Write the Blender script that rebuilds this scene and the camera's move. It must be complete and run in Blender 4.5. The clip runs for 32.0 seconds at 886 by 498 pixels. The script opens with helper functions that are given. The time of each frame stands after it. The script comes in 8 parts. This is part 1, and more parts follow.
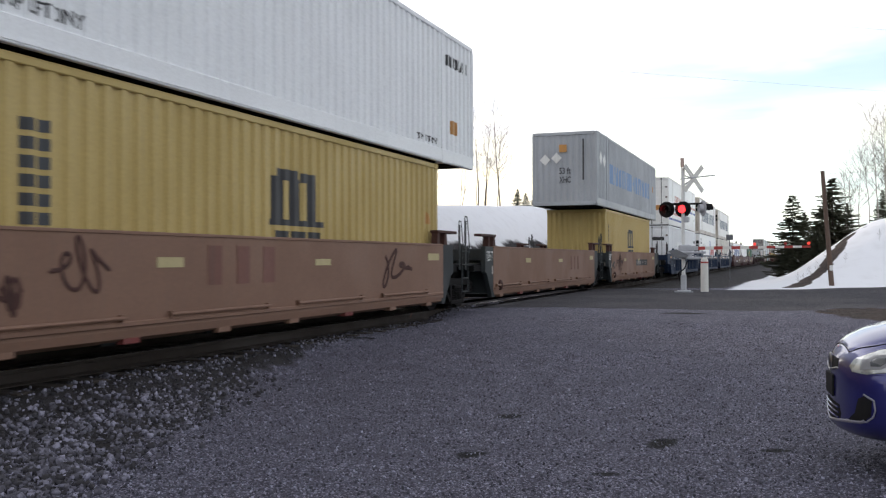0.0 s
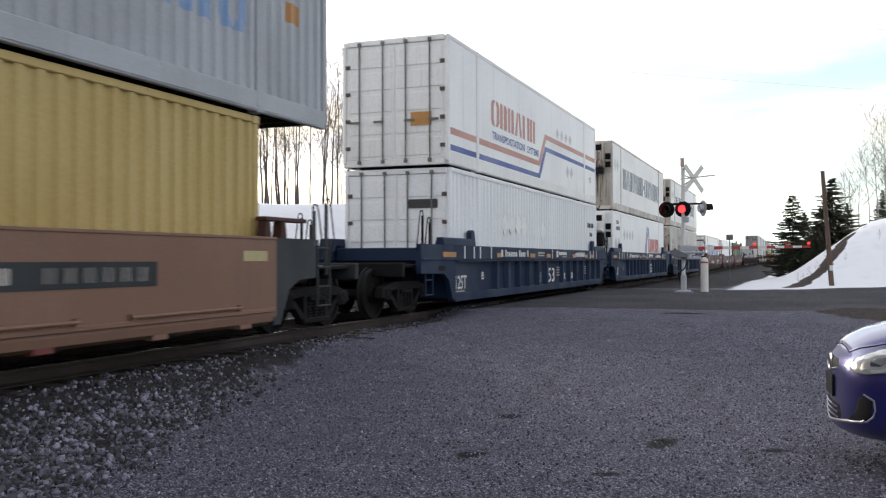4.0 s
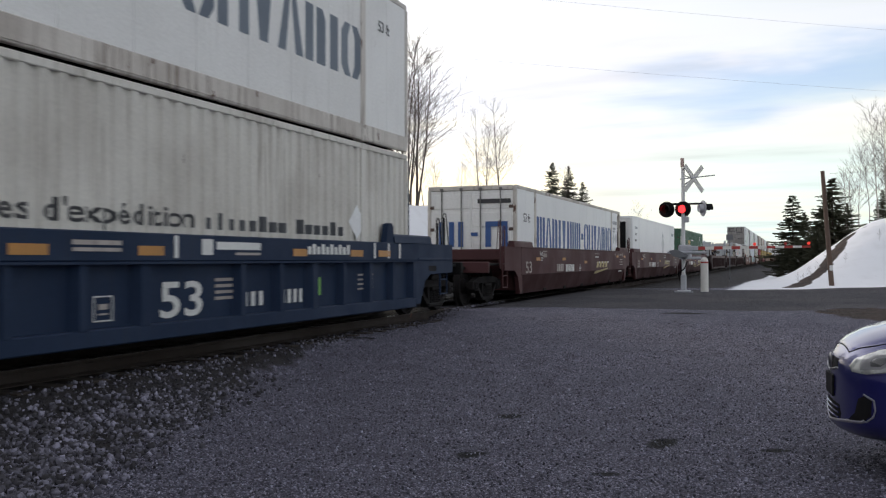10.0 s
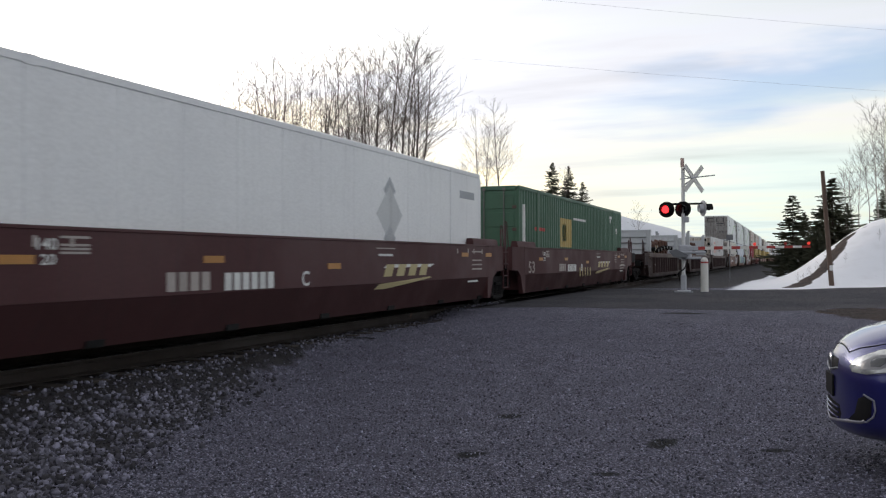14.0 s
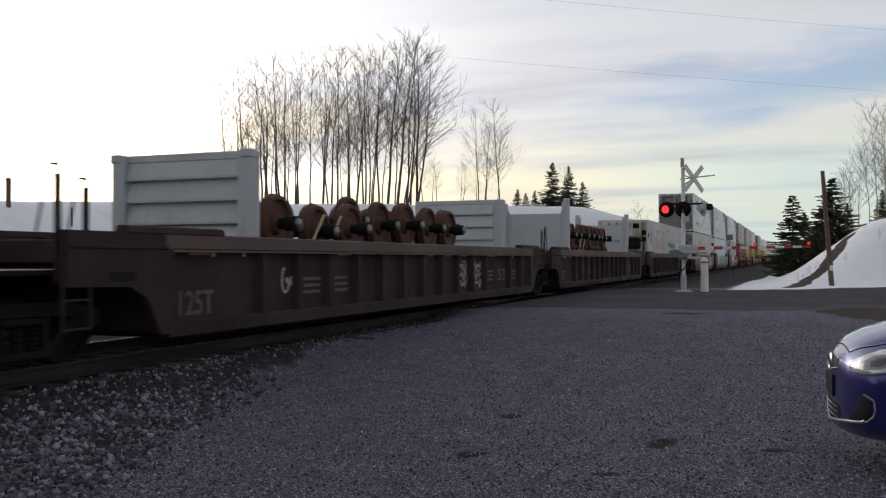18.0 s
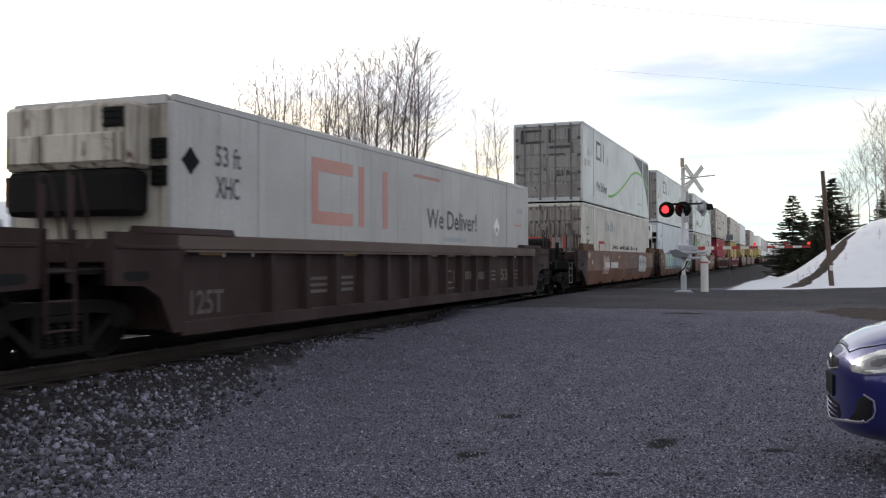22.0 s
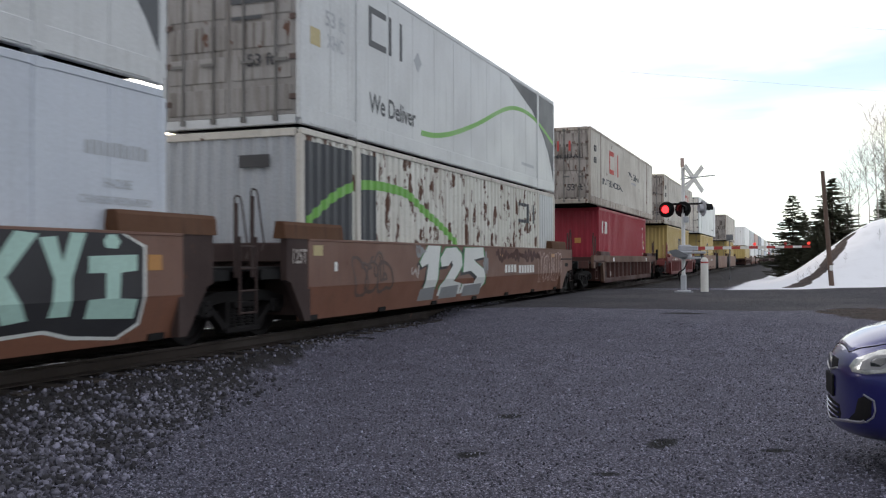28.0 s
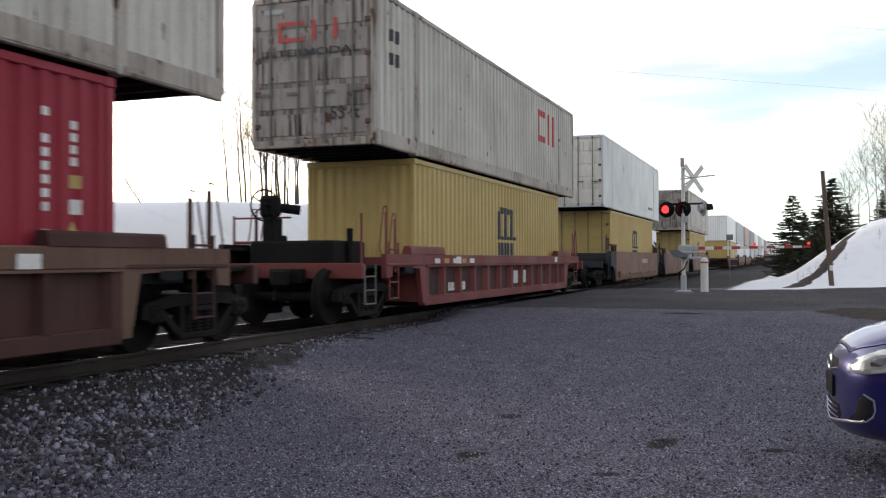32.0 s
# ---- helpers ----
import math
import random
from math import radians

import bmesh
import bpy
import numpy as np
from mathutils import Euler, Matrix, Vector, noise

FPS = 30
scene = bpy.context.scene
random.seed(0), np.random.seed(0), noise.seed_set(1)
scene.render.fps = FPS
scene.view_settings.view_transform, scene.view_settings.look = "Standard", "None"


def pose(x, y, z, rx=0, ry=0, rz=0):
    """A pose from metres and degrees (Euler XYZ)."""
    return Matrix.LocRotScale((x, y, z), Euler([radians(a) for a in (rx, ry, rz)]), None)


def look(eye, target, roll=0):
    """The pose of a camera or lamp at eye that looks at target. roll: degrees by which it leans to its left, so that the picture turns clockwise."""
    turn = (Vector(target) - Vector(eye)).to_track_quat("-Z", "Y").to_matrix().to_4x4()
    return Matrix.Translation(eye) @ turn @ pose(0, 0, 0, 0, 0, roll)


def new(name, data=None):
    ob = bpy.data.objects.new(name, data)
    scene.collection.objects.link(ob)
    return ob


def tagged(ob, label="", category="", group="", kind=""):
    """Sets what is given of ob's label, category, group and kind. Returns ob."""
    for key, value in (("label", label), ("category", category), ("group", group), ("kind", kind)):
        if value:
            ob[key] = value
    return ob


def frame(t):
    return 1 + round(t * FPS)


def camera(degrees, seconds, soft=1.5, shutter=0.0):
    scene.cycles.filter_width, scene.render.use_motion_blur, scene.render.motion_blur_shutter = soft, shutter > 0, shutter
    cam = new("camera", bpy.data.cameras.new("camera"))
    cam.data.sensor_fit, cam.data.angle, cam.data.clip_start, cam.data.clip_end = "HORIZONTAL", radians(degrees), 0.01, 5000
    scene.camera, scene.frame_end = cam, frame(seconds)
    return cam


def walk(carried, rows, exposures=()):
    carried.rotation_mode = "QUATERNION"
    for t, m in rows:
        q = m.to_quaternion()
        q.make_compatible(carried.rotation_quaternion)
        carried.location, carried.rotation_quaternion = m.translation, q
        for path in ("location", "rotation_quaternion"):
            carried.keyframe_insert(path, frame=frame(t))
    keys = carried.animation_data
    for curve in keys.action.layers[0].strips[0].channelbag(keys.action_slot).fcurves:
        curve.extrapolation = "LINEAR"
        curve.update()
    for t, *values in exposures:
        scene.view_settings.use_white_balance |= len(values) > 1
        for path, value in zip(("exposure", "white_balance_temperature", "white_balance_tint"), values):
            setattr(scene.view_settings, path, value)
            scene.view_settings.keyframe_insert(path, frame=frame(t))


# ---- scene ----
# ------------------------------------------------------------------ camera
EYE = Vector((0, 0, 1.5))
cam = camera(51.13, 32.0, soft=1.2, shutter=0.25)
YAW, PITCH = -0.3622, 0.0117
WAY = Vector((math.sin(YAW) * math.cos(PITCH), math.cos(YAW) * math.cos(PITCH), math.sin(PITCH)))
HOLD = look(EYE, EYE + WAY * 50, -0.166)
walk(cam, [(0.0, HOLD), (32.0, HOLD)],
     [(0.0, 0.62), (1.0, 0.12), (2.0, -0.08), (3.0, 0.7), (7.0, 0.55), (8.0, 0.55), (10.0, 0.2), (11.0, -0.2), (12.0, 0.1), (14.0, 0.08), (17.0, -0.05), (18.0, -0.3), (19.0, -0.08), (20.0, -0.05), (21.0, 0.2), (22.0, 0.35), (23.0, 0.6), (24.0, 0.45), (25.0, 0.8), (28.0, 0.62), (29.0, 0.78), (30.0, 0.7), (31.0, 1.0), (32.0, 0.5)])

# track: runs along +y, its middle at x = TX, top of rail at z = RZ
TX, RZ = -8.366, 0.37
CLIP = 32.0


def run(t):
    """How far the train has come after t seconds."""
    return 9.5471 * t + 0.1221 * t * t / 30 + 0.0607 * t ** 3 / 900


# ------------------------------------------------------------------ light
SUN_AZ, SUN_EL = radians(-50), radians(14)     # azimuth from +y, negative to the west
SUN_WAY = Vector((math.sin(SUN_AZ) * math.cos(SUN_EL), math.cos(SUN_AZ) * math.cos(SUN_EL), math.sin(SUN_EL)))


def make_world():
    w = bpy.data.worlds.new("sky")
    scene.world = w
    w.use_nodes = True
    nt = w.node_tree
    nt.nodes.clear()
    N, K = nt.nodes.new, nt.links.new

    def mth(op, a, b=None, clamp=False):
        n = N("ShaderNodeMath")
        n.operation, n.use_clamp = op, clamp
        for i, v in enumerate((a, b)):
            if v is None:
                continue
            if isinstance(v, (int, float)):
                n.inputs[i].default_value = v
            else:
                K(v, n.inputs[i])
        return n.outputs[0]

    out = N("ShaderNodeOutputWorld")
    sky = N("ShaderNodeTexSky")
    sky.sky_type, sky.sun_disc = "NISHITA", False
    sky.sun_elevation, sky.sun_rotation = SUN_EL, SUN_AZ
    sky.air_density, sky.dust_density, sky.ozone_density = 1.0, 2.0, 1.5
    clear = N("ShaderNodeBackground")
    clear.inputs[1].default_value = 0.15
    K(sky.outputs[0], clear.inputs[0])
    co = N("ShaderNodeTexCoord").outputs["Generated"]
    sep = N("ShaderNodeSeparateXYZ")
    K(co, sep.inputs[0])
    # clouds lie in flat layers: look them up on a high plane
    up = mth("MAXIMUM", mth("ADD", sep.outputs[2], 0.07), 0.03)
    cx, cy = mth("DIVIDE", sep.outputs[0], up), mth("DIVIDE", sep.outputs[1], up)
    com = N("ShaderNodeCombineXYZ")
    K(cx, com.inputs[0]), K(cy, com.inputs[1])
    mp = N("ShaderNodeMapping")
    mp.inputs["Location"].default_value = (3.1, 1.62, 0)
    mp.inputs["Rotation"].default_value = (0, 0, radians(20))
    mp.inputs["Scale"].default_value = (0.5, 1.35, 1)
    K(com.outputs[0], mp.inputs[0])
    n1 = N("ShaderNodeTexNoise")
    n1.inputs["Scale"].default_value, n1.inputs["Detail"].default_value, n1.inputs["Roughness"].default_value = 0.9, 7, 0.55
    K(mp.outputs[0], n1.inputs["Vector"])
    veil = N("ShaderNodeMapRange")
    veil.interpolation_type = "SMOOTHSTEP"
    veil.inputs[1].default_value, veil.inputs[2].default_value = 0.33, 0.62
    veil.inputs[3].default_value, veil.inputs[4].default_value = 0.55, 1.0
    K(n1.outputs[0], veil.inputs[0])
    # the thin gap of blue low in the north-east
    az = mth("ARCTAN2", sep.outputs[0], sep.outputs[1])
    el = mth("ARCSINE", sep.outputs[2])
    n3 = N("ShaderNodeTexNoise")
    n3.inputs["Scale"].default_value, n3.inputs["Detail"].default_value = 5.0, 4
    mp3 = N("ShaderNodeMapping")
    mp3.inputs["Scale"].default_value = (1, 1, 5)
    K(co, mp3.inputs[0]), K(mp3.outputs[0], n3.inputs["Vector"])
    wob = mth("MULTIPLY", mth("SUBTRACT", n3.outputs[0], 0.5), 0.10)
    mid = mth("ADD", mth("MULTIPLY", az, 0.13), 0.180)
    off = mth("ABSOLUTE", mth("SUBTRACT", mth("ADD", el, wob), mid))
    band = N("ShaderNodeMapRange")
    band.interpolation_type = "SMOOTHSTEP"
    band.inputs[1].default_value, band.inputs[2].default_value = 0.004, 0.042
    band.inputs[3].default_value, band.inputs[4].default_value = 1.0, 0.0
    K(off, band.inputs[0])
    side = N("ShaderNodeMapRange")
    side.interpolation_type = "SMOOTHSTEP"
    side.inputs[1].default_value, side.inputs[2].default_value = -0.30, -0.02
    K(az, side.inputs[0])
    gap = mth("MULTIPLY", mth("MULTIPLY", band.outputs[0], side.outputs[0]), 0.85)
    cover = mth("SUBTRACT", veil.outputs[0], mth("MULTIPLY", gap, 0.25), True)
    # cloud light: brighter towards the sun, warm near the horizon
    dot = N("ShaderNodeVectorMath")
    dot.operation = "DOT_PRODUCT"
    dot.inputs[1].default_value = SUN_WAY
    K(co, dot.inputs[0])
    near = mth("MAXIMUM", dot.outputs["Value"], 0.0)
    glow = mth("ADD", mth("MULTIPLY", mth("POWER", near, 22.0), 2.8), mth("ADD", mth("MULTIPLY", near, 0.22), 0.76))
    zen = N("ShaderNodeMapRange")      # a thin veil is brightest towards the horizon
    zen.inputs[1].default_value, zen.inputs[2].default_value = 0.12, 0.9
    zen.inputs[3].default_value, zen.inputs[4].default_value = 1.08, 0.62
    K(sep.outputs[2], zen.inputs[0])
    glow = mth("MULTIPLY", glow, zen.outputs[0])
    grain = N("ShaderNodeMapRange")
    grain.inputs[1].default_value, grain.inputs[2].default_value = 0.35, 0.75
    grain.inputs[3].default_value, grain.inputs[4].default_value = 1.18, 0.76
    K(n1.outputs[0], grain.inputs[0])
    low = N("ShaderNodeMapRange")
    low.inputs[1].default_value, low.inputs[2].default_value = 0.07, 0.19
    K(sep.outputs[2], low.inputs[0])
    tint = N("ShaderNodeMix")
    tint.data_type = "RGBA"
    tint.inputs[6].default_value, tint.inputs[7].default_value = (1.05, 0.97, 0.78, 1), (0.95, 0.955, 1.02, 1)
    # cream where the cloud is lit, lavender grey where it is thick
    lit = N("ShaderNodeMapRange")
    lit.inputs[1].default_value, lit.inputs[2].default_value = 0.40, 0.60
    lit.inputs[3].default_value, lit.inputs[4].default_value = -0.30, 0.30
    K(n1.outputs[0], lit.inputs[0])
    K(mth("ADD", low.outputs[0], lit.outputs[0], True), tint.inputs[0])
    thin = N("ShaderNodeMix")        # where the veil is thin the blue comes through
    thin.data_type = "RGBA"
    thin.inputs[7].default_value = (0.44, 0.62, 0.93, 1)
    cool = N("ShaderNodeMapRange")      # clear greenish blue low in the north
    cool.interpolation_type = "SMOOTHSTEP"
    cool.inputs[1].default_value, cool.inputs[2].default_value = 0.145, 0.09
    K(mth("ADD", el, mth("MULTIPLY", wob, 0.35)), cool.inputs[0])
    pale = N("ShaderNodeMix")
    pale.data_type = "RGBA"
    pale.inputs[7].default_value = (0.86, 0.98, 0.94, 1)
    K(mth("MULTIPLY", cool.outputs[0], side.outputs[0]), pale.inputs[0]), K(tint.outputs[2], pale.inputs[6])
    K(gap, thin.inputs[0]), K(pale.outputs[2], thin.inputs[6])
    cloud = N("ShaderNodeBackground")
    K(thin.outputs[2], cloud.inputs[0])
    K(mth("MULTIPLY", glow, grain.outputs[0]), cloud.inputs[1])
    mix = N("ShaderNodeMixShader")
    K(cover, mix.inputs[0]), K(clear.outputs[0], mix.inputs[1]), K(cloud.outputs[0], mix.inputs[2])
    K(mix.outputs[0], out.inputs[0])


make_world()
sun = new("sun", bpy.data.lights.new("sun", "SUN"))
sun.data.energy, sun.data.angle, sun.data.color = 0.9, radians(12), (1.0, 0.88, 0.74)
sun.matrix_world = look(SUN_WAY * 80, (0, 0, 0))


# ------------------------------------------------------------------ materials
def shader(name):
    m = bpy.data.materials.new(name)
    m.use_nodes = True
    nt = m.node_tree
    return m, nt, nt.nodes["Principled BSDF"]


def node(nt, kind, **inputs):
    n = nt.nodes.new(kind)
    for k, v in inputs.items():
        n.inputs[k].default_value = v
    return n


def blend(nt, fac, a, b):
    """Colour a where fac is 0, b where it is 1; each a colour or a socket."""
    n = nt.nodes.new("ShaderNodeMix")
    n.data_type = "RGBA"
    for i, v in ((0, fac), (6, a), (7, b)):
        if isinstance(v, (int, float)):
            n.inputs[i].default_value = v
        elif isinstance(v, tuple):
            n.inputs[i].default_value = (*v[:3], 1)
        else:
            nt.links.new(v, n.inputs[i])
    return n.outputs[2]


def ramp(nt, value, lo, hi, a=0.0, b=1.0):
    n = nt.nodes.new("ShaderNodeMapRange")
    n.interpolation_type = "SMOOTHSTEP"
    for i, v in ((1, lo), (2, hi), (3, a), (4, b)):
        n.inputs[i].default_value = v
    nt.links.new(value, n.inputs[0])
    return n.outputs[0]


def place(nt, scale=(1, 1, 1), shift=True):
    """Object coordinates, scaled, and moved at random from thing to thing."""
    co = nt.nodes.new("ShaderNodeTexCoord").outputs["Object"]
    mp = nt.nodes.new("ShaderNodeMapping")
    mp.inputs["Scale"].default_value = scale
    nt.links.new(co, mp.inputs[0])
    if shift:
        info = nt.nodes.new("ShaderNodeObjectInfo")
        mul = nt.nodes.new("ShaderNodeMath")
        mul.operation, mul.inputs[1].default_value = "MULTIPLY", 40
        nt.links.new(info.outputs["Random"], mul.inputs[0])
        nt.links.new(mul.outputs[0], mp.inputs["Location"])
    return mp.outputs[0]


def noise_of(nt, vec, scale, detail=4, rough=0.55):
    n = node(nt, "ShaderNodeTexNoise", Scale=scale, Detail=detail, Roughness=rough)
    nt.links.new(vec, n.inputs["Vector"])
    return n.outputs[0]


def bump(nt, p, height, strength, distance):
    b = node(nt, "ShaderNodeBump", Strength=strength, Distance=distance)
    nt.links.new(height, b.inputs["Height"])
    nt.links.new(b.outputs[0], p.inputs["Normal"])


def paint(name, col, rough=0.5, dirt=0.3, rust=0.0, grime=(0.09, 0.075, 0.06), metal=0.0, streak=(0.48, 0.80), gloss=0.5):
    """Weathered paint: fine grain, blotches, runs from the top, rust spots."""
    m, nt, p = shader(name)
    blot = noise_of(nt, place(nt), 0.7, 5)
    runs = noise_of(nt, place(nt, (6.0, 6.0, 0.30)), 2.0, 5)
    patch = noise_of(nt, place(nt, (1, 1, 0.7)), 0.45, 3)
    fine = noise_of(nt, place(nt), 28, 3)
    c = blend(nt, ramp(nt, fine, 0.3, 0.7), tuple(v * 0.93 for v in col), tuple(min(1, v * 1.05) for v in col))
    c = blend(nt, ramp(nt, blot, 0.35, 0.75, 0, dirt * 0.55), c, grime)
    both = nt.nodes.new("ShaderNodeMath")
    both.operation = "MULTIPLY"
    nt.links.new(ramp(nt, runs, streak[0], streak[1], 0, dirt), both.inputs[0])
    nt.links.new(ramp(nt, patch, 0.36, 0.62, 0.12, 1.25), both.inputs[1])
    c = blend(nt, both.outputs[0], c, grime)
    if rust:
        spot = noise_of(nt, place(nt, (1, 1, 0.5)), 4.2, 5, 0.6)
        edge = 0.72 - 0.2 * rust
        c = blend(nt, ramp(nt, spot, edge, edge + 0.05), c, (0.10, 0.042, 0.024))
    nt.links.new(c, p.inputs["Base Color"])
    nt.links.new(ramp(nt, blot, 0.3, 0.7, rough * 0.85, min(1, rough * 1.25)), p.inputs["Roughness"])
    p.inputs["Metallic"].default_value = metal
    p.inputs["Specular IOR Level"].default_value = gloss
    bump(nt, p, blot, 0.06, 0.03)
    return m


def glowing(name, col, strength):
    m, nt, p = shader(name)
    p.inputs["Base Color"].default_value = (*col, 1)
    p.inputs["Emission Color"].default_value = (*col, 1)
    p.inputs["Emission Strength"].default_value = strength
    return m


M = {}
M["white"] = paint("white_paint", (0.88, 0.885, 0.89), 0.42, 0.08)
M["white_old"] = paint("old_white_paint", (0.86, 0.855, 0.84), 0.5, 0.15, 0.05, (0.2, 0.17, 0.13))
M["stained_rail"] = paint("stained_white_rail", (0.66, 0.62, 0.57), 0.55, 0.6, 0.45, (0.14, 0.09, 0.06), streak=(0.45, 0.66))
M["white_steel"] = paint("white_steel", (0.87, 0.88, 0.90), 0.45, 0.08)
M["cream"] = paint("soiled_cream_paint", (0.71, 0.685, 0.63), 0.55, 0.45, 0.15, (0.16, 0.12, 0.085), streak=(0.49, 0.74))
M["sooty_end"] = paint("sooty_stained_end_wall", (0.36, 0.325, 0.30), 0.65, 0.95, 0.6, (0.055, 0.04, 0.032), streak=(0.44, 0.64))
M["weathered_rail"] = paint("grimy_weathered_rail", (0.46, 0.41, 0.36), 0.6, 0.7, 0.6, (0.10, 0.065, 0.045), streak=(0.44, 0.66))
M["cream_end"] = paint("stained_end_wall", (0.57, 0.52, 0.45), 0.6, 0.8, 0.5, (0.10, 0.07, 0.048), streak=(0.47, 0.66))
M["pearl"] = paint("pearl_grey_paint", (0.57, 0.585, 0.595), 0.4, 0.2)
M["dusty"] = paint("dusty_pale_paint", (0.50, 0.49, 0.49), 0.5, 0.35, 0.05, (0.22, 0.18, 0.15))
M["frost"] = paint("bluish_white_paint", (0.54, 0.58, 0.65), 0.4, 0.12)
M["grey"] = paint("grey_steel", (0.40, 0.42, 0.45), 0.5, 0.25)
M["yellow"] = paint("mustard_steel", (0.50, 0.365, 0.125), 0.5, 0.22, 0, (0.2, 0.14, 0.06))
M["green"] = paint("green_steel", (0.045, 0.125, 0.075), 0.5, 0.25)
M["red"] = paint("crimson_steel", (0.31, 0.022, 0.042), 0.5, 0.2, 0, (0.10, 0.02, 0.025), gloss=0.3)
M["pinkish"] = paint("faded_pink_steel", (0.5, 0.36, 0.32), 0.5, 0.2)
M["charcoal"] = paint("charcoal_paint", (0.055, 0.06, 0.07), 0.5, 0.15)
M["rustwall"] = paint("rust_spotted_white", (0.66, 0.65, 0.60), 0.55, 0.35, 0.9, (0.2, 0.13, 0.08))
M["tan"] = paint("dusty_tan_paint", (0.225, 0.122, 0.08), 0.65, 0.4, 0.0, (0.16, 0.11, 0.09))
M["blue"] = paint("blue_car_paint", (0.011, 0.026, 0.064), 0.62, 0.35, 0.0, (0.020, 0.024, 0.034), gloss=0.25)
M["maroon"] = paint("maroon_car_paint", (0.080, 0.030, 0.032), 0.6, 0.35, 0, (0.05, 0.03, 0.03), gloss=0.3)
# Darker maroon: the under-leaning lower panel's shade is in the colour, plus grime.
M["maroon_low"] = paint("shaded_maroon_paint", (0.052, 0.019, 0.020), 0.7, 0.5, 0, (0.03, 0.018, 0.018), gloss=0.2)
M["umber"] = paint("dark_brown_car_paint", (0.046, 0.027, 0.026), 0.7, 0.55, 0.15, (0.016, 0.010, 0.010), gloss=0.2)
M["ghost"] = paint("nearly_gone_lettering", (0.115, 0.095, 0.088), 0.7, 0.5)
M["ghost_sand"] = paint("worn_yellow_lettering", (0.15, 0.118, 0.082), 0.7, 0.5)
# Recessed web of the red car, a much darker red than its ribs.
M["red_web"] = paint("dark_red_web", (0.06, 0.018, 0.018), 0.65, 0.5, 0.2, (0.04, 0.025, 0.022))
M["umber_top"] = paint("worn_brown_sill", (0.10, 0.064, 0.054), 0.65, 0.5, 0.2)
M["rust"] = paint("rust_brown_car_paint", (0.175, 0.088, 0.062), 0.6, 0.45, 0.2, (0.085, 0.052, 0.046))
M["guide_rust"] = paint("rusty_guide_plate", (0.115, 0.055, 0.030), 0.7, 0.5, 0.3, (0.04, 0.022, 0.015), gloss=0.2)
M["rust_low"] = paint("warm_rust_car_paint", (0.195, 0.080, 0.047), 0.6, 0.4, 0.2, (0.11, 0.06, 0.04))
M["brown"] = paint("grimy_brown_car_paint", (0.074, 0.032, 0.027), 0.65, 0.6, 0.2, (0.03, 0.018, 0.016), gloss=0.25)
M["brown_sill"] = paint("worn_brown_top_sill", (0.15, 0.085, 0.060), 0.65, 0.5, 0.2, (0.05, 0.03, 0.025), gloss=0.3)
M["carred"] = paint("dull_red_car_paint", (0.18, 0.034, 0.03), 0.6, 0.4, 0.1, (0.07, 0.05, 0.045))
M["black"] = paint("sooty_black", (0.007, 0.007, 0.0075), 0.7, 0.3, 0, (0.014, 0.011, 0.010), gloss=0.2)
M["cast"] = paint("cast_steel", (0.009, 0.008, 0.0085), 0.75, 0.5, 0.1, (0.016, 0.012, 0.011), gloss=0.2)
M["weathered"] = paint("weathered_grey_white_paint", (0.60, 0.57, 0.515), 0.6, 0.42, 0.32, (0.16, 0.12, 0.085), streak=(0.49, 0.74))
# Rust cars' end paint: grimy brown with the ends' shadow mixed into it.
M["rust_end"] = paint("shaded_brown_end", (0.056, 0.036, 0.033), 0.7, 0.6, 0.2, (0.022, 0.016, 0.016), gloss=0.25)
M["rod"] = paint("dull_rod_steel", (0.15, 0.145, 0.14), 0.5, 0.4)
M["slate"] = paint("slate_grey_plate", (0.036, 0.042, 0.046), 0.6, 0.4, 0, (0.02, 0.018, 0.017), gloss=0.25)
M["ghost_red"] = paint("nearly_gone_red_paint", (0.19, 0.080, 0.060), 0.65, 0.4)
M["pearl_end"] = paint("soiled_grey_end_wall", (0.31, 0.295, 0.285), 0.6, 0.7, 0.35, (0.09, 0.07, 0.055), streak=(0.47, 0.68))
M["axle_cap"] = paint("worn_axle_cap", (0.22, 0.21, 0.20), 0.4, 0.3, metal=0.8)
M["railtop"] = paint("worn_rail_top", (0.55, 0.54, 0.53), 0.22, 0.1, metal=1.0)
M["galv"] = paint("galvanised_steel", (0.50, 0.51, 0.52), 0.45, 0.25, metal=0.5)
M["load_rust"] = paint("rusty_forged_steel", (0.080, 0.031, 0.018), 0.75, 0.5, 0.3, (0.08, 0.03, 0.02))
M["rack"] = paint("light_grey_rack", (0.46, 0.48, 0.50), 0.5, 0.25)
M["amber"] = paint("amber_reflector", (0.50, 0.23, 0.05), 0.4, 0.4, 0, (0.12, 0.08, 0.05))
M["sticker"] = paint("white_lettering", (0.75, 0.75, 0.73), 0.5, 0.25)
M["faded_red"] = paint("sun_faded_red", (0.50, 0.22, 0.19), 0.5, 0.2)
M["fade_white"] = paint("faded_lettering", (0.45, 0.40, 0.37), 0.6, 0.45)
M["ink"] = paint("black_lettering", (0.035, 0.035, 0.04), 0.5, 0.1)
M["navy"] = paint("navy_lettering", (0.035, 0.10, 0.30), 0.5, 0.15)
M["steelblue"] = paint("grey_blue_lettering", (0.115, 0.15, 0.20), 0.5, 0.15)
M["paleblue"] = paint("pale_blue_lettering", (0.22, 0.34, 0.55), 0.5, 0.15)
M["vermilion"] = paint("red_lettering", (0.50, 0.06, 0.05), 0.5, 0.25)
M["salmon"] = paint("faded_red_band", (0.55, 0.27, 0.23), 0.5, 0.1)
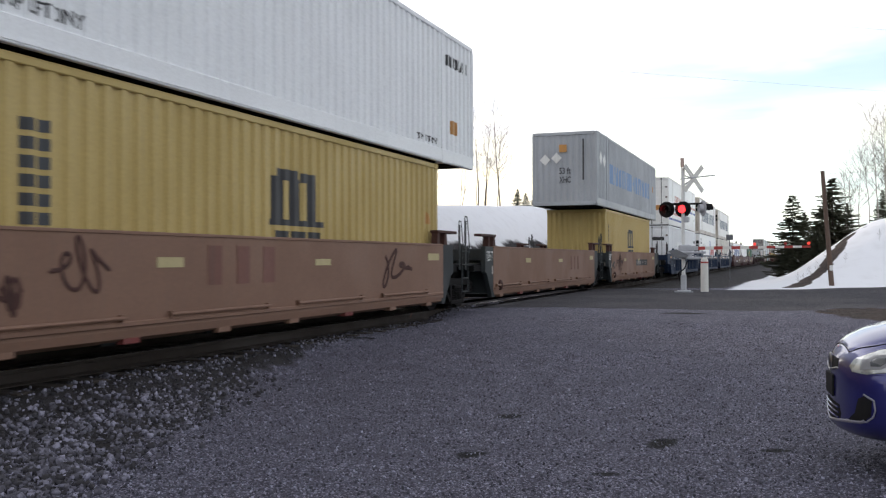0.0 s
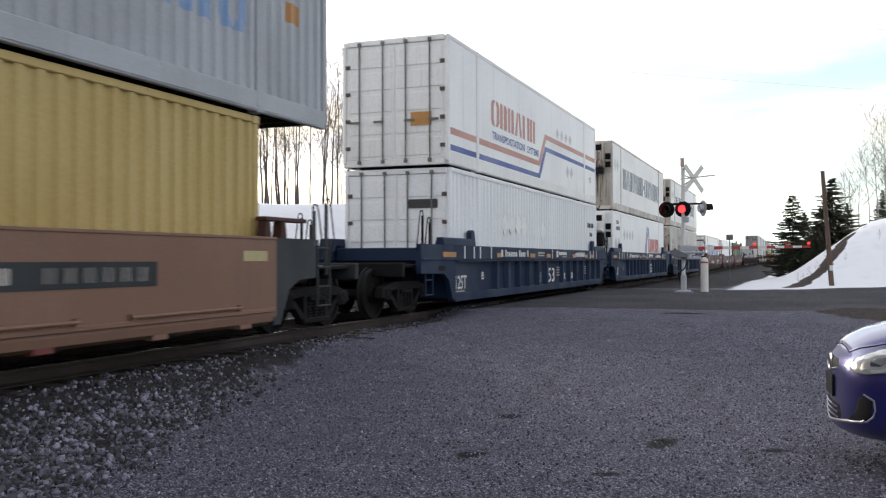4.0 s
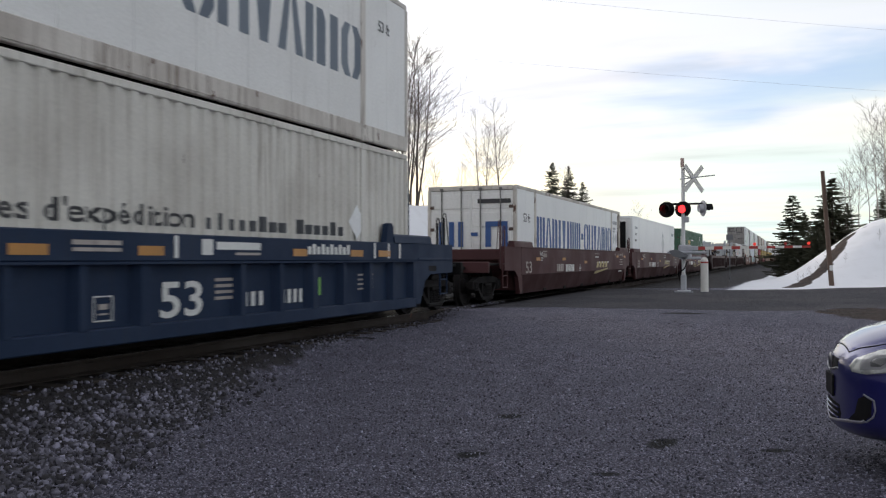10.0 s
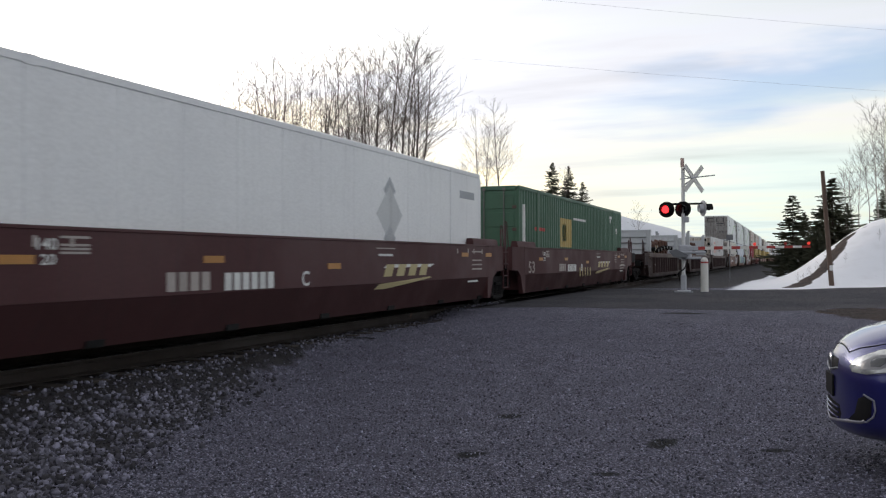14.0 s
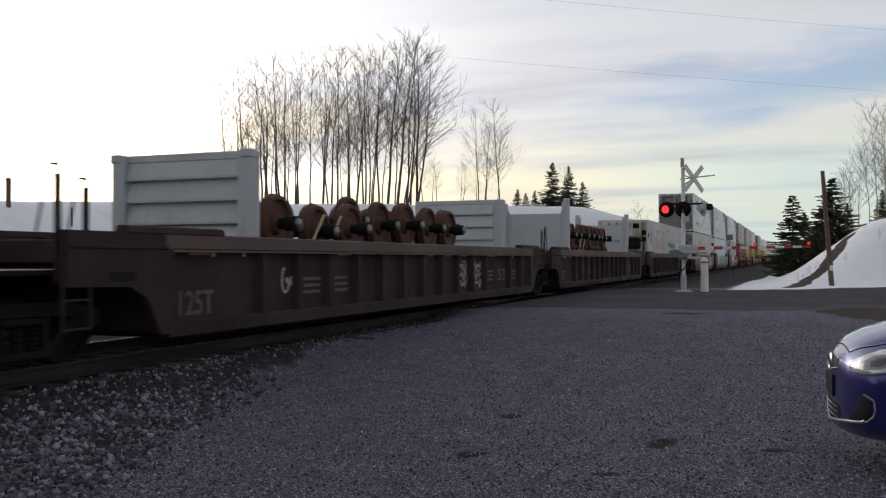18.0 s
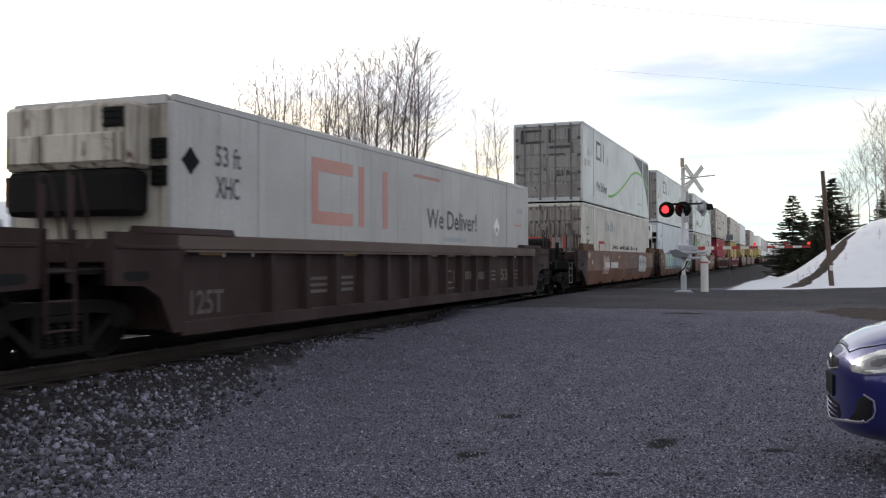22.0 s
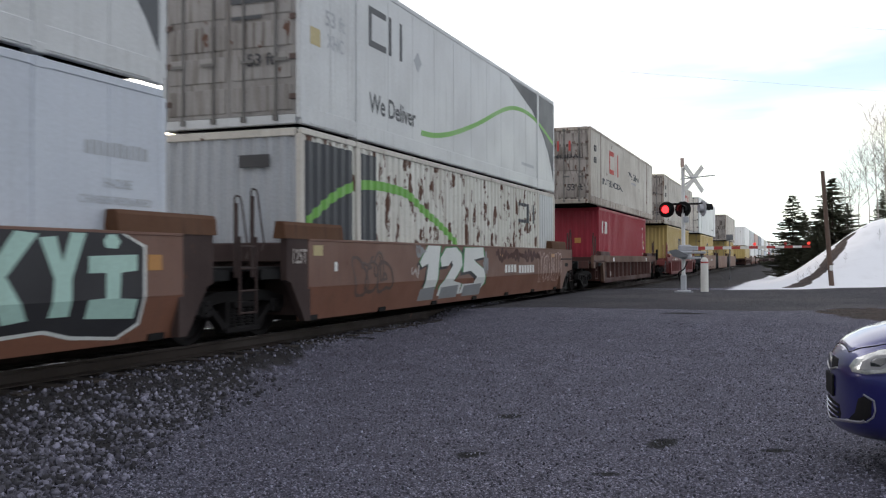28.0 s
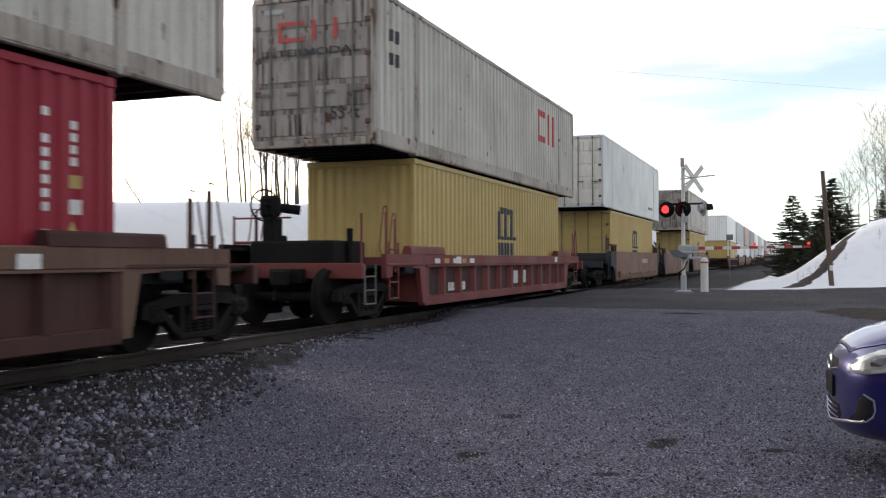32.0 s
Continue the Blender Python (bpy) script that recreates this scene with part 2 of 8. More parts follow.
M["royal"] = paint("blue_band", (0.06, 0.10, 0.36), 0.5, 0.1)
M["leaf"] = paint("green_band", (0.17, 0.42, 0.08), 0.5, 0.1)
M["tag_white"] = paint("sprayed_white", (0.66, 0.68, 0.66), 0.6, 0.12)
M["tag_mint"] = paint("sprayed_mint", (0.42, 0.62, 0.55), 0.6, 0.15)
M["tag_sky"] = paint("sprayed_sky", (0.28, 0.42, 0.54), 0.6, 0.2)
M["tag_black"] = paint("sprayed_black", (0.02, 0.02, 0.025), 0.6, 0.1)
M["tag_green"] = paint("sprayed_green", (0.03, 0.20, 0.06), 0.6, 0.1)
M["tag_grey"] = paint("sprayed_grey", (0.25, 0.26, 0.27), 0.6, 0.15)
M["tag_sand"] = paint("sprayed_sand", (0.50, 0.42, 0.22), 0.6, 0.15)
M["rubber"] = paint("tyre_rubber", (0.02, 0.02, 0.02), 0.8, 0.3)
M["creosote"] = paint("old_tie_wood", (0.035, 0.026, 0.021), 0.85, 0.5, 0, (0.02, 0.016, 0.014))
M["rail"] = paint("rusty_rail", (0.030, 0.020, 0.016), 0.75, 0.5, 0.3, (0.02, 0.015, 0.012))


# ------------------------------------------------------------------ mesh building
class Geo:
    """Vertices and faces that grow piece by piece, then become one mesh."""

    def __init__(self):
        self.v, self.f = [], []

    def put(self, verts, faces):
        n = len(self.v)
        self.v.extend(verts)
        self.f.extend([tuple(i + n for i in f) for f in faces])
        return self

    def box(self, x0, x1, y0, y1, z0, z1):
        v = [(x, y, z) for x in (x0, x1) for y in (y0, y1) for z in (z0, z1)]
        return self.put(v, [(0, 1, 3, 2), (4, 6, 7, 5), (0, 4, 5, 1), (2, 3, 7, 6), (0, 2, 6, 4), (1, 5, 7, 3)])

    def cbox(self, x0, x1, y0, y1, z0, z1, c=0.01):
        """A box with chamfered edges."""
        c = min(c, (x1 - x0) / 2.5, (y1 - y0) / 2.5, (z1 - z0) / 2.5)
        bm = bmesh.new()
        for x, dx in ((x0, c), (x1, -c)):
            for y, dy in ((y0, c), (y1, -c)):
                for z, dz in ((z0, c), (z1, -c)):
                    for p in ((x, y + dy, z + dz), (x + dx, y, z + dz), (x + dx, y + dy, z)):
                        bm.verts.new(p)
        bmesh.ops.convex_hull(bm, input=bm.verts)
        bm.verts.index_update()
        self.put([tuple(v.co) for v in bm.verts], [tuple(v.index for v in f.verts) for f in bm.faces])
        bm.free()
        return self

    def prism(self, ring, axis, a, b):
        """A closed outline (two coordinates each) drawn out along an axis from a to b."""
        def at(p, t):
            return {"x": (t, p[0], p[1]), "y": (p[0], t, p[1]), "z": (p[0], p[1], t)}[axis]
        n = len(ring)
        v = [at(p, a) for p in ring] + [at(p, b) for p in ring]
        f = [(i, (i + 1) % n, n + (i + 1) % n, n + i) for i in range(n)]
        return self.put(v, f + [tuple(range(n - 1, -1, -1)), tuple(range(n, 2 * n))])

    def tube(self, p, q, r0, r1=None, n=10, caps=True):
        """A round bar from p to q."""
        p, q = Vector(p), Vector(q)
        r1 = r0 if r1 is None else r1
        w = (q - p).normalized()
        a = w.orthogonal().normalized()
        b = w.cross(a)
        ang = [2 * math.pi * i / n for i in range(n)]
        v = [tuple(p + (a * math.cos(t) + b * math.sin(t)) * r0) for t in ang]
        v += [tuple(q + (a * math.cos(t) + b * math.sin(t)) * r1) for t in ang]
        f = [(i, (i + 1) % n, n + (i + 1) % n, n + i) for i in range(n)]
        if caps:
            f += [tuple(range(n - 1, -1, -1)), tuple(range(n, 2 * n))]
        return self.put(v, f)

    def lathe(self, rings, axis="x", n=20, centre=(0, 0, 0)):
        """Turned on an axis: rings of (place along the axis, radius)."""
        v = []
        for a, r in rings:
            for i in range(n):
                t = 2 * math.pi * i / n
                c, s = r * math.cos(t), r * math.sin(t)
                p = {"x": (a, c, s), "y": (c, a, s), "z": (c, s, a)}[axis]
                v.append((p[0] + centre[0], p[1] + centre[1], p[2] + centre[2]))
        f = []
        for k in range(len(rings) - 1):
            for i in range(n):
                j = (i + 1) % n
                f.append((k * n + i, k * n + j, (k + 1) * n + j, (k + 1) * n + i))
        f += [tuple(range(n - 1, -1, -1)), tuple(range((len(rings) - 1) * n, len(rings) * n))]
        return self.put(v, f)

    def mesh(self, name, smooth=False):
        me = bpy.data.meshes.new(name)
        me.from_pydata(self.v, [], self.f)
        bm = bmesh.new()
        bm.from_mesh(me)
        bmesh.ops.recalc_face_normals(bm, faces=bm.faces)
        bm.to_mesh(me)
        bm.free()
        if smooth:
            me.polygons.foreach_set("use_smooth", [True] * len(me.polygons))
            me.set_sharp_from_angle(angle=radians(40))
        me.materials.append(None)
        return me


def bead_into(g, points, r):
    for a, b in zip(points, points[1:]):
        g.tube(a, b, r, n=6)
    return g


SHARED = {}


def part(name, geo, material, parent=None, label="", key=None, smooth=False, at=None):
    """One mesh object under a thing or a part. Alike pieces (same key) share their mesh."""
    if key is not None and key in SHARED:
        me = SHARED[key]
    else:
        g = geo() if callable(geo) else geo
        me = g if isinstance(g, bpy.types.Mesh) else g.mesh(name, smooth)
        if not me.materials:
            me.materials.append(None)
        if key is not None:
            SHARED[key] = me
    ob = new(name, me)
    ob.material_slots[0].link = "OBJECT"
    ob.material_slots[0].material = M[material] if isinstance(material, str) else material
    ob.parent = parent
    if at is not None:
        ob.matrix_basis = at
    if label:
        ob["label"] = label
    return ob


def thing(name, label, category, group="", m=None, kind=""):
    ob = new(name)
    ob.empty_display_size = 0.3
    if m is not None:
        ob.matrix_basis = m
    return tagged(ob, label, category, group, kind)


def letters(text, y0, y1, z0, z1, x, material, parent, flip=False, label="", ribs=None):
    """Words on a side wall (facing +x): they fill y0..y1 and z0..z1. ribs: half the length of a corrugated wall that they follow."""
    key = ("text", text, round(y1 - y0, 3), round(z1 - z0, 3), flip, ribs and round(y0, 3))
    if key not in SHARED:
        cu = bpy.data.curves.new("letters", "FONT")
        cu.body, cu.size, cu.extrude, cu.resolution_u, cu.offset = text, 1.0, 0.0, 3, 0.016
        tmp = bpy.data.objects.new("letters", cu)
        me = bpy.data.meshes.new_from_object(tmp)
        bpy.data.objects.remove(tmp)
        co = np.empty(len(me.vertices) * 3)
        me.vertices.foreach_get("co", co)
        co = co.reshape(-1, 3)
        lo, hi = co.min(0), co.max(0)
        s = (co - lo) / np.maximum(hi - lo, 1e-6)
        pts = np.zeros_like(co)
        if flip:      # on an end wall that faces -y: reads along +x
            pts[:, 0], pts[:, 2] = s[:, 0] * (y1 - y0), s[:, 1] * (z1 - z0)
        else:
            pts[:, 1], pts[:, 2] = s[:, 0] * (y1 - y0), s[:, 1] * (z1 - z0)
        me.vertices.foreach_set("co", pts.ravel())
        if ribs:
            bm = bmesh.new()
            bm.from_mesh(me)
            for y in wave_marks(y0, y1, ribs)[1:-1]:
                bmesh.ops.bisect_plane(bm, geom=bm.verts[:] + bm.edges[:] + bm.faces[:], plane_co=(0, y - y0, 0), plane_no=(0, 1, 0))
            for v in bm.verts:
                v.co.x = -wave(v.co.y + y0 + 1e-5, ribs)
            bm.to_mesh(me)
            bm.free()
        me.materials.clear()
        me.materials.append(None)
        SHARED[key] = me
    at = pose(y0, x, z0) if flip else pose(x, y0, z0)
    return part("lettering", SHARED[key], material, parent, label, key=key, at=at)
# ------------------------------------------------------------------ containers
def wave(y, half):
    """How far a corrugated wall stands back at y."""
    pitch, deep = 0.278, 0.042
    a = ((y + half) % pitch) / pitch
    if a < 0.36:
        return 0.0
    if a < 0.5:
        return deep * (a - 0.36) / 0.14
    if a < 0.86:
        return deep
    return deep * (1 - a) / 0.14


def wave_marks(y0, y1, half):
    pitch = 0.278
    k0, k1 = math.floor((y0 + half) / pitch), math.ceil((y1 + half) / pitch)
    ys = [y0] + [k * pitch + f * pitch - half for k in range(k0, k1 + 1) for f in (0, 0.36, 0.5, 0.86)] + [y1]
    return sorted({round(min(max(y, y0), y1), 5) for y in ys})


def wall_geo(y0, y1, z0, z1, x, half, corr, thick=0.085):
    """A side wall that faces +x, corrugated or of flat sheets with seams."""
    g = Geo()
    if corr:
        ring = [(x - wave(y, half), y) for y in wave_marks(y0, y1, half)]
        ring += [(x - thick, y1), (x - thick, y0)]
        return g.prism(ring, "z", z0, z1)
    n = max(1, round((y1 - y0) / 1.22))
    ring = [(x, y0)]
    for i in range(1, n):
        y = y0 + (y1 - y0) * i / n
        ring += [(x, y - 0.007), (x - 0.007, y - 0.004), (x - 0.007, y + 0.004), (x, y + 0.007)]
    ring += [(x, y1), (x - thick, y1), (x - thick, y0)]
    return g.prism(ring, "z", z0, z1)


def mark(y0, y1, z0, z1, x, half, corr, lift=0.004):
    """A painted bar that follows the wall under it."""
    g = Geo()
    if corr:
        ys = wave_marks(y0, y1, half)
        front = [(x - wave(y, half) + lift, y) for y in ys]
    else:
        front = [(x + lift, y0), (x + lift, y1)]
    back = [(a - 0.003, b) for a, b in reversed(front)]
    return g.prism(front + back, "z", z0, z1)


def container(label, u, z, length, wall, frame_mat, corr, end, end_mat, group="containers on the train", marks=(), plain=False, tail=None, nose=0.0):
    """A box container whose middle lies u metres up the train; z is its floor over the rail. tail: paint of the far end bay; nose: depth of the open frame at the far end."""
    half_w = 1.295 if length > 13 else 1.219
    H, hl = 2.9, length / 2
    ob = thing("shipping_container", label, "container", group)
    ob["u"] = u
    K = (length, corr)
    posts = 6.05
    long = length > 13
    base = 0.31 if long else 0.17

    for s in (1, -1):
        spin = pose(0, 0, 0, 0, 0, 0 if s == 1 else 180)
        if long:
            spans = [(-hl + 0.07 + (nose if s == -1 else 0), -posts - 0.09), (-posts + 0.09, posts - 0.09), (posts + 0.09, hl - 0.07 - (nose if s == 1 else 0))]
        else:
            spans = [(-hl + 0.16, hl - 0.16)]
        for a, b in spans:
            part("side_wall", lambda a=a, b=b: wall_geo(a, b, base, H - 0.1, half_w - 0.012, hl, corr), tail if tail and b > hl - 0.2 and s == 1 else wall, ob, key=("wall", K, a, b), at=spin)
        part("bottom_rail", lambda: Geo().cbox(half_w - 0.09, half_w, -hl + 0.05, hl - 0.05, 0.02, base, 0.012).box(half_w, half_w + 0.012, -hl + 0.3, hl - 0.3, 0.05, 0.075), frame_mat, ob, key=("brail", length), at=spin)
        part("top_rail", lambda: Geo().cbox(half_w - 0.08, half_w, -hl + 0.05, hl - 0.05, H - 0.1, H, 0.012), frame_mat, ob, key=("trail", length), at=spin)
        for e in (-1, 1):
            part("corner_post", lambda: Geo().cbox(-0.09, 0.0, -0.07, 0.07, 0.1, H - 0.1, 0.015), frame_mat, ob, key=("post", 0), at=pose(half_w * s, e * (hl - 0.07), 0, 0, 0, 0 if s == 1 else 180))
            if long:
                part("stacking_post", lambda: Geo().cbox(-0.09, 0.008, -0.09, 0.09, 0.1, H - 0.1, 0.012), frame_mat, ob, key=("spost", 0), at=pose(half_w * s, e * posts, 0, 0, 0, 0 if s == 1 else 180))
            cy = e * (posts if long else hl - 0.09)
            for cz in () if plain else (0.0, H - 0.118):
                part("corner_casting", lambda: Geo().cbox(-0.16, 0.014, -0.089, 0.089, 0, 0.121, 0.012), frame_mat, ob, key=("cast", 0), at=pose(half_w * s, cy, cz, 0, 0, 0 if s == 1 else 180))
    part("roof", lambda: roof_geo(half_w, hl, H), frame_mat, ob, key=("roof", length))
    part("underframe", lambda: under_geo(half_w, hl), "black", ob, key=("under", length))
    part("end_wall", lambda: end_geo(half_w, hl, H, True), wall, ob, key=("fend", length), at=pose(0, -nose, 0, 0, 0, 180))
    end_face(ob, "corr" if plain else end, half_w, hl, H, end_mat, frame_mat)
    for kind, *a in marks:
        x = half_w - 0.012
        if kind == "bar":
            y0, y1, z0, z1, mat = a[:5]
            part("painted_mark", mark(y0, y1, z0, z1, x, hl, corr, *a[5:]), mat, ob)
        elif kind == "word":
            text, y0, y1, z0, z1, mat = a
            letters(text, y0, y1, z0, z1, x + 0.005, mat, ob, ribs=hl if corr else None)
        elif kind == "strokes":
            strokes(ob, a, x, hl, corr)
        elif kind == "diamond":
            y0, z0, r, mat = a
            part("diamond_placard", Geo().prism([(y0 - r * 1.05, z0), (y0, z0 - r), (y0 + r * 1.05, z0), (y0, z0 + r)], "x", x, x + 0.005), mat, ob)
        elif kind == "shape":
            ring, mat = a[0], a[1]
            if corr:
                part("painted_mark", ribbed_shape(ring, x, hl), mat, ob)
                continue
            part("painted_mark", Geo().prism(ring, "x", x - 0.001, x + (a[2] if len(a) > 2 else 0.005)), mat, ob)
        elif kind == "endshape":
            part("painted_mark", Geo().prism(a[0], "y", -hl - 0.016, -hl - 0.01), a[1], ob)
        elif kind == "band":
            pts, wide, mat, lift = a
            ys = [y for y in wave_marks(pts[0][0], pts[-1][0], hl)]
            ys = sorted(set(ys + [p[0] for p in pts]))
            zs = np.interp(ys, [p[0] for p in pts], [p[1] for p in pts])
            g, n = Geo(), len(ys)
            v = [(x - (wave(y, hl) if corr else 0) + d, y, float(z) + s * wide / 2) for d in (lift, lift - 0.003) for s in (-1, 1) for y, z in zip(ys, zs)]
            f = [(i, i + 1, n + i + 1, n + i) for i in range(n - 1)] + [(2 * n + i, 3 * n + i, 3 * n + i + 1, 2 * n + i + 1) for i in range(n - 1)]
            part("painted_band", g.put(v, f), mat, ob)
        elif kind == "endword":
            text, x0, x1, z0, z1, mat = a
            letters(text, x0, x1, z0, z1, -hl - 0.016, mat, ob, flip=True)
        elif kind == "endbar":
            x0, x1, z0, z1, mat = a
            part("painted_mark", Geo().box(x0, x1, -hl - 0.016, -hl - 0.01, z0, z1), mat, ob)
    TRAIN.append((ob, u, z))
    return ob


def slab(a, b):
    return [(a, 0), (b, 0), (b, 1), (a, 1)]


SOLIDS = {      # plain shapes in a unit cell: width, outlines
    "W": (1.30, [slab(0, 0.27), slab(0.38, 0.62), slab(0.73, 1)]),
    "A": (1.08, [[(0, 0), (0.30, 0), (0.48, 1), (0.30, 1)], [(0.70, 0), (1, 0), (0.70, 1), (0.52, 1)]]),
    "P": (1.0, [slab(0, 0.36), [(0.52, 0), (0.95, 0), (0.95, 0.84), (0.8, 1), (0.52, 1)]]),
    "I": (0.60, [slab(0.14, 0.86)]),
    "V": (0.92, [[(0.33, 0), (0.67, 0), (0.86, 1), (0.14, 1)]]),
    "B": (0.90, [slab(0, 0.36), slab(0.54, 0.94)]),
    "H": (1.08, [slab(0, 0.32), slab(0.68, 1)]),
    "D": (1.06, [[(0, 0.18), (0.18, 0), (0.46, 0), (0.32, 0.24), (0.32, 0.76), (0.46, 1), (0.18, 1), (0, 0.82)], [(0.54, 0), (0.82, 0), (1, 0.18), (1, 0.82), (0.82, 1), (0.54, 1), (0.68, 0.76), (0.68, 0.24)]]),
    "_": (0.62, [[(0.1, 0.40), (0.9, 0.40), (0.9, 0.62), (0.1, 0.62)]]),
}


def strokes(ob, a, x, hl, corr):
    """Large brand signs, drawn as a row of plain shapes."""
    row, y0, y1, z0, z1, mat = a
    sizes = [SOLIDS[c][0] for c in row]
    unit = (y1 - y0) / sum(sizes)
    for i, c in enumerate(row):
        a0 = y0 + unit * (sum(sizes[:i]) + 0.05)
        wide = unit * (sizes[i] - 0.10)
        for outline in SOLIDS[c][1]:
            ring = [(a0 + wide * p, z0 + (z1 - z0) * q) for p, q in outline]
            part("brand_shape", ribbed_shape(ring, x, hl) if corr else Geo().prism(ring, "x", x - 0.001, x + 0.004), mat, ob)


def ribbed_shape(ring, x, hl, lift=0.005):
    """A flat outline (y, z) laid onto a corrugated wall."""
    bm = bmesh.new()
    bm.faces.new([bm.verts.new((0, y, z)) for y, z in ring])
    bm.normal_update()
    bmesh.ops.triangulate(bm, faces=bm.faces[:])
    ys = [p[0] for p in ring]
    for y in wave_marks(min(ys), max(ys), hl)[1:-1]:
        bmesh.ops.bisect_plane(bm, geom=bm.verts[:] + bm.edges[:] + bm.faces[:], plane_co=(0, y, 0), plane_no=(0, 1, 0))
    for v in bm.verts:
        v.co.x = x + lift - wave(v.co.y + 1e-5, hl)
    me = bpy.data.meshes.new("brand_shape")
    bm.to_mesh(me)
    bm.free()
    me.materials.append(None)
    return me


def roof_geo(w, hl, H):
    g = Geo()
    g.box(-w + 0.08, w - 0.08, -hl + 0.06, hl - 0.06, H - 0.06, H - 0.03)
    y = -hl + 0.5
    while y < hl - 0.4:
        g.box(-w + 0.12, w - 0.12, y, y + 0.1, H - 0.03, H - 0.012)
        y += 0.42
    return g


def under_geo(w, hl):
    ring = [(hl - 0.06, 0.17), (-hl + 0.06, 0.17), (-hl + 0.06, 0.13)]
    y = -hl + 0.3
    while y < hl - 0.2:
        ring += [(y, 0.13), (y, 0.03), (y + 0.06, 0.03), (y + 0.06, 0.13)]
        y += 0.45
    return Geo().prism(ring + [(hl - 0.06, 0.13)], "x", -w + 0.09, w - 0.09)


def end_geo(w, hl, H, corr):
    """An end wall that faces -y."""
    g = Geo()
    if corr:
        xs = [-w + 0.09 + i * (2 * w - 0.18) / 40 for i in range(41)]
        ring = [(x, -hl + 0.02 + (0.036 if (i // 2) % 2 else 0.0)) for i, x in enumerate(xs)]
        ring += [(w - 0.09, -hl + 0.08), (-w + 0.09, -hl + 0.08)]
        g.prism(ring, "z", 0.16, H - 0.12)
    else:
        g.box(-w + 0.09, w - 0.09, -hl + 0.02, -hl + 0.08, 0.16, H - 0.12)
    return g


def end_face(ob, kind, w, hl, H, mat, frame_mat):
    """What the end that faces the camera shows: doors, a plain corrugated wall, or a cooling unit."""
    part("door_sill", lambda: Geo().cbox(-w + 0.1, w - 0.1, -hl, -hl + 0.09, 0.02, 0.17, 0.012), frame_mat, ob, key=("sill", w, hl))
    part("door_header", lambda: Geo().cbox(-w + 0.1, w - 0.1, -hl, -hl + 0.09, H - 0.13, H - 0.005, 0.012), frame_mat, ob, key=("head", w, hl))
    if kind == "corr":
        part("end_wall", lambda: end_geo(w, hl, H, True), mat, ob, key=("end", w, hl, 1))
        return
    if kind == "door":
        for s in (-1, 1):
            def leaf():
                g = Geo()
                a, b = (0.006, w - 0.1)
                g.box(a, b, -hl + 0.025, -hl + 0.07, 0.18, H - 0.14)
                return g
            d = part("door", leaf, mat, ob, key=("leaf", w, hl), at=pose(0, 0, 0) if s > 0 else Matrix.Diagonal((-1, 1, 1, 1)))
            for k in range(5):
                part("pressed_panel", lambda: Geo().cbox(0.066, w - 0.16, -hl + 0.008, -hl + 0.03, 0, 0.40, 0.01), mat, d, key=("press", w, hl), at=pose(0, 0, 0.24 + k * 0.505))
            for xr in (0.28, 0.86):
                part("locking_bar", lambda: Geo().tube((0, 0, 0.1), (0, 0, H - 0.08), 0.018, n=8).box(-0.04, 0.04, -0.02, 0.03, 0.08, 0.16).box(-0.04, 0.04, -0.02, 0.03, H - 0.14, H - 0.06).box(-0.03, 0.22, -0.03, -0.01, 1.0, 1.05), "rod", d, key=("rod", 0), at=pose(xr, -hl - 0.02, 0))
            for k in range(4):
                part("hinge", lambda: Geo().cbox(-0.06, 0.06, -0.012, 0.02, 0, 0.09, 0.008), "umber_top", d, key=("hinge", 0), at=pose(w - 0.14, -hl + 0.006, 0.4 + k * 0.62))
        return
    part("end_wall", lambda: end_geo(w, hl, H, False), mat, ob, key=("end", w, hl, 0))
    if kind in ("reefer", "reefer_low"):
        up = 0.35
        low = kind == "reefer_low"
        u = part("cooling_unit", lambda: Geo().cbox(-0.98, 0.98, -hl - 0.42, -hl + 0.02, (1.62 if low else 1.42) + up, 2.42 + up, 0.05).cbox(-0.9, 0.9, -hl - 0.46, -hl - 0.4, 1.68 + up, 2.05 + up, 0.03), mat, ob, "soiled white cooling unit", key=("unit", kind))
        part("vent_grille", lambda: grille(0.62, 0.92, 2.1 + up, 2.34 + up, -hl - 0.425), "black", u, key=("grl", kind, 1))
        part("unit_skirt", lambda: Geo().cbox(-0.95, 0.95, -hl - 0.42, -hl + 0.02, 1.05 + up, 1.60 + up, 0.06) if low else Geo().cbox(-0.95, 0.95, -hl - 0.36, -hl + 0.02, 1.15 + up, 1.42 + up, 0.03), "black", u, key=("skirt", kind))
        part("vent_grille", lambda: grille(1.0, 1.22, 1.75 + up, 2.0 + up, -hl - 0.012), "black", ob, key=("grl2", kind))
        part("vent_grille", lambda: grille(1.0, 1.22, 1.42 + up, 1.66 + up, -hl - 0.012), "black", ob, key=("grl3", kind))
        part("end_rib", lambda: Geo().cbox(-0.55, -0.47, -hl - 0.02, -hl + 0.03, 0.2, 1.2 + up, 0.01).cbox(0.47, 0.55, -hl - 0.02, -hl + 0.03, 0.2, 1.2 + up, 0.01), mat, ob, key=("ribs", kind))
    if kind == "genset":
        unit = part("unit_panel", lambda: Geo().cbox(-0.98, 0.12, -hl - 0.22, -hl + 0.02, 1.15, 2.70, 0.06), "white", ob, "white cooling unit panel", key=("gpanel", 0))
        part("radiator_grille", lambda: grille(0.16, 0.98, 1.32, 2.62, -hl - 0.12), "black", unit, "dark louvred radiator grille", key=("gside", 0))
        part("unit_base", lambda: Geo().cbox(-1.05, 1.05, -hl - 0.18, -hl + 0.02, 0.3, 1.12, 0.04), "black", unit, key=("gbase", 0))
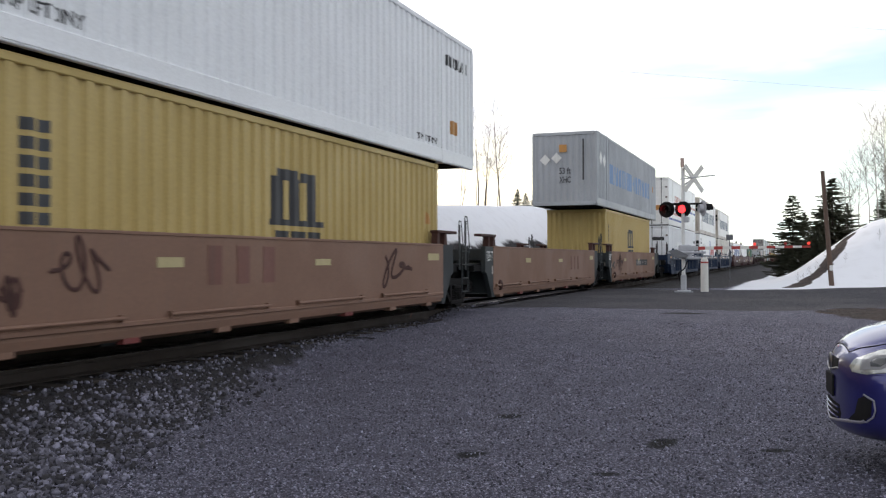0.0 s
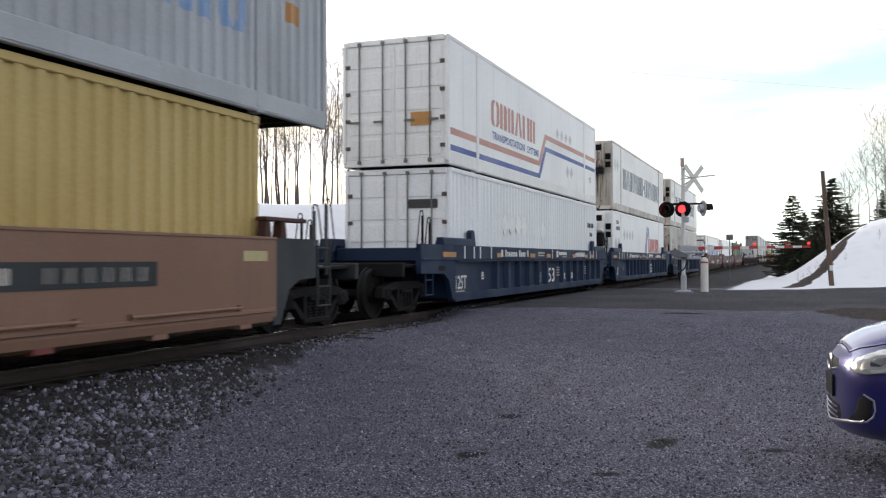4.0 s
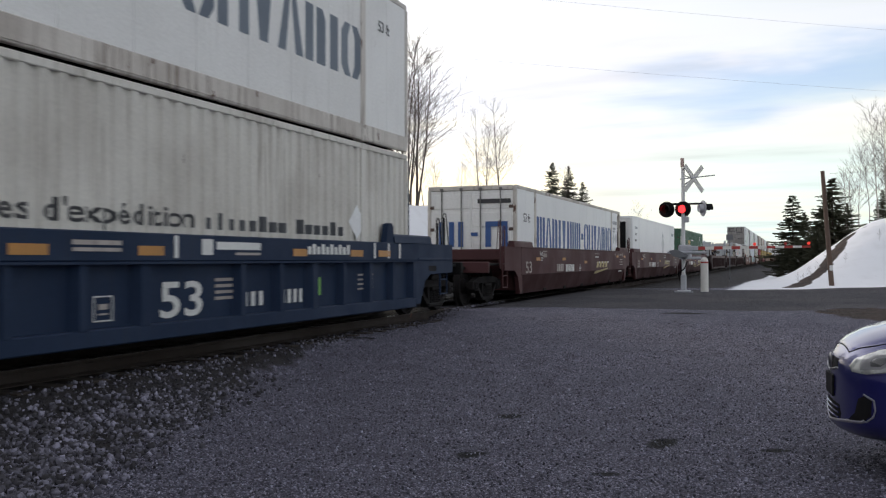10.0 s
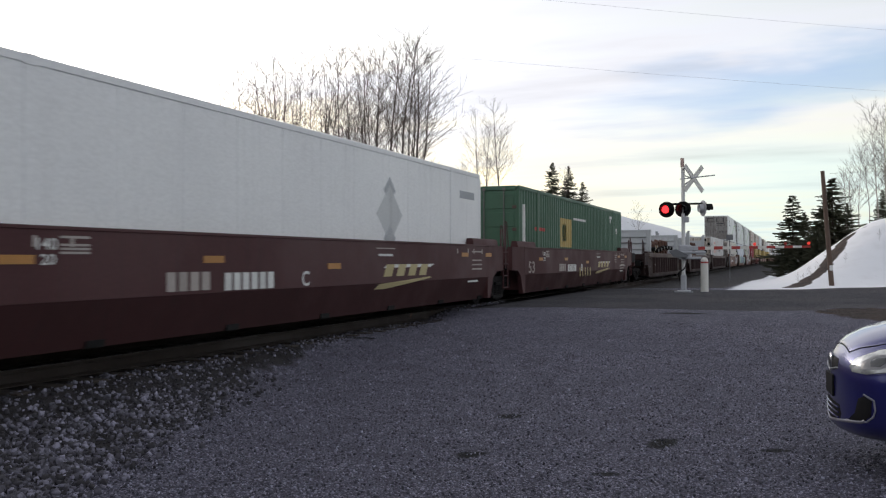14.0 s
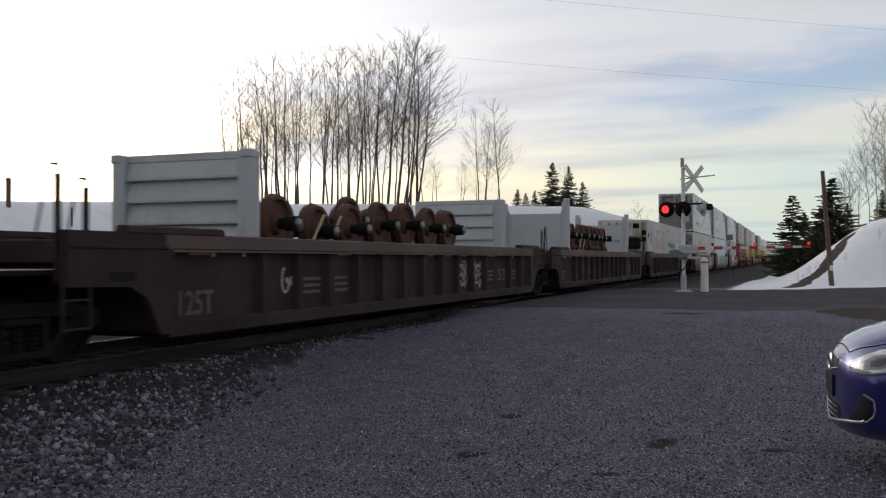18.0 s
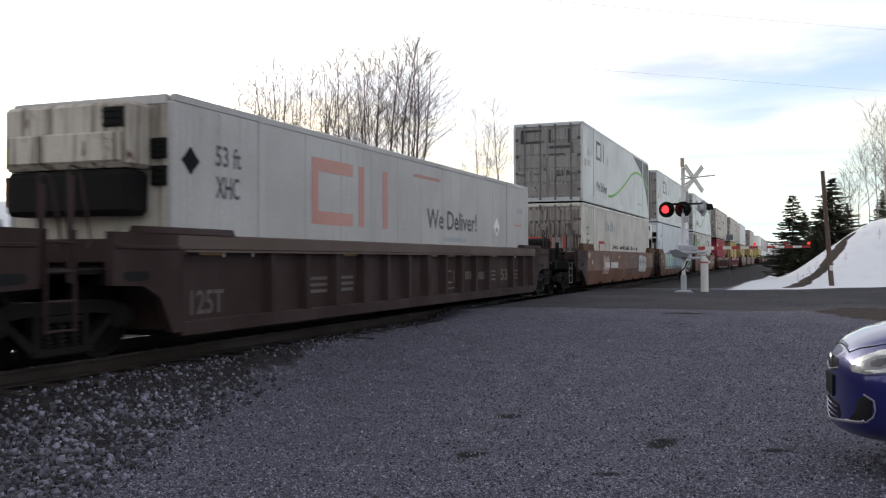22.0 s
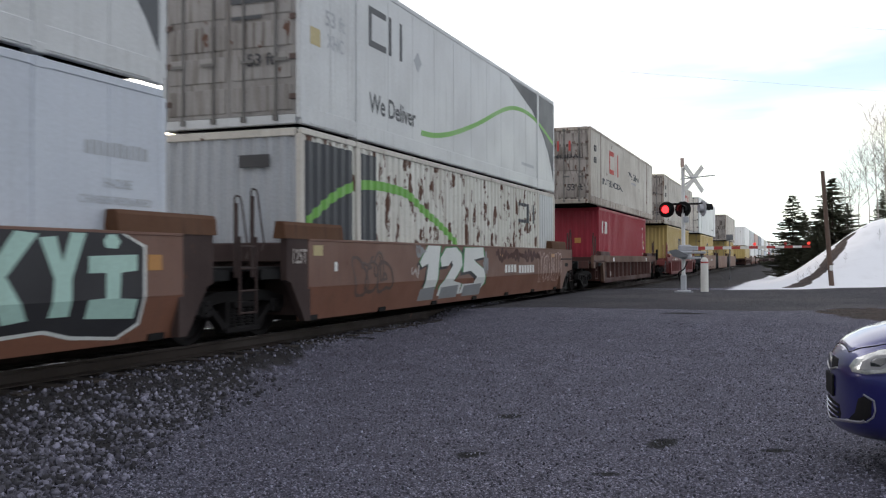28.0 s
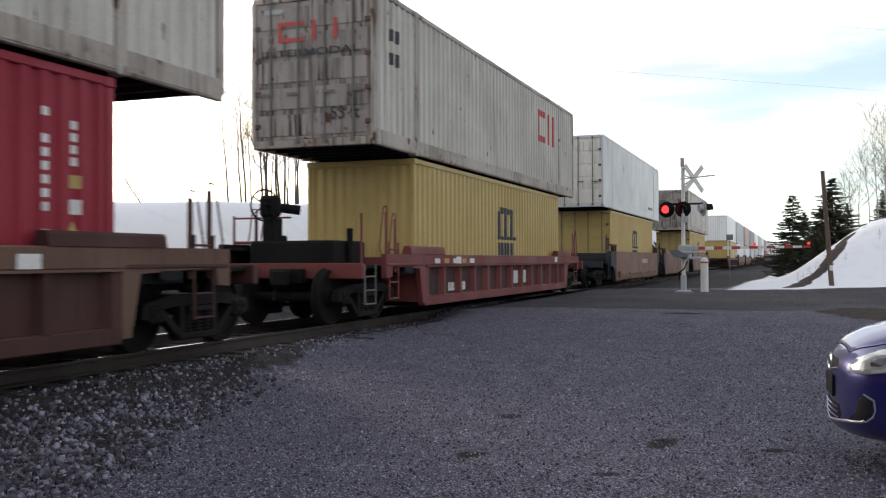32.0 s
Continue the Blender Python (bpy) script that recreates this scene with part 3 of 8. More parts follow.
        part("unit_mark", lambda: Geo().box(-0.62, -0.24, -hl - 0.228, -hl - 0.218, 1.72, 2.12), "charcoal", unit, key=("gmark", 0))
        for q in (2.36, 1.42):
            part("unit_mark", lambda: Geo().box(-0.86, 0.0, -hl - 0.228, -hl - 0.218, 0.0, 0.12), "charcoal", unit, key=("gline", 0), at=pose(0, 0, q))


def nose_unit(ob, hl, nose):
    """What hangs in the open frame at a container's far end: a cooling unit and its cable."""
    y = hl - nose
    part("unit_housing", Geo().cbox(-1.0, 1.0, y, y + 0.3, 0.9, 2.5, 0.05), "black", ob, "dark cooling unit housing")
    part("cable", bead_into(Geo(), [(1.1, y + 0.3, 2.5), (1.15, y + 0.4, 2.1), (1.05, y + 0.36, 1.7), (1.12, y + 0.33, 1.3)], 0.025), "black", ob)
    part("frame_brace", bead_into(Geo(), [(1.2, y, 1.25), (1.2, y + nose - 0.08, 2.7)], 0.03), "stained_rail", ob)


def grille(x0, x1, z0, z1, y):
    n = max(3, int((z1 - z0) / 0.06))
    ring = [(y + 0.05, z1), (y + 0.05, z0), (y - 0.02, z0)]
    for i in range(n):
        z = z0 + (z1 - z0) * (i + 0.3) / n
        ring += [(y - 0.02, z), (y - 0.04, z), (y - 0.04, z + 0.02), (y - 0.02, z + 0.02)]
    ring += [(y - 0.02, z1)]
    return Geo().prism(ring, "x", x0, x1)


TRAIN = []      # (thing, metres up the train, height over the rail)
WHEELS = []     # (wheelset, its place up the train)


# ------------------------------------------------------------------ well cars
def sideframe():
    g = Geo()
    top = [(-1.15, 0.42), (-1.12, 0.60), (-0.62, 0.70), (0.62, 0.70), (1.12, 0.60), (1.15, 0.42), (0.98, 0.42), (0.86, 0.52), (0.45, 0.56), (-0.45, 0.56), (-0.86, 0.52), (-0.98, 0.42)]
    g.prism(top, "x", 0.95, 1.10)
    for s in (-1, 1):
        g.prism([(s * 0.92, 0.58), (s * 0.80, 0.58), (s * 0.30, 0.19), (s * 0.42, 0.15)], "x", 0.96, 1.09)
        g.prism([(s * 0.30, 0.17), (s * 0.40, 0.17), (s * 0.40, 0.58), (s * 0.30, 0.58)], "x", 0.96, 1.09)
        g.cbox(0.93, 1.13, s * 0.89 - 0.14, s * 0.89 + 0.14, 0.36, 0.60, 0.03)
    g.cbox(0.93, 1.12, -0.44, 0.44, 0.12, 0.21, 0.02)
    return g


def truck_spring():
    """One coil spring, its turns as beads along it."""
    rings = [(0.20, 0.06)]
    for k in range(5):
        z = 0.215 + k * 0.05
        rings += [(z, 0.062), (z + 0.006, 0.085), (z + 0.026, 0.085), (z + 0.032, 0.062)]
    return Geo().lathe(rings + [(0.48, 0.06)], "z", 12, (1.03, 0, 0))


def wheelset_geo():
    g = Geo()
    g.lathe([(-1.14, 0.10), (-1.13, 0.11), (-0.98, 0.11), (-0.97, 0.085), (-0.8, 0.085), (0.8, 0.085), (0.97, 0.085), (0.98, 0.11), (1.13, 0.11), (1.14, 0.10)], "x", 14)
    for s in (-1, 1):
        g.lathe([(s * 0.70, 0.15), (s * 0.70, 0.40), (s * 0.68, 0.42), (s * 0.68, 0.505), (s * 0.715, 0.51), (s * 0.73, 0.484), (s * 0.82, 0.478), (s * 0.825, 0.42), (s * 0.78, 0.40), (s * 0.76, 0.20), (s * 0.84, 0.16), (s * 0.84, 0.09)], "x", 28)
        for k in range(3):
            t = 2 * math.pi * k / 3
            g.tube((s * 1.14, 0.06 * math.cos(t), 0.06 * math.sin(t)), (s * 1.16, 0.06 * math.cos(t), 0.06 * math.sin(t)), 0.018, n=6)
    return g


def truck(parent, y, u):
    t = part("truck", lambda: Geo().cbox(-0.95, 0.95, -0.2, 0.2, 0.42, 0.68, 0.04).cbox(-0.3, 0.3, -0.3, 0.3, 0.62, 0.78, 0.04).tube((-0.6, -0.45, 0.3), (-0.6, 0.45, 0.3), 0.03).tube((0.6, -0.45, 0.3), (0.6, 0.45, 0.3), 0.03), "cast", parent, key=("bolster", 0), at=pose(0, y, 0))
    for s in (0, 180):
        part("side_frame", sideframe, "cast", t, key=("frame", 0), at=pose(0, 0, 0, 0, 0, s))
        for y in (-0.2, 0.0, 0.2):
            part("coil_spring", truck_spring, "cast", t, key=("spring", 0), at=pose(0, 0, 0, 0, 0, s) @ pose(0, y, 0))
        part("bolster_end", lambda: Geo().cbox(0.93, 1.14, -0.26, 0.26, 0.47, 0.55, 0.02), "cast", t, key=("bend", 0), at=pose(0, 0, 0, 0, 0, s))
    for e in (-1, 1):
        ws = part("wheelset", wheelset_geo, "cast", t, key=("wheels", 0), smooth=True, at=pose(0, e * 0.89, 0.484))
        WHEELS.append((ws, u + y + e * 0.89, e * 0.89))
    return t


CHORD = {"blue": 0.33, "umber": 0.19, "brown": 0.24, "carred": 0.22}
OVER = {"rust": 1.62, "maroon": 1.6, "blue": 2.0, "umber": 1.68, "brown": 2.06, "carred": 1.9}      # how far the sill runs over an end truck
STYLE = {      # side, top sill, end, height of the side, ribbed?
    "tan": ("tan", "tan", "slate", 1.45, False), "blue": ("blue", "blue", "blue", 1.45, True),
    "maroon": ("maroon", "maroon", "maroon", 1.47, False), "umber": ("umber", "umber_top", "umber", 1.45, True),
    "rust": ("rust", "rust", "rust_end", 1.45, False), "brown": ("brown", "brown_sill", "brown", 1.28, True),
    "carred": ("carred", "carred", "carred", 1.24, True),
}


def well_car(style, u, half, label, near, far, marks=(), brake=False, detail=True):
    """A well car unit whose middle lies u metres up the train; half is half its well.
    near, far: 'joint' (shares the next unit's truck), 'truck' (carries the shared truck), 'end' (own truck and coupler)."""
    side, sill, endm, top, ribbed = STYLE[style]
    ob = thing("well_car", label, "rail car", "well cars of the train")
    X = 1.47
    ch = CHORD[style] if ribbed else 0.33
    for s in (0, 180):
        spin = pose(0, 0, 0, 0, 0, s)
        if ribbed:
            web = part("side_sheet", lambda: Geo().box(X - 0.14, X - 0.12, -half, half, 0.38, top - ch + 0.03), "red_web" if style == "carred" else side, ob, key=("web", half, top, ch), at=spin)
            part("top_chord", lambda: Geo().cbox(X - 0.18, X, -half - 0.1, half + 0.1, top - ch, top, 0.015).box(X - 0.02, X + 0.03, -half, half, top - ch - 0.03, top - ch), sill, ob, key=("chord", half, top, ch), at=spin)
            part("bottom_chord", lambda: Geo().cbox(X - 0.18, X - 0.01, -half, half, 0.21, 0.40, 0.015), side, ob, key=("bchord", half), at=spin)
            n = round(2 * half / 1.03)
            taken = [(a[1], a[2]) for kind, *a in marks if kind == "word" and a[3] < top - ch]
            for i in range(n + 1):
                wide = 0.11 if i % 4 else 0.16
                mid = -half + 0.1 + (2 * half - 0.2) * i / n
                if s == 0 and any(b0 - 0.32 < mid < b1 + 0.12 for b0, b1 in taken):      # the posts leave room for the large lettering
                    continue
                part("rib", lambda wide=wide: Geo().prism([(X - 0.13, -wide), (X - 0.13, wide), (X - 0.004, wide * 0.5), (X - 0.004, -wide * 0.5)], "z", 0.39, top - ch - 0.01), side, ob, key=("rib", wide, top, ch), at=spin @ pose(0, -half + 0.1 + (2 * half - 0.2) * i / n, 0))
        else:
            out = [(X - 0.10, top), (X, top), (X, 0.72), (X - 0.15, 0.20), (X - 0.2, 0.20), (X - 0.2, 0.72), (X - 0.10, 0.75)]
            if style == "tan":
                out = [(X - 0.10, top), (X, top), (X, 0.36), (X - 0.02, 0.27), (X - 0.14, 0.22), (X - 0.10, 0.5)]
            # The maroon lower sheet gets its downward-facing shade from a darker paint.
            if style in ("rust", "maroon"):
                part("lower_sheet", lambda: Geo().prism([(X, 0.718), (X - 0.15, 0.20), (X - 0.2, 0.20), (X - 0.2, 0.718)], "y", -half - 0.05, half + 0.05), "rust_low" if style == "rust" else "maroon_low", ob, "warmer rust-brown lower panel" if style == "rust" else "lower panel in a darker, shaded maroon", key=("lowplate", half), at=spin)
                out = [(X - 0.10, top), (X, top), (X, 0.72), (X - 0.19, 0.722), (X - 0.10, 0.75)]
            part("side_sheet", lambda: Geo().prism(out, "y", -half - 0.05, half + 0.05), side, ob, key=("plate", half, style), at=spin)
            part("top_lip", lambda: Geo().cbox(X - 0.12, X + 0.012, -half - 0.05, half + 0.05, top - 0.03, top + 0.012, 0.008), sill, ob, key=("lip", half, top), at=spin)
            if style == "tan" and detail:
                for i in range(4):
                    y = -half + 1.0 + i * (2 * half - 3.2) / 3
                    part("grab_rail", lambda: Geo().tube((X + 0.05, -0.9, 0.5), (X + 0.05, 1.3, 0.5), 0.022, n=8).box(X, X + 0.06, -0.9, -0.84, 0.46, 0.54).box(X, X + 0.06, 1.24, 1.3, 0.46, 0.54), side, ob, key=("grab", 0), at=spin @ pose(0, y, 0))
                part("rail_hub", lambda: Geo().lathe([(X - 0.01, 0.13), (X + 0.05, 0.12), (X + 0.08, 0.05)], "x", 8, (0, -half + 0.45, 0.5)), "brown", ob, key=("hub", half), at=spin)
                part("sill_ledge", lambda: Geo().cbox(X - 0.05, X + 0.03, -half, half, 0.40, 0.46, 0.01), side, ob, key=("ledge", half), at=spin)
                for i in range(7):
                    y = -half + 0.7 + i * (2 * half - 1.4) / 6
                    part("foot_block", lambda: Geo().cbox(X - 0.16, X - 0.02, -0.14, 0.14, 0.20, 0.32, 0.01), "carred" if i % 3 == 1 else side, ob, key=("foot", i % 3 == 1), at=spin @ pose(0, y, 0))
        for e in (1, -1):
            at = spin if e == 1 else spin @ Matrix.Diagonal((1, -1, 1, 1))
            lo = 0.27 if ribbed else 0.21
            up = 0.25 if style == "rust" else 0.08 if style == "umber" else 0.16
            mode = far if (e == 1) == (s == 0) else near
            reach = OVER.get(style, 1.22) if mode == "end" else 1.22
            ring = [(half - 0.02, lo), (half - 0.02, top), (half + reach, top), (half + reach, 0.86), (half + 0.72, 0.84), (half + 0.42, 0.70), (half + 0.18, lo)]
            if style in ("tan", "rust") and mode != "end":
                reach = 0.68
                ring = [(half - 0.02, lo), (half - 0.02, top), (half + reach, top), (half + reach, 0.84), (half + 0.56, 0.80), (half + 0.14, lo)]
            if style in ("brown", "carred"):
                ring = [(half - 0.02, lo), (half - 0.02, top), (half + reach, top), (half + reach, 0.80), (half + reach - 0.26, 0.82), (half + reach - 0.3, top - ch), (half + 0.3, top - ch - 0.06), (half + 0.14, lo)]
            if style == "rust" and mode == "end":
                ring = [(half - 0.02, lo), (half - 0.02, top), (half + reach, top), (half + reach, 0.80), (half + 0.95, 0.74), (half + 0.55, 0.52), (half + 0.2, lo)]
            # Rust cars: shade-darkened brown on near and joint wings, side colour at far ends.
            part("end_wing", lambda: Geo().prism(ring, "x", X - 0.115, X - 0.006), sill if style == "brown" or (style == "rust" and mode == "end" and mode == far) else endm, ob, key=("wing", half, style, reach), at=at)
            if ribbed or (style == "rust" and mode == "end"):
                part("wing_ledge", lambda: Geo().cbox(X - 0.16, X + 0.012, half + 0.05, half + reach - 0.04, top - ch, top - ch + 0.05, 0.01), endm, ob, key=("wledge", half, style, reach), at=at)
                part("wing_slot", lambda: Geo().prism([(half + 0.62, 0.93), (half + 0.70, 0.90), (half + 0.98, 0.90), (half + 1.06, 0.93), (half + 1.04, 1.01), (half + 0.64, 1.01)], "x", X - 0.012, X - 0.003), "black", ob, key=("wslot", half), at=at)
            if style == "tan":      # an open frame: a plate on two legs
                hoop = part("corner_guide", lambda: Geo().cbox(X - 0.2, X - 0.01, half - 0.2, half + 0.95, top + 0.24, top + 0.30, 0.01), "brown", ob, key=("hoop", half, top), at=at)
                for q in (half - 0.12, half + 0.30):
                    part("guide_leg", lambda: Geo().prism([(-0.09, top), (0.09, top), (0.05, top + 0.26), (-0.05, top + 0.26)], "x", X - 0.17, X - 0.03), "brown", hoop, key=("hoopleg", top), at=pose(0, q, 0))
            else:
                part("corner_guide", lambda: Geo().prism([(X - 0.2, top), (X + 0.01, top), (X - 0.01, top + up * 0.8), (X - 0.04, top + up), (X - 0.16, top + up)], "y", half - 1.1, half + 0.75), "guide_rust" if style == "rust" else side, ob, key=("guide", half, top, up), at=at)
            if style == "blue":
                part("guide_horn", lambda: Geo().prism([(half - 1.42, top), (half - 1.1, top), (half - 1.1, top + 0.3), (half - 1.2, top + 0.36), (half - 1.32, top + 0.34)], "x", X - 0.14, X - 0.02), endm, ob, key=("horn", half, top), at=at)
    for e, mode in ((-1, near), (1, far)):
        mir = pose(0, 0, 0) if e == 1 else pose(0, 0, 0, 0, 0, 180)
        reach = half + (3.1 if mode == "end" else 1.9)
        part("bulkhead", lambda: Geo().box(-1.36, 1.36, half + 0.08, half + 0.16, 0.3, top - 0.1).cbox(-1.3, 1.3, half + 0.16, half + 0.3, top - 0.35, top - 0.05, 0.02), endm, ob, key=("bulk", half, top), at=mir)
        part("platform", lambda: Geo().cbox(-1.3, 1.3, half + 0.3, reach - 0.35, 0.98, 1.04, 0.01).box(-1.36, -1.2, half + 0.3, half + 1.2, 0.86, 1.0).box(1.2, 1.36, half + 0.3, half + 1.2, 0.86, 1.0), "black", ob, key=("plat", half, reach), at=mir)
        part("centre_sill", lambda: Geo().cbox(-0.32, 0.32, half + 0.1, reach - 0.1, 0.72, 0.98, 0.02), "black", ob, key=("csill", half, reach), at=mir)
        if mode == "end":
            part("end_beam", lambda: Geo().cbox(-1.42, 1.42, reach - 0.4, reach - 0.28, 0.8, 1.08, 0.02), "black" if style in ("rust", "umber", "blue") else endm, ob, key=("beam", reach), at=mir)
            part("coupler", lambda: Geo().cbox(-0.12, 0.12, reach - 0.3, reach + 0.1, 0.72, 0.92, 0.03).cbox(-0.17, 0.17, reach - 0.02, reach + 0.12, 0.66, 0.98, 0.05).tube((0.3, reach - 0.3, 0.75), (0.1, reach + 0.1, 0.42), 0.025, n=8), "cast", ob, key=("coup", reach), at=mir)
        if mode != "joint":
            truck(ob, e * (half + 1.92), u)
        if detail and e == 1 and style == "blue":
            gate = part("end_portal", lambda: Geo().cbox(-0.42, 0.42, -0.14, 0.14, 2.44, 2.72, 0.02), endm, ob, "tall blue portal with oval holes in its legs", key=("portal", 0), at=mir @ pose(0, half + (1.98 if mode == "end" else 2.66), 0))
            for q in (-0.30, 0.30):
                for w in (-0.11, 0.11):
                    part("portal_leg", holed_plate, endm, gate, key=("pleg", 0), at=pose(q, w, 0))
        if detail and (e == 1 or mode == "end"):
            for s in (-1, 1):
                for dy, tall in ((1.32, 2.0), (1.72, 2.12)):
                    part("hand_post", lambda tall=tall: bead_into(Geo().cbox(-0.012, 0.012, -0.045, 0.045, 0.9, tall - 0.1, 0.005), [(0, -0.03, tall - 0.4), (0, -0.03, tall - 0.05), (0, 0.0, tall), (0, 0.10, tall - 0.01), (0, 0.14, tall - 0.08), (0, 0.30, tall - 0.75), (0, 0.24, tall - 0.85)], 0.013), "black" if style == "blue" else endm, ob, key=("hpost", tall), at=mir @ pose(s * 1.38, half + dy, 0))
                part("ladder", lambda: Geo().tube((0, -0.2, 0.40), (0, -0.2, 1.45), 0.02, n=6).tube((0, 0.2, 0.40), (0, 0.2, 1.45), 0.02, n=6).tube((0, -0.2, 0.42), (0, 0.2, 0.42), 0.016, n=6).tube((0, -0.2, 0.72), (0, 0.2, 0.72), 0.016, n=6).tube((0, -0.2, 1.02), (0, 0.2, 1.02), 0.016, n=6).tube((0, -0.2, 1.32), (0, 0.2, 1.32), 0.016, n=6), endm, ob, key=("ladder", 0), at=mir @ pose(s * 1.44, half + 1.52, 0))
    part("well_floor", lambda: floor_geo(half), "black", ob, key=("floor", half))
    if brake:
        spun = pose(0, 0, 0, 0, 0, 180 if brake == "far" else 0)
        b = part("brake_stand", lambda: Geo().cbox(-0.05, 0.05, -0.05, 0.05, 1.0, 2.0, 0.01).cbox(-0.17, 0.17, -0.1, 0.2, 1.9, 2.3, 0.06).cbox(-0.12, 0.12, -0.05, 0.3, 1.3, 1.9, 0.03).tube((0, 0.2, 2.1), (0.35, 0.5, 2.05), 0.09, n=10), "black", ob, key=("bstand", 0), at=spun @ pose(-0.5, -half - 2.7, 0))
        part("brake_wheel", lambda: ring_wheel(), "black", b, key=("bwheel", 0), at=pose(0, -0.16, 2.12))
        if style != "carred":
            part("air_reservoir", lambda: Geo().lathe([(-0.52, 0.1), (-0.46, 0.19), (0.46, 0.19), (0.52, 0.1)], "x", 18, (0, 0, 1.66)).box(-0.4, -0.34, -0.1, 0.1, 1.0, 1.5).box(0.34, 0.4, -0.1, 0.1, 1.0, 1.5), "cast", ob, key=("bcyl", 0), smooth=True, at=spun @ pose(0.1, -half - 2.05, 0))
            part("pipe_rack", lambda: bead_into(bead_into(Geo().cbox(-1.0, 1.0, -0.03, 0.03, 1.3, 1.36, 0.01), [(-0.9, 0, 1.0), (-0.9, 0, 1.5), (0.9, 0, 1.5), (0.9, 0, 1.0)], 0.025), [(0.6, -0.3, 1.05), (0.6, 0.4, 1.25), (0.2, 0.6, 1.25)], 0.03), "black", ob, key=("prack", 0), at=spun @ pose(0, -half - 1.5, 0))
        part("walkway_beam", lambda: Geo().cbox(-1.42, -1.25, -half - 2.95, -half - 1.15, 0.98, 1.42, 0.02).cbox(-1.25, -0.9, -half - 2.9, -half - 1.15, 1.30, 1.36, 0.01), "black", ob, key=("wbeam", half), at=spun)
        for q in (-1.3, 1.3):
            part("end_post", lambda: Geo().tube((0, 0, 1.0), (0, 0, 1.95), 0.022, n=6), endm, ob, key=("epost", 0), at=spun @ pose(q, -half - 2.6, 0))
        part("end_rail", lambda: Geo().tube((-1.3, 0, 1.9), (-0.1, 0, 1.9), 0.018, n=6).tube((-1.3, 0, 1.45), (-0.1, 0, 1.45), 0.03, n=6), endm, ob, key=("erail", 0), at=spun @ pose(0, -half - 2.6, 0))
        part("valve_box", lambda: Geo().cbox(-0.85, 0.85, -0.75, 0.55, 1.03, 1.48, 0.04).cbox(-0.9, -0.6, -0.25, 0.2, 1.03, 1.6, 0.03).tube((0.9, -0.2, 1.1), (0.9, -0.2, 1.7), 0.06, n=8), "cast", ob, key=("vbox", 0), at=spun @ pose(0, -half - 2.05, 0))
        part("end_step", lambda: bead_into(bead_into(bead_into(Geo(), [(0, -0.22, 1.05), (0, -0.22, 0.36), (0, 0.22, 0.36), (0, 0.22, 1.05)], 0.016), [(0, -0.22, 0.6), (0, 0.22, 0.6)], 0.014), [(0, -0.22, 0.84), (0, 0.22, 0.84)], 0.014), "rod", ob, key=("estep", 0), at=spun @ pose(1.4, -half - 2.45, 0))
    for kind, *a in marks:
        x = X + 0.002
        if kind == "word":
            text, y0, y1, z0, z1, mat = a
            xx = x if (not ribbed or z0 > top - ch - 0.01) else X - 0.116
            letters(text, y0, y1, z0, z1, xx + 0.002, mat, ob)
        elif kind == "bar":
            y0, y1, z0, z1, mat = a
            xx = x if (not ribbed or z0 > top - ch - 0.01) else X - 0.118
            part("painted_mark", Geo().box(xx - 0.002, xx + 0.004, y0, y1, z0, z1), mat, ob)
        elif kind == "shape":
            ring, mat, lift = a
            graffiti(ob, ring, mat, lift, X)
        elif kind == "bubbles":
            bubbles(ob, *a[:-1], X + 0.006, a[-1])
        elif kind == "scrawl":
            scrawl(ob, *a, X - 0.112 if ribbed else X + 0.006)
    TRAIN.append((ob, u, 0.0))
    return ob


def holed_plate():
    """An upright plate with oval holes one over another."""
    g, z = Geo(), 0.98
    for tall in (0.16, 0.30, 0.16, 0.30, 0.16):
        for t in (-1, 1):
            g.prism([(t * 0.115, z), (t * 0.115, z + tall + 0.06), (0, z + tall + 0.06), (0, z + tall), (t * 0.05, z + tall - 0.03), (t * 0.07, z + tall - 0.07), (t * 0.07, z + 0.07), (t * 0.05, z + 0.03), (0, z)], "y", -0.012, 0.012)
        z += tall + 0.06
    return g.box(-0.115, 0.115, -0.012, 0.012, z, 2.46)


def bubbles(ob, y0, y1, z0, z1, mat, seed, stroke, x, count):
    """Sprayed outlines: a row of swollen closed loops, each with a small loop inside."""
    rng = random.Random(seed)
    wide = (y1 - y0) / count
    for k in range(count):
        cy, cz = y0 + wide * (k + 0.5), (z0 + z1) / 2 + rng.uniform(-0.06, 0.06) * (z1 - z0)
        for scale in (1.0, 0.28) if k % 3 == 2 else (1.0,):
            ph, ax = rng.uniform(0, 6.28), rng.uniform(-0.25, 0.25)
            v, f, n = [], [], 36
            for i in range(n):
                t = 2 * math.pi * i / n
                r = scale * (1 + 0.16 * math.sin(2 * t + ph) + 0.10 * math.sin(3 * t + 2 * ph))
                dy, dz = 0.62 * wide * r * math.copysign(abs(math.cos(t)) ** 0.8, math.cos(t)), 0.46 * (z1 - z0) * r * math.copysign(abs(math.sin(t)) ** 0.7, math.sin(t))
                for d in (0.0, stroke):
                    ln = math.hypot(dy, dz) or 1.0
                    q = cz + dz * (1 - d / ln)
                    q = min(max(q, z0), z1)
                    lean = knee(x, q)
                    v.append((lean, cy + dy * (1 - d / ln) + ax * dz, q))
            for i in range(n):
                j = (i + 1) % n
                f.append((2 * i, 2 * j, 2 * j + 1, 2 * i + 1))
            part("sprayed_line", Geo().put(v, f), mat, ob)


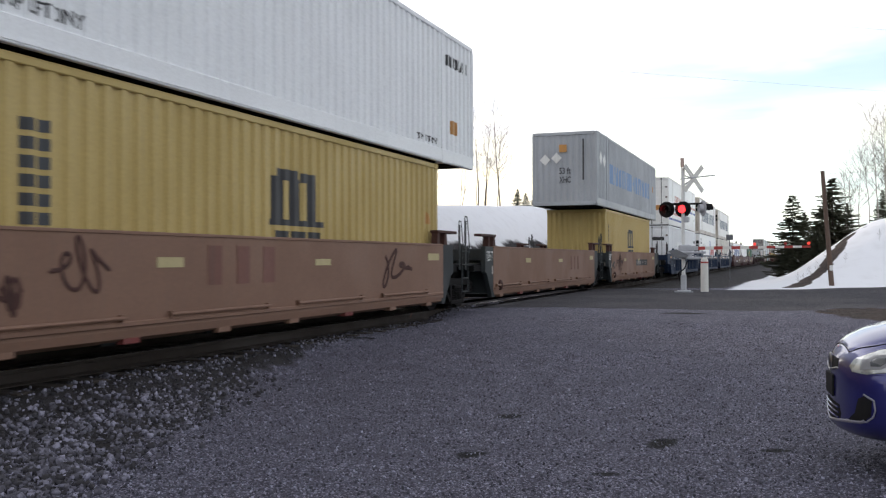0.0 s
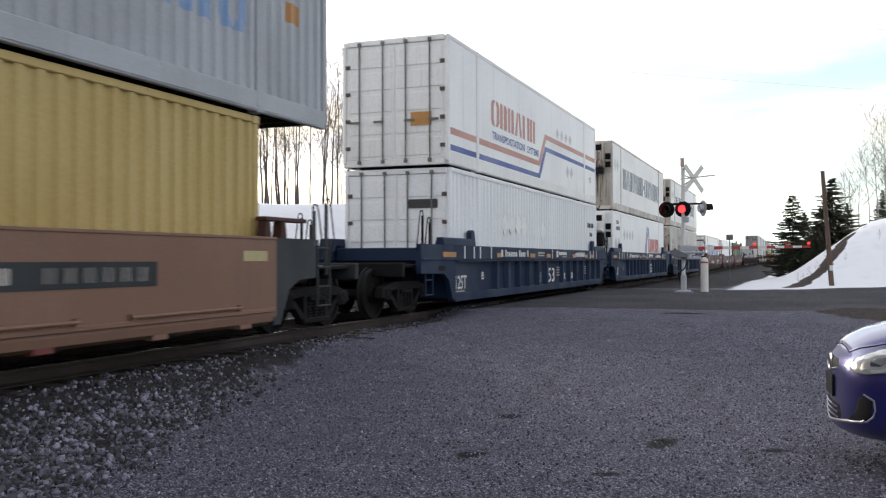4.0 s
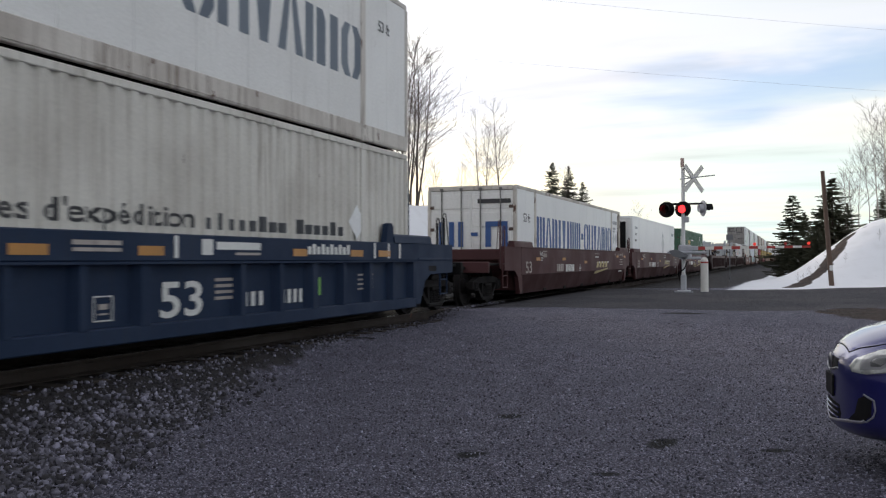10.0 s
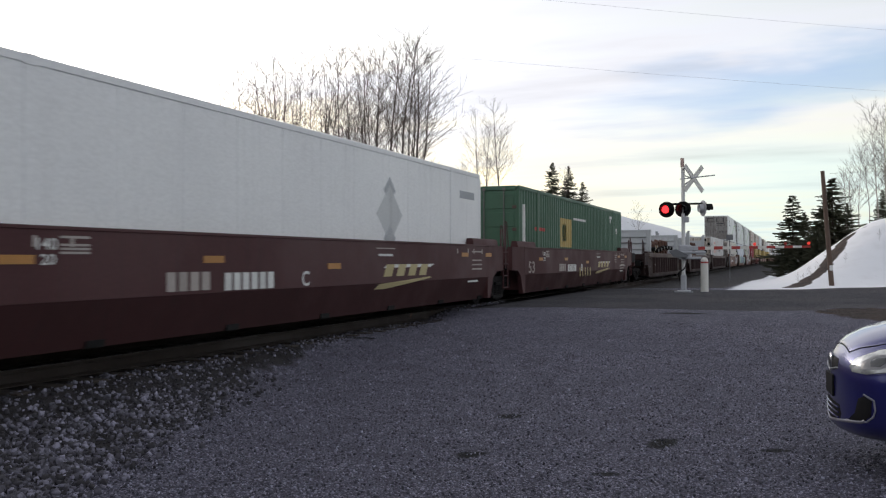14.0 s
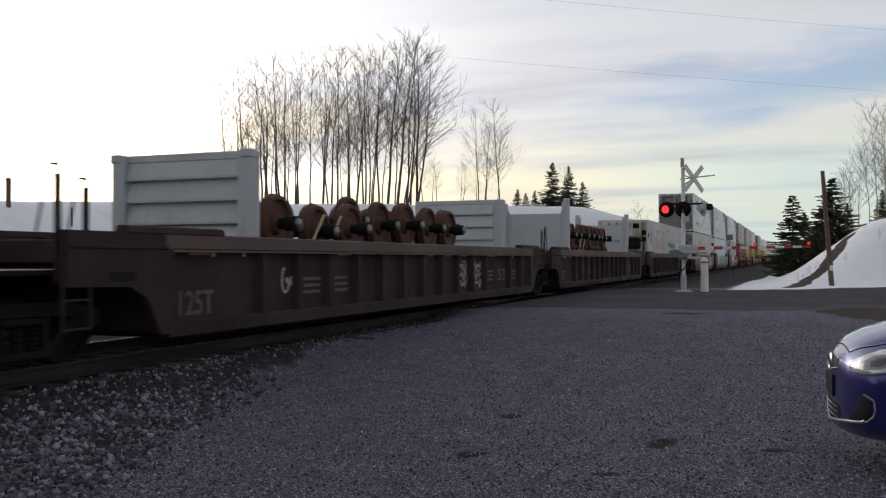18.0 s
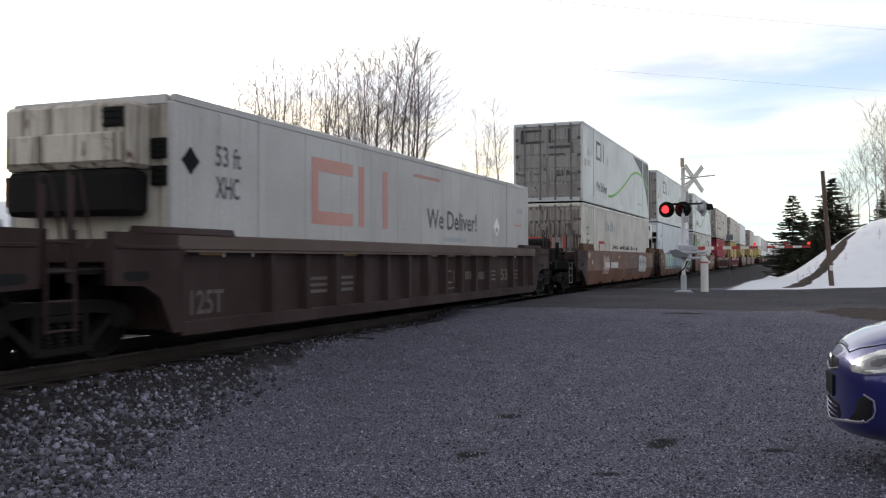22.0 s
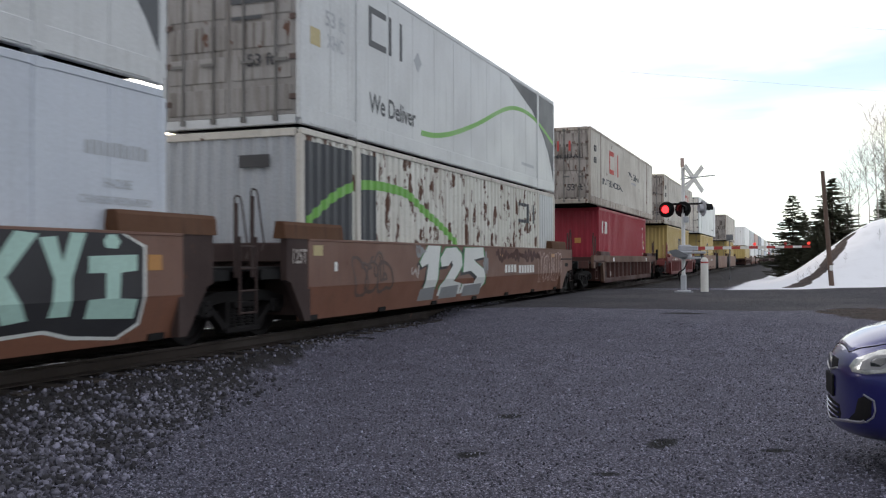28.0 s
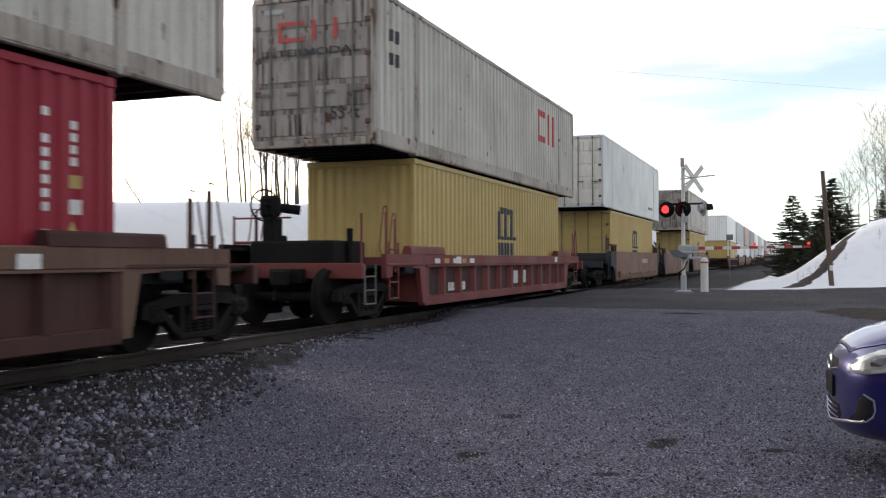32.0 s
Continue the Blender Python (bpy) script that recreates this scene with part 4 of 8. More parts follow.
def knee(x, z):
    """Where a smooth side stands at height z: it leans in below its knee."""
    return x if z >= 0.72 else x - (0.72 - z) * 0.14 / 0.45


def scrawl(ob, y0, y1, z0, z1, mat, seed, stroke, x):
    """A looping sprayed line."""
    rng = random.Random(seed)
    n, loops = 90, rng.uniform(3.2, 4.6)
    a, b, c = rng.uniform(0, 6), rng.uniform(0, 6), rng.uniform(0.6, 1.6)
    pts = []
    for i in range(n + 1):
        t = i / n
        y = y0 + (y1 - y0) * (0.08 + 0.84 * t + 0.13 * math.sin(loops * 6.283 * t + a))
        z = (z0 + z1) / 2 + (z1 - z0) * 0.47 * math.sin(loops * 6.283 * t * c + b) * (0.55 + 0.45 * math.sin(5 * t + a))
        pts.append((min(max(y, y0), y1), min(max(z, z0), z1)))
    v, f = [], []
    for i, (y, z) in enumerate(pts):
        q, p = pts[min(i + 1, n)], pts[max(i - 1, 0)]
        dy, dz = q[0] - p[0], q[1] - p[1]
        ln = math.hypot(dy, dz) or 1
        w = stroke / 2
        v += [(x, y - dz / ln * w, z + dy / ln * w), (x, y + dz / ln * w, z - dy / ln * w), (x + 0.003, y, z)]
    for i in range(n):
        f += [(3 * i, 3 * i + 2, 3 * i + 5, 3 * i + 3), (3 * i + 2, 3 * i + 1, 3 * i + 4, 3 * i + 5)]
    part("sprayed_line", Geo().put(v, f), mat, ob)


def graffiti(ob, ring, mat, lift, X):
    """A sprayed shape on a smooth side; below the knee it follows the slope."""
    def fold(y, z):
        x = X if z >= 0.72 else X - (0.72 - z) * 0.14 / 0.45
        return (x + 0.003 + lift, y, z)
    bm = bmesh.new()
    face = bm.faces.new([bm.verts.new((0, y, z)) for y, z in ring])
    bmesh.ops.bisect_plane(bm, geom=bm.verts[:] + bm.edges[:] + bm.faces[:], plane_co=(0, 0, 0.72), plane_no=(0, 0, 1))
    bmesh.ops.triangulate(bm, faces=bm.faces[:])
    for v in bm.verts:
        v.co = fold(v.co.y, v.co.z)
    bmesh.ops.solidify(bm, geom=bm.faces[:], thickness=0.002)
    me = bpy.data.meshes.new("sprayed_shape")
    bm.to_mesh(me)
    bm.free()
    me.materials.append(None)
    part("sprayed_shape", me, mat, ob)


def floor_geo(half):
    ring = [(-0.2, -half), (0.2, -half)]
    spots = [float(y) for y in np.linspace(-half + 0.3, half - 0.3, 7)]
    for y in spots:
        ring += [(0.2, y - 0.14), (1.36, y - 0.14), (1.36, y + 0.14), (0.2, y + 0.14)]
    ring += [(0.2, half), (-0.2, half)]
    for y in reversed(spots):
        ring += [(-0.2, y + 0.14), (-1.36, y + 0.14), (-1.36, y - 0.14), (-0.2, y - 0.14)]
    return Geo().prism(ring, "z", 0.2, 0.28)


def ring_wheel():
    g = Geo()
    n = 18
    for i in range(n):
        a, b = 2 * math.pi * i / n, 2 * math.pi * (i + 1) / n
        g.tube((0.28 * math.cos(a), 0, 0.28 * math.sin(a)), (0.28 * math.cos(b), 0, 0.28 * math.sin(b)), 0.018, n=6)
    for i in range(5):
        a = 2 * math.pi * i / 5
        g.tube((0, 0, 0), (0.28 * math.cos(a), 0, 0.28 * math.sin(a)), 0.014, n=6)
    g.tube((0, -0.04, 0), (0, 0.1, 0), 0.05, n=8)
    return g
# ------------------------------------------------------------------ the train, car by car
L53, L40 = 16.15, 12.19
LOW, HIGH = 0.285, 3.22
LONG_SIGN = "WAPIVIWB_DHVAPID"      # a row of plain shapes


def bracket(y, z, w, h, s):
    """An open frame."""
    return [(y, z), (y + w, z), (y + w, z + s), (y + s, z + s), (y + s, z + h - s), (y + w, z + h - s), (y + w, z + h), (y, z + h)]


def bracket_sign(y, z, w, h, mat, s=0.16):
    return [("shape", bracket(y, z, w * 0.5, h, s * h), mat)] + [("shape", [(a, z), (a + s * h, z), (a + s * h, z + h), (a, z + h)], mat) for a in (y + w * 0.58, y + w - s * h)]


def sweep(pts, wide):
    """A band of even width along a line of points."""
    lo = [(y, z - wide / 2) for y, z in pts]
    hi = [(y, z + wide / 2) for y, z in reversed(pts)]
    return lo + hi


def rounded(pts, n=5):
    """A smooth line through a few points."""
    out = []
    for i in range(len(pts) - 1):
        p0, p1, p2, p3 = pts[max(0, i - 1)], pts[i], pts[i + 1], pts[min(len(pts) - 1, i + 2)]
        for k in range(n):
            t = k / n
            out.append(tuple(0.5 * (2 * b + (c - a) * t + (2 * a - 5 * b + 4 * c - d) * t * t + (3 * b - a - 3 * c + d) * t ** 3) for a, b, c, d in zip(p0, p1, p2, p3)))
    return out + [pts[-1]]


GREEN_LINE = rounded([(-3.12, 0.50), (-2.35, 0.54), (-1.2, 0.74), (0.5, 1.18), (2.6, 1.83), (3.9, 2.06), (5.3, 2.07), (6.5, 1.89), (7.88, 1.56)])
ARC = rounded([(-7.83, 1.45), (-6.78, 1.95), (-5.68, 2.18), (-3.95, 2.15), (-3.0, 1.86), (-1.93, 1.55), (-0.97, 1.2)])


def deliver(word="We Deliver"):
    """The pearl-grey boxes with a green line and a dark corner."""
    m = bracket_sign(-5.6, 1.75, 1.5, 0.72, "charcoal")
    m += [("word", word, -5.6, -3.42, 0.56, 0.92, "charcoal")]
    m += [("shape", sweep(GREEN_LINE, 0.11), "leaf", 0.007)]
    m += [("shape", [(3.1, 2.79), (4.14, 2.54), (5.5, 2.22), (6.64, 1.68), (7.3, 1.2), (7.7, 0.75), (7.93, 0.4), (7.93, 2.79)], "charcoal", 0.0045)]
    m += [("diamond", -3.3, 1.9, 0.2, "grey"), ("bar", 6.7, 7.1, 2.33, 2.43, "sticker"), ("bar", 7.2, 7.65, 2.33, 2.43, "sticker"), ("bar", 4.3, 5.6, 0.56, 0.64, "grey")]
    m += [("endbar", 0.05, 0.85, 1.95, 2.05, "charcoal"), ("endbar", 0.05, 0.6, 1.7, 1.76, "charcoal"), ("endshape", bracket(-1.0, 2.15, 0.78, 0.5, 0.08), "ink"), ("endbar", 0.050, 0.130, 2.150, 2.650, "ink"), ("endbar", 0.750, 0.830, 2.150, 2.650, "ink"), ("endword", "53 ft", 0.35, 0.85, 0.95, 1.15, "ink")]
    m += [("word", "53 ft", -7.25, -6.55, 1.72, 1.98, "grey"), ("word", "XHC", -7.2, -6.6, 1.36, 1.6, "grey"), ("bar", -7.75, -7.42, 1.32, 1.6, "tag_sand")]
    return m


def old_red_sign(word_y, sign_y, sign_mat="vermilion"):
    """Weathered ribbed boxes with a worn red sign."""
    m = bracket_sign(sign_y, 1.45, 2.0, 0.95, sign_mat, 0.2)
    m += [("endshape", bracket(-0.7, 2.0, 0.55, 0.38, 0.075), "vermilion"), ("endbar", 0.020, 0.095, 2.000, 2.380, "vermilion"), ("endbar", 0.465, 0.540, 2.000, 2.380, "vermilion"),
          ("endword", "INTERMODAL", -1.05, 1.0, 1.72, 1.86, "ink"), ("endword", "53 ft", 0.4, 1.0, 0.5, 0.75, "ink"), ("endbar", -1.0, -0.6, 2.55, 2.63, "grey")]
    if word_y is not None:
        m += [("word", "We Deliver", word_y, word_y + 3.05, 1.62, 1.93, "charcoal"), ("bar", word_y + 0.8, word_y + 2.2, 1.42, 1.5, "grey")]
        m += [("word", "INTERMODAL", sign_y - 1.4, sign_y + 3.25, 0.9, 1.16, "charcoal")]
    m += []
    m += serial(-7.4, -6.85, 2.05, 0.25, 2, "ink") + serial(-7.4, -6.85, 1.6, 0.25, 2, "ink")
    return m


def emblem_block(y):
    """The dark three-legged emblem of the mustard boxes."""
    g = []
    for k in range(3):
        g.append(("bar", y + k * 0.52, y + k * 0.52 + 0.32, 1.44, 2.1, "ink"))
    g += [("bar", y + 0.1, y + 0.78, 2.05, 2.22, "ink"), ("bar", y + 0.86, y + 1.3, 2.05, 2.2, "ink"), ("bar", y - 0.1, y + 1.6, 1.37, 1.46, "ink")]
    g += [("bar", y + 0.06, y + 0.44, 0.95, 1.29, "ink"), ("bar", y + 0.58, y + 0.96, 0.95, 1.29, "ink"), ("bar", y + 1.1, y + 1.45, 0.95, 1.29, "ink")]
    return g


def serial(y0, y1, z, tall, n, mat):
    """A row of small upright bars in place of a number."""
    step = (y1 - y0) / n
    return [("bar", y0 + k * step, y0 + (k + 0.72) * step, z, z + tall * (1 if k % 3 else 0.92), mat) for k in range(n)]


def column(y, wide, mat):
    return [("bar", y, y + wide, 0.45 + k * 0.19, 0.58 + k * 0.19, mat) for k in range(10)]


def cars_of_the_train():
    tan_l = "dusty tan smooth-sided well car"
    # --- three short tan units
    mk = [("word", "125 T", -6.68, -6.2, 1.10, 1.34, "sticker"), ("bar", -6.28, -6.2, 0.78, 0.98, "fade_white"), ("bar", 5.3, 5.9, 1.12, 1.26, "tag_sand"), ("bar", -3.2, -2.7, 1.05, 1.17, "tag_sand"), ("bar", 0.6, 1.1, 1.05, 1.15, "tag_sand")]
    sprayed = [("scrawl", -4.85, -4.0, 0.75, 1.40, "brown", 1, 0.05), ("scrawl", 2.95, 4.5, 0.62, 1.38, "brown", 4, 0.07), ("scrawl", -5.5, -5.2, 0.6, 1.0, "brown", 6, 0.05)]
    well_car("tan", 12.05, 6.1, tan_l + " under two stacked boxes", "end", "truck", mk + sprayed + [("bar", -2.2, -1.9, 0.82, 1.32, "ghost_red"), ("bar", -1.55, -1.25, 0.82, 1.32, "ghost_red"), ("bar", -0.9, -0.6, 0.82, 1.32, "ghost_red")])
    well_car("tan", 27.84, 6.1, tan_l + ", empty, with grab rails", "joint", "truck", mk + [("bar", 2.3 + k * 0.5, 2.45 + k * 0.5, 0.8, 1.25, "ghost_red") for k in range(3)])
    well_car("tan", 43.61, 6.1, tan_l + " under two stacked boxes", "joint", "end", mk + [("bar", 0.05, 3.5, 0.84, 1.12, "slate"), ("word", "40", -6.05, -5.4, 0.74, 1.05, "slate"), ("scrawl", -5.1, -4.2, 0.62, 1.4, "brown", 61, 0.06), ("scrawl", -4.3, -3.4, 0.62, 1.4, "brown", 62, 0.06)] + [("bar", 0.25 + k * 0.3, 0.45 + k * 0.3, 0.9, 1.06, "fade_white") for k in range(4)] + [("bar", 1.75 + k * 0.28, 1.94 + k * 0.28, 0.9, 1.06, "fade_white") for k in range(6)])
    container("white ribbed steel container with black lettering", 12.66, HIGH, L53, "white_steel", "white_steel", True, "door", "white_steel",
              marks=[("word", "TOP LIFT ONLY", 4.65, 5.8, 0.37, 0.5, "ink"), ("bar", 6.6, 6.95, 0.70, 1.0, "amber"), ("strokes", "WPDBAH", 6.3, 7.6, 2.18, 2.42, "ink"), ("word", "TOP LIFT ONLY", -5.92, -4.75, 0.38, 0.54, "ink")])
    yel = "mustard yellow ribbed steel container with a dark emblem"
    container(yel, 12.45, LOW, L40, "yellow", "yellow", True, "door", "yellow", marks=emblem_block(-0.6) + column(-5.35, 0.17, "ink") + column(-5.1, 0.13, "charcoal") + [("shape", [(5.4, 1.6), (5.7, 1.6), (5.55, 1.85)], "amber")])
    container("grey ribbed steel container with pale blue lettering", 43.56, HIGH, L53, "grey", "grey", True, "corr", "grey",
              marks=[("strokes", LONG_SIGN, -5.5, 5.8, 1.05, 1.85, "paleblue"), ("diamond", -7.3, 1.9, 0.28, "sticker"), ("diamond", -6.6, 1.85, 0.28, "sticker"), ("bar", 6.8, 7.2, 1.5, 1.8, "amber"),
                     ("endword", "53 ft", -0.2, 0.25, 1.25, 1.5, "ink"), ("endword", "XHC", -0.2, 0.25, 0.9, 1.15, "ink"), ("endbar", -0.2, 0.1, 2.1, 2.4, "amber"), ("endshape", [(-0.98, 1.82), (-0.77, 1.6), (-0.56, 1.82), (-0.77, 2.04)], "sticker"), ("endshape", [(-0.52, 1.88), (-0.31, 1.66), (-0.10, 1.88), (-0.31, 2.1)], "sticker"), ("endbar", 0.72, 0.78, 1.0, 2.6, "ink")])
    container(yel, 43.61, LOW, L40, "yellow", "yellow", True, "corr", "yellow", marks=emblem_block(-0.6) + column(-5.44, 0.17, "ink"))

    # --- three long blue units
    def blue_marks(y53, letter, fy):
        m = [("word", "125T", -7.80, -7.08, 0.47, 0.78, "sticker"), ("word", "53", y53 - 0.42, y53 + 0.42, 0.44, 0.88, "sticker"), ("bar", -7.8, -7.2, 0.41, 0.44, "fade_white"), ("word", letter, -5.98, -5.8, 0.66, 0.84, "sticker")]
        for y, w in ((-8.9, 0.8), (-5.1, 0.35), (-2.0, 0.5), (-0.15, 0.45), (3.3, 0.4), (5.2, 0.45), (6.3, 0.5)):
            m.append(("bar", y, y + w, 1.19, 1.30, "amber"))
        for y in (-7.55, -6.9, -6.45, -5.6, 0.5, 6.1, 6.7, 7.2):
            m.append(("bar", y, y + 0.07, 1.16, 1.43, "sticker"))
        m += [("bar", 1.05, 1.28, 1.2, 1.40, "sticker"), ("bar", 1.36, 2.4, 1.27, 1.37, "sticker"), ("bar", 1.8, 2.4, 1.2, 1.235, "fade_white")] + [("bar", 3.74 + k * 0.145, 3.84 + k * 0.145, 1.22, 1.34 + 0.04 * (k % 2), "sticker") for k in range(10)] + [("bar", -4.75, -4.6, 1.2, 1.38, "sticker")] + [("bar", -4.4 + k * 0.16, -4.29 + k * 0.16, 1.21, 1.33 + 0.05 * (k in (0, 8, 13)), "sticker") for k in range(14) if k not in (7, 12)] + [("bar", -1.17, -0.43, 1.30, 1.35, "fade_white"), ("bar", -1.17, -0.43, 1.23, 1.27, "fade_white")]
        for z in (0.62, 0.7, 0.78, 0.86):
            m += [("bar", y53 + 0.7, y53 + 1.3, z, z + 0.04, "fade_white"), ("bar", 5.7, 6.3, z, z + 0.03, "fade_white")]
        m += [("bar", y53 + 1.35 + k * 0.2, y53 + 1.45 + k * 0.2, 0.5, 0.70, "sticker") for k in range(3)] + [("bar", y53 + 2.2 + k * 0.17, y53 + 2.285 + k * 0.17, 0.5, 0.70, "sticker") for k in range(5)]
        m += [("bar", fy - 0.15, fy + 0.15, 0.47, 0.485, "sticker"), ("bar", fy - 0.15, fy + 0.15, 0.735, 0.75, "sticker"), ("bar", fy - 0.15, fy - 0.135, 0.485, 0.735, "sticker"), ("bar", fy + 0.135, fy + 0.15, 0.485, 0.735, "sticker"), ("bar", fy - 0.07, fy + 0.07, 0.54, 0.56, "fade_white"), ("bar", fy - 0.07, fy + 0.07, 0.6, 0.66, "fade_white")]
        return m
    bl = "blue well car with ribbed sides, white lettering and amber reflectors"
    well_car("blue", 65.35, 8.1, bl, "end", "truck", blue_marks(0.83, "B", -0.56))
    well_car("blue", 85.03, 8.1, bl, "joint", "truck", blue_marks(2.45, "C", -0.82))
    well_car("blue", 104.62, 8.1, bl, "joint", "end", blue_marks(0.80, "A", -0.58) + [("bar", 3.93, 4.36, 0.58, 0.86, "leaf"), ("bar", -8.0, -7.8, 0.7, 0.9, "tag_sand")])
    band = [(-8.0, 0.34), (-0.2, 0.34), (0.55, 1.22), (7.95, 1.22)]

    def stripe(up, wide):
        a = [(y, z + up) for y, z in band]
        b = [(-8.0, 0.34 + up + wide), (-0.35, 0.34 + up + wide), (0.4, 1.22 + up + wide), (7.95, 1.22 + up + wide)]
        return a + b[::-1]
    container("white smooth container with red and blue bands", 65.35, HIGH, L53, "white", "white_old", False, "door", "white_old",
              marks=[("shape", stripe(0, 0.13), "royal"), ("shape", stripe(0.36, 0.15), "salmon"), ("word", "TRANSPORTATION", -4.9, -1.9, 0.95, 1.15, "royal"), ("word", "SYSTEMS", -1.6, -0.35, 0.95, 1.15, "royal"), ("strokes", "DPBAHB", -5.0, -0.7, 1.3, 1.95, "salmon"),
                     ("diamond", 2.0, 1.95, 0.17, "pearl"), ("diamond", 2.6, 1.95, 0.17, "pearl"), ("diamond", 3.2, 1.95, 0.17, "pearl"), ("diamond", 3.8, 1.95, 0.17, "pearl"), ("diamond", 3.4, 0.85, 0.2, "pearl"), ("diamond", 4.0, 0.85, 0.2, "pearl"), ("word", "53", 6.9, 7.2, 0.75, 0.95, "ink"), ("endbar", 0.4, 0.9, 0.9, 1.2, "amber")])
    container("white ribbed steel container with diamond placards", 65.45, LOW, L53, "white_steel", "white_steel", True, "door", "white_steel",
              marks=[("diamond", -3.9 + k * 0.62, 1.75, 0.3, "white") for k in range(4)] + serial(6.45, 7.55, 2.02, 0.17, 8, "charcoal") + serial(6.8, 7.3, 1.7, 0.14, 4, "charcoal") + [ ("endbar", 0.3, 1.0, 2.0, 2.2, "ink"), ("diamond", 0, 1.7, 0.3, "white")])
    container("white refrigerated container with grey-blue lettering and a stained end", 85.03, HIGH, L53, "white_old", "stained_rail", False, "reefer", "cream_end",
              marks=[("strokes", LONG_SIGN, -5.55, 6.0, 1.05, 1.95, "steelblue"), ("diamond", -7.4, 1.95, 0.3, "pearl"), ("diamond", -6.8, 1.95, 0.3, "pearl"), ("endword", "HI-CUBE", -0.3, 0.25, 0.82, 0.93, "vermilion"), ("endword", "CHASSIS REQUIRED", -0.6, 0.55, 0.64, 0.75, "vermilion")])
    container("white refrigerated container with red lettering and a blue slash", 85.03, LOW, L53, "white", "white", False, "reefer_low", "white_old",
              marks=[("strokes", "APWDBP", 1.9, 5.85, 1.20, 1.92, "vermilion"), ("shape", [(0.85, 1.18), (1.05, 1.18), (1.75, 2.5), (1.55, 2.5)], "royal"), ("shape", [(1.2, 1.18), (1.4, 1.18), (2.0, 2.25), (1.95, 2.5)], "royal"), ("shape", [(2.02, 2.45), (2.2, 2.45), (2.45, 1.95), (2.2, 1.95)], "royal")] + [("diamond", -5.2 + k * 0.75, 1.95, 0.24, "pearl") for k in range(4)] + [("diamond", -7.3, 1.55, 0.26, "pearl"), ("diamond", -6.6, 1.55, 0.26, "pearl"), ]+ serial(-7.15, -6.55, 2.36, 0.17, 4, "ink") + serial(-7.25, -6.35, 2.1, 0.17, 6, "ink"))
    container("soiled white refrigerated container with grey-blue lettering", 104.62, HIGH, L53, "white_old", "stained_rail", False, "reefer", "cream_end",
              marks=[("strokes", LONG_SIGN, -5.55, 6.0, 1.05, 1.95, "steelblue"), ("diamond", -7.4, 1.95, 0.3, "pearl"), ("diamond", -6.8, 1.95, 0.3, "pearl"), ("bar", -7.7, -6.3, 0.35, 0.95, "white"), ("word", "53 ft", 6.7, 7.2, 2.1, 2.3, "ink"), ("endword", "HI-CUBE", -0.3, 0.25, 0.82, 0.93, "vermilion"), ("endword", "CHASSIS REQUIRED", -0.6, 0.55, 0.64, 0.75, "vermilion")])
    container("soiled cream ribbed container with worn red and black marks", 104.62, LOW, L53, "cream", "cream", True, "door", "cream_end",
              marks=bracket_sign(-4.3, 1.05, 1.5, 0.75, "vermilion", 0.15) + [("word", "Services d'exp\u00e9dition", -3.2, 1.15, 1.18, 1.52, "ink")] + [("bar", 1.4 + k * 0.265, 1.56 + k * 0.265, 1.25, 1.40 + 0.07 * (k % 4 == 1), "charcoal") for k in range(15) if k % 9 != 8] + [("bar", -4.2 + k * 0.35, -4.05 + k * 0.35, 2.1, 2.45 - 0.08 * (k % 3), "grey") for k in range(5)] + [("word", "53 ft", -7.3, -6.7, 1.82, 2.08, "ink"), ("word", "XHC", -7.3, -6.7, 1.42, 1.68, "ink"), ("diamond", 5.8, 1.5, 0.3, "white"), ("endshape", bracket(-0.8, 1.3, 0.6, 0.42, 0.07), "vermilion"), ("endbar", 0.050, 0.120, 1.300, 1.720, "vermilion"), ("endbar", 0.530, 0.600, 1.300, 1.720, "vermilion")])

    # --- three long maroon units
    def maroon_marks(letter):
        m = [("word", "53", -7.75, -7.1, 0.75, 1.08, "fade_white"), ("word", letter, -0.95, -0.72, 0.74, 0.97, "sticker")] + [("bar", -4.15 + k * 0.23, -3.98 + k * 0.23, 0.76, 0.99, "fade_white") for k in range(4)] + [("bar", -2.96 + k * 0.21, -2.81 + k * 0.21, 0.74, 0.97, "sticker") for k in range(6)] + [
             ("shape", [(2.0, 0.99), (4.3, 0.99), (4.5, 1.05), (2.2, 1.05)], "sticker", 0.0), ("shape", [(1.55, 0.56), (4.3, 0.77), (4.3, 0.80), (1.85, 0.70)], "tag_sand", 0.0)]
        m += [("shape", [(2.0 + k * 0.56, 0.83), (2.36 + k * 0.56, 0.83), (2.5 + k * 0.56, 1.05), (2.14 + k * 0.56, 1.05)], "tag_sand", 0.001) for k in range(4)]
        for y, z in ((-6.62, 1.1), (-3.42, 1.1), (-0.12, 0.99), (6.2, 1.2), (7.9, 1.2)):
            m.append(("bar", y, y + 0.44, z, z + 0.09, "amber"))
        m += [("word", "140", -6.15, -5.88, 1.24, 1.36, "sticker"), ("word", "20", -6.1, -5.9, 1.09, 1.2, "sticker")]
        for y in (-6.2, -5.7, 5.9, 6.6, 7.0, 7.6):
            m.append(("bar", y, y + 0.05, 1.27, 1.38, "fade_white"))
        for z in (0.9, 1.0, 1.1, 1.3):
            m += [("bar", 6.9, 7.6, z, z + 0.035, "fade_white"), ("bar", -5.84, -5.42, z * 0.4 + 0.84, z * 0.4 + 0.865, "fade_white")]
        m += [("bar", 1.8, 2.4, 1.2, 1.24, "sticker"), ("bar", 1.7, 2.5, 1.33, 1.35, "fade_white"), ("bar", 6.6, 7.3, 0.62, 0.66, "sticker")]
        return m
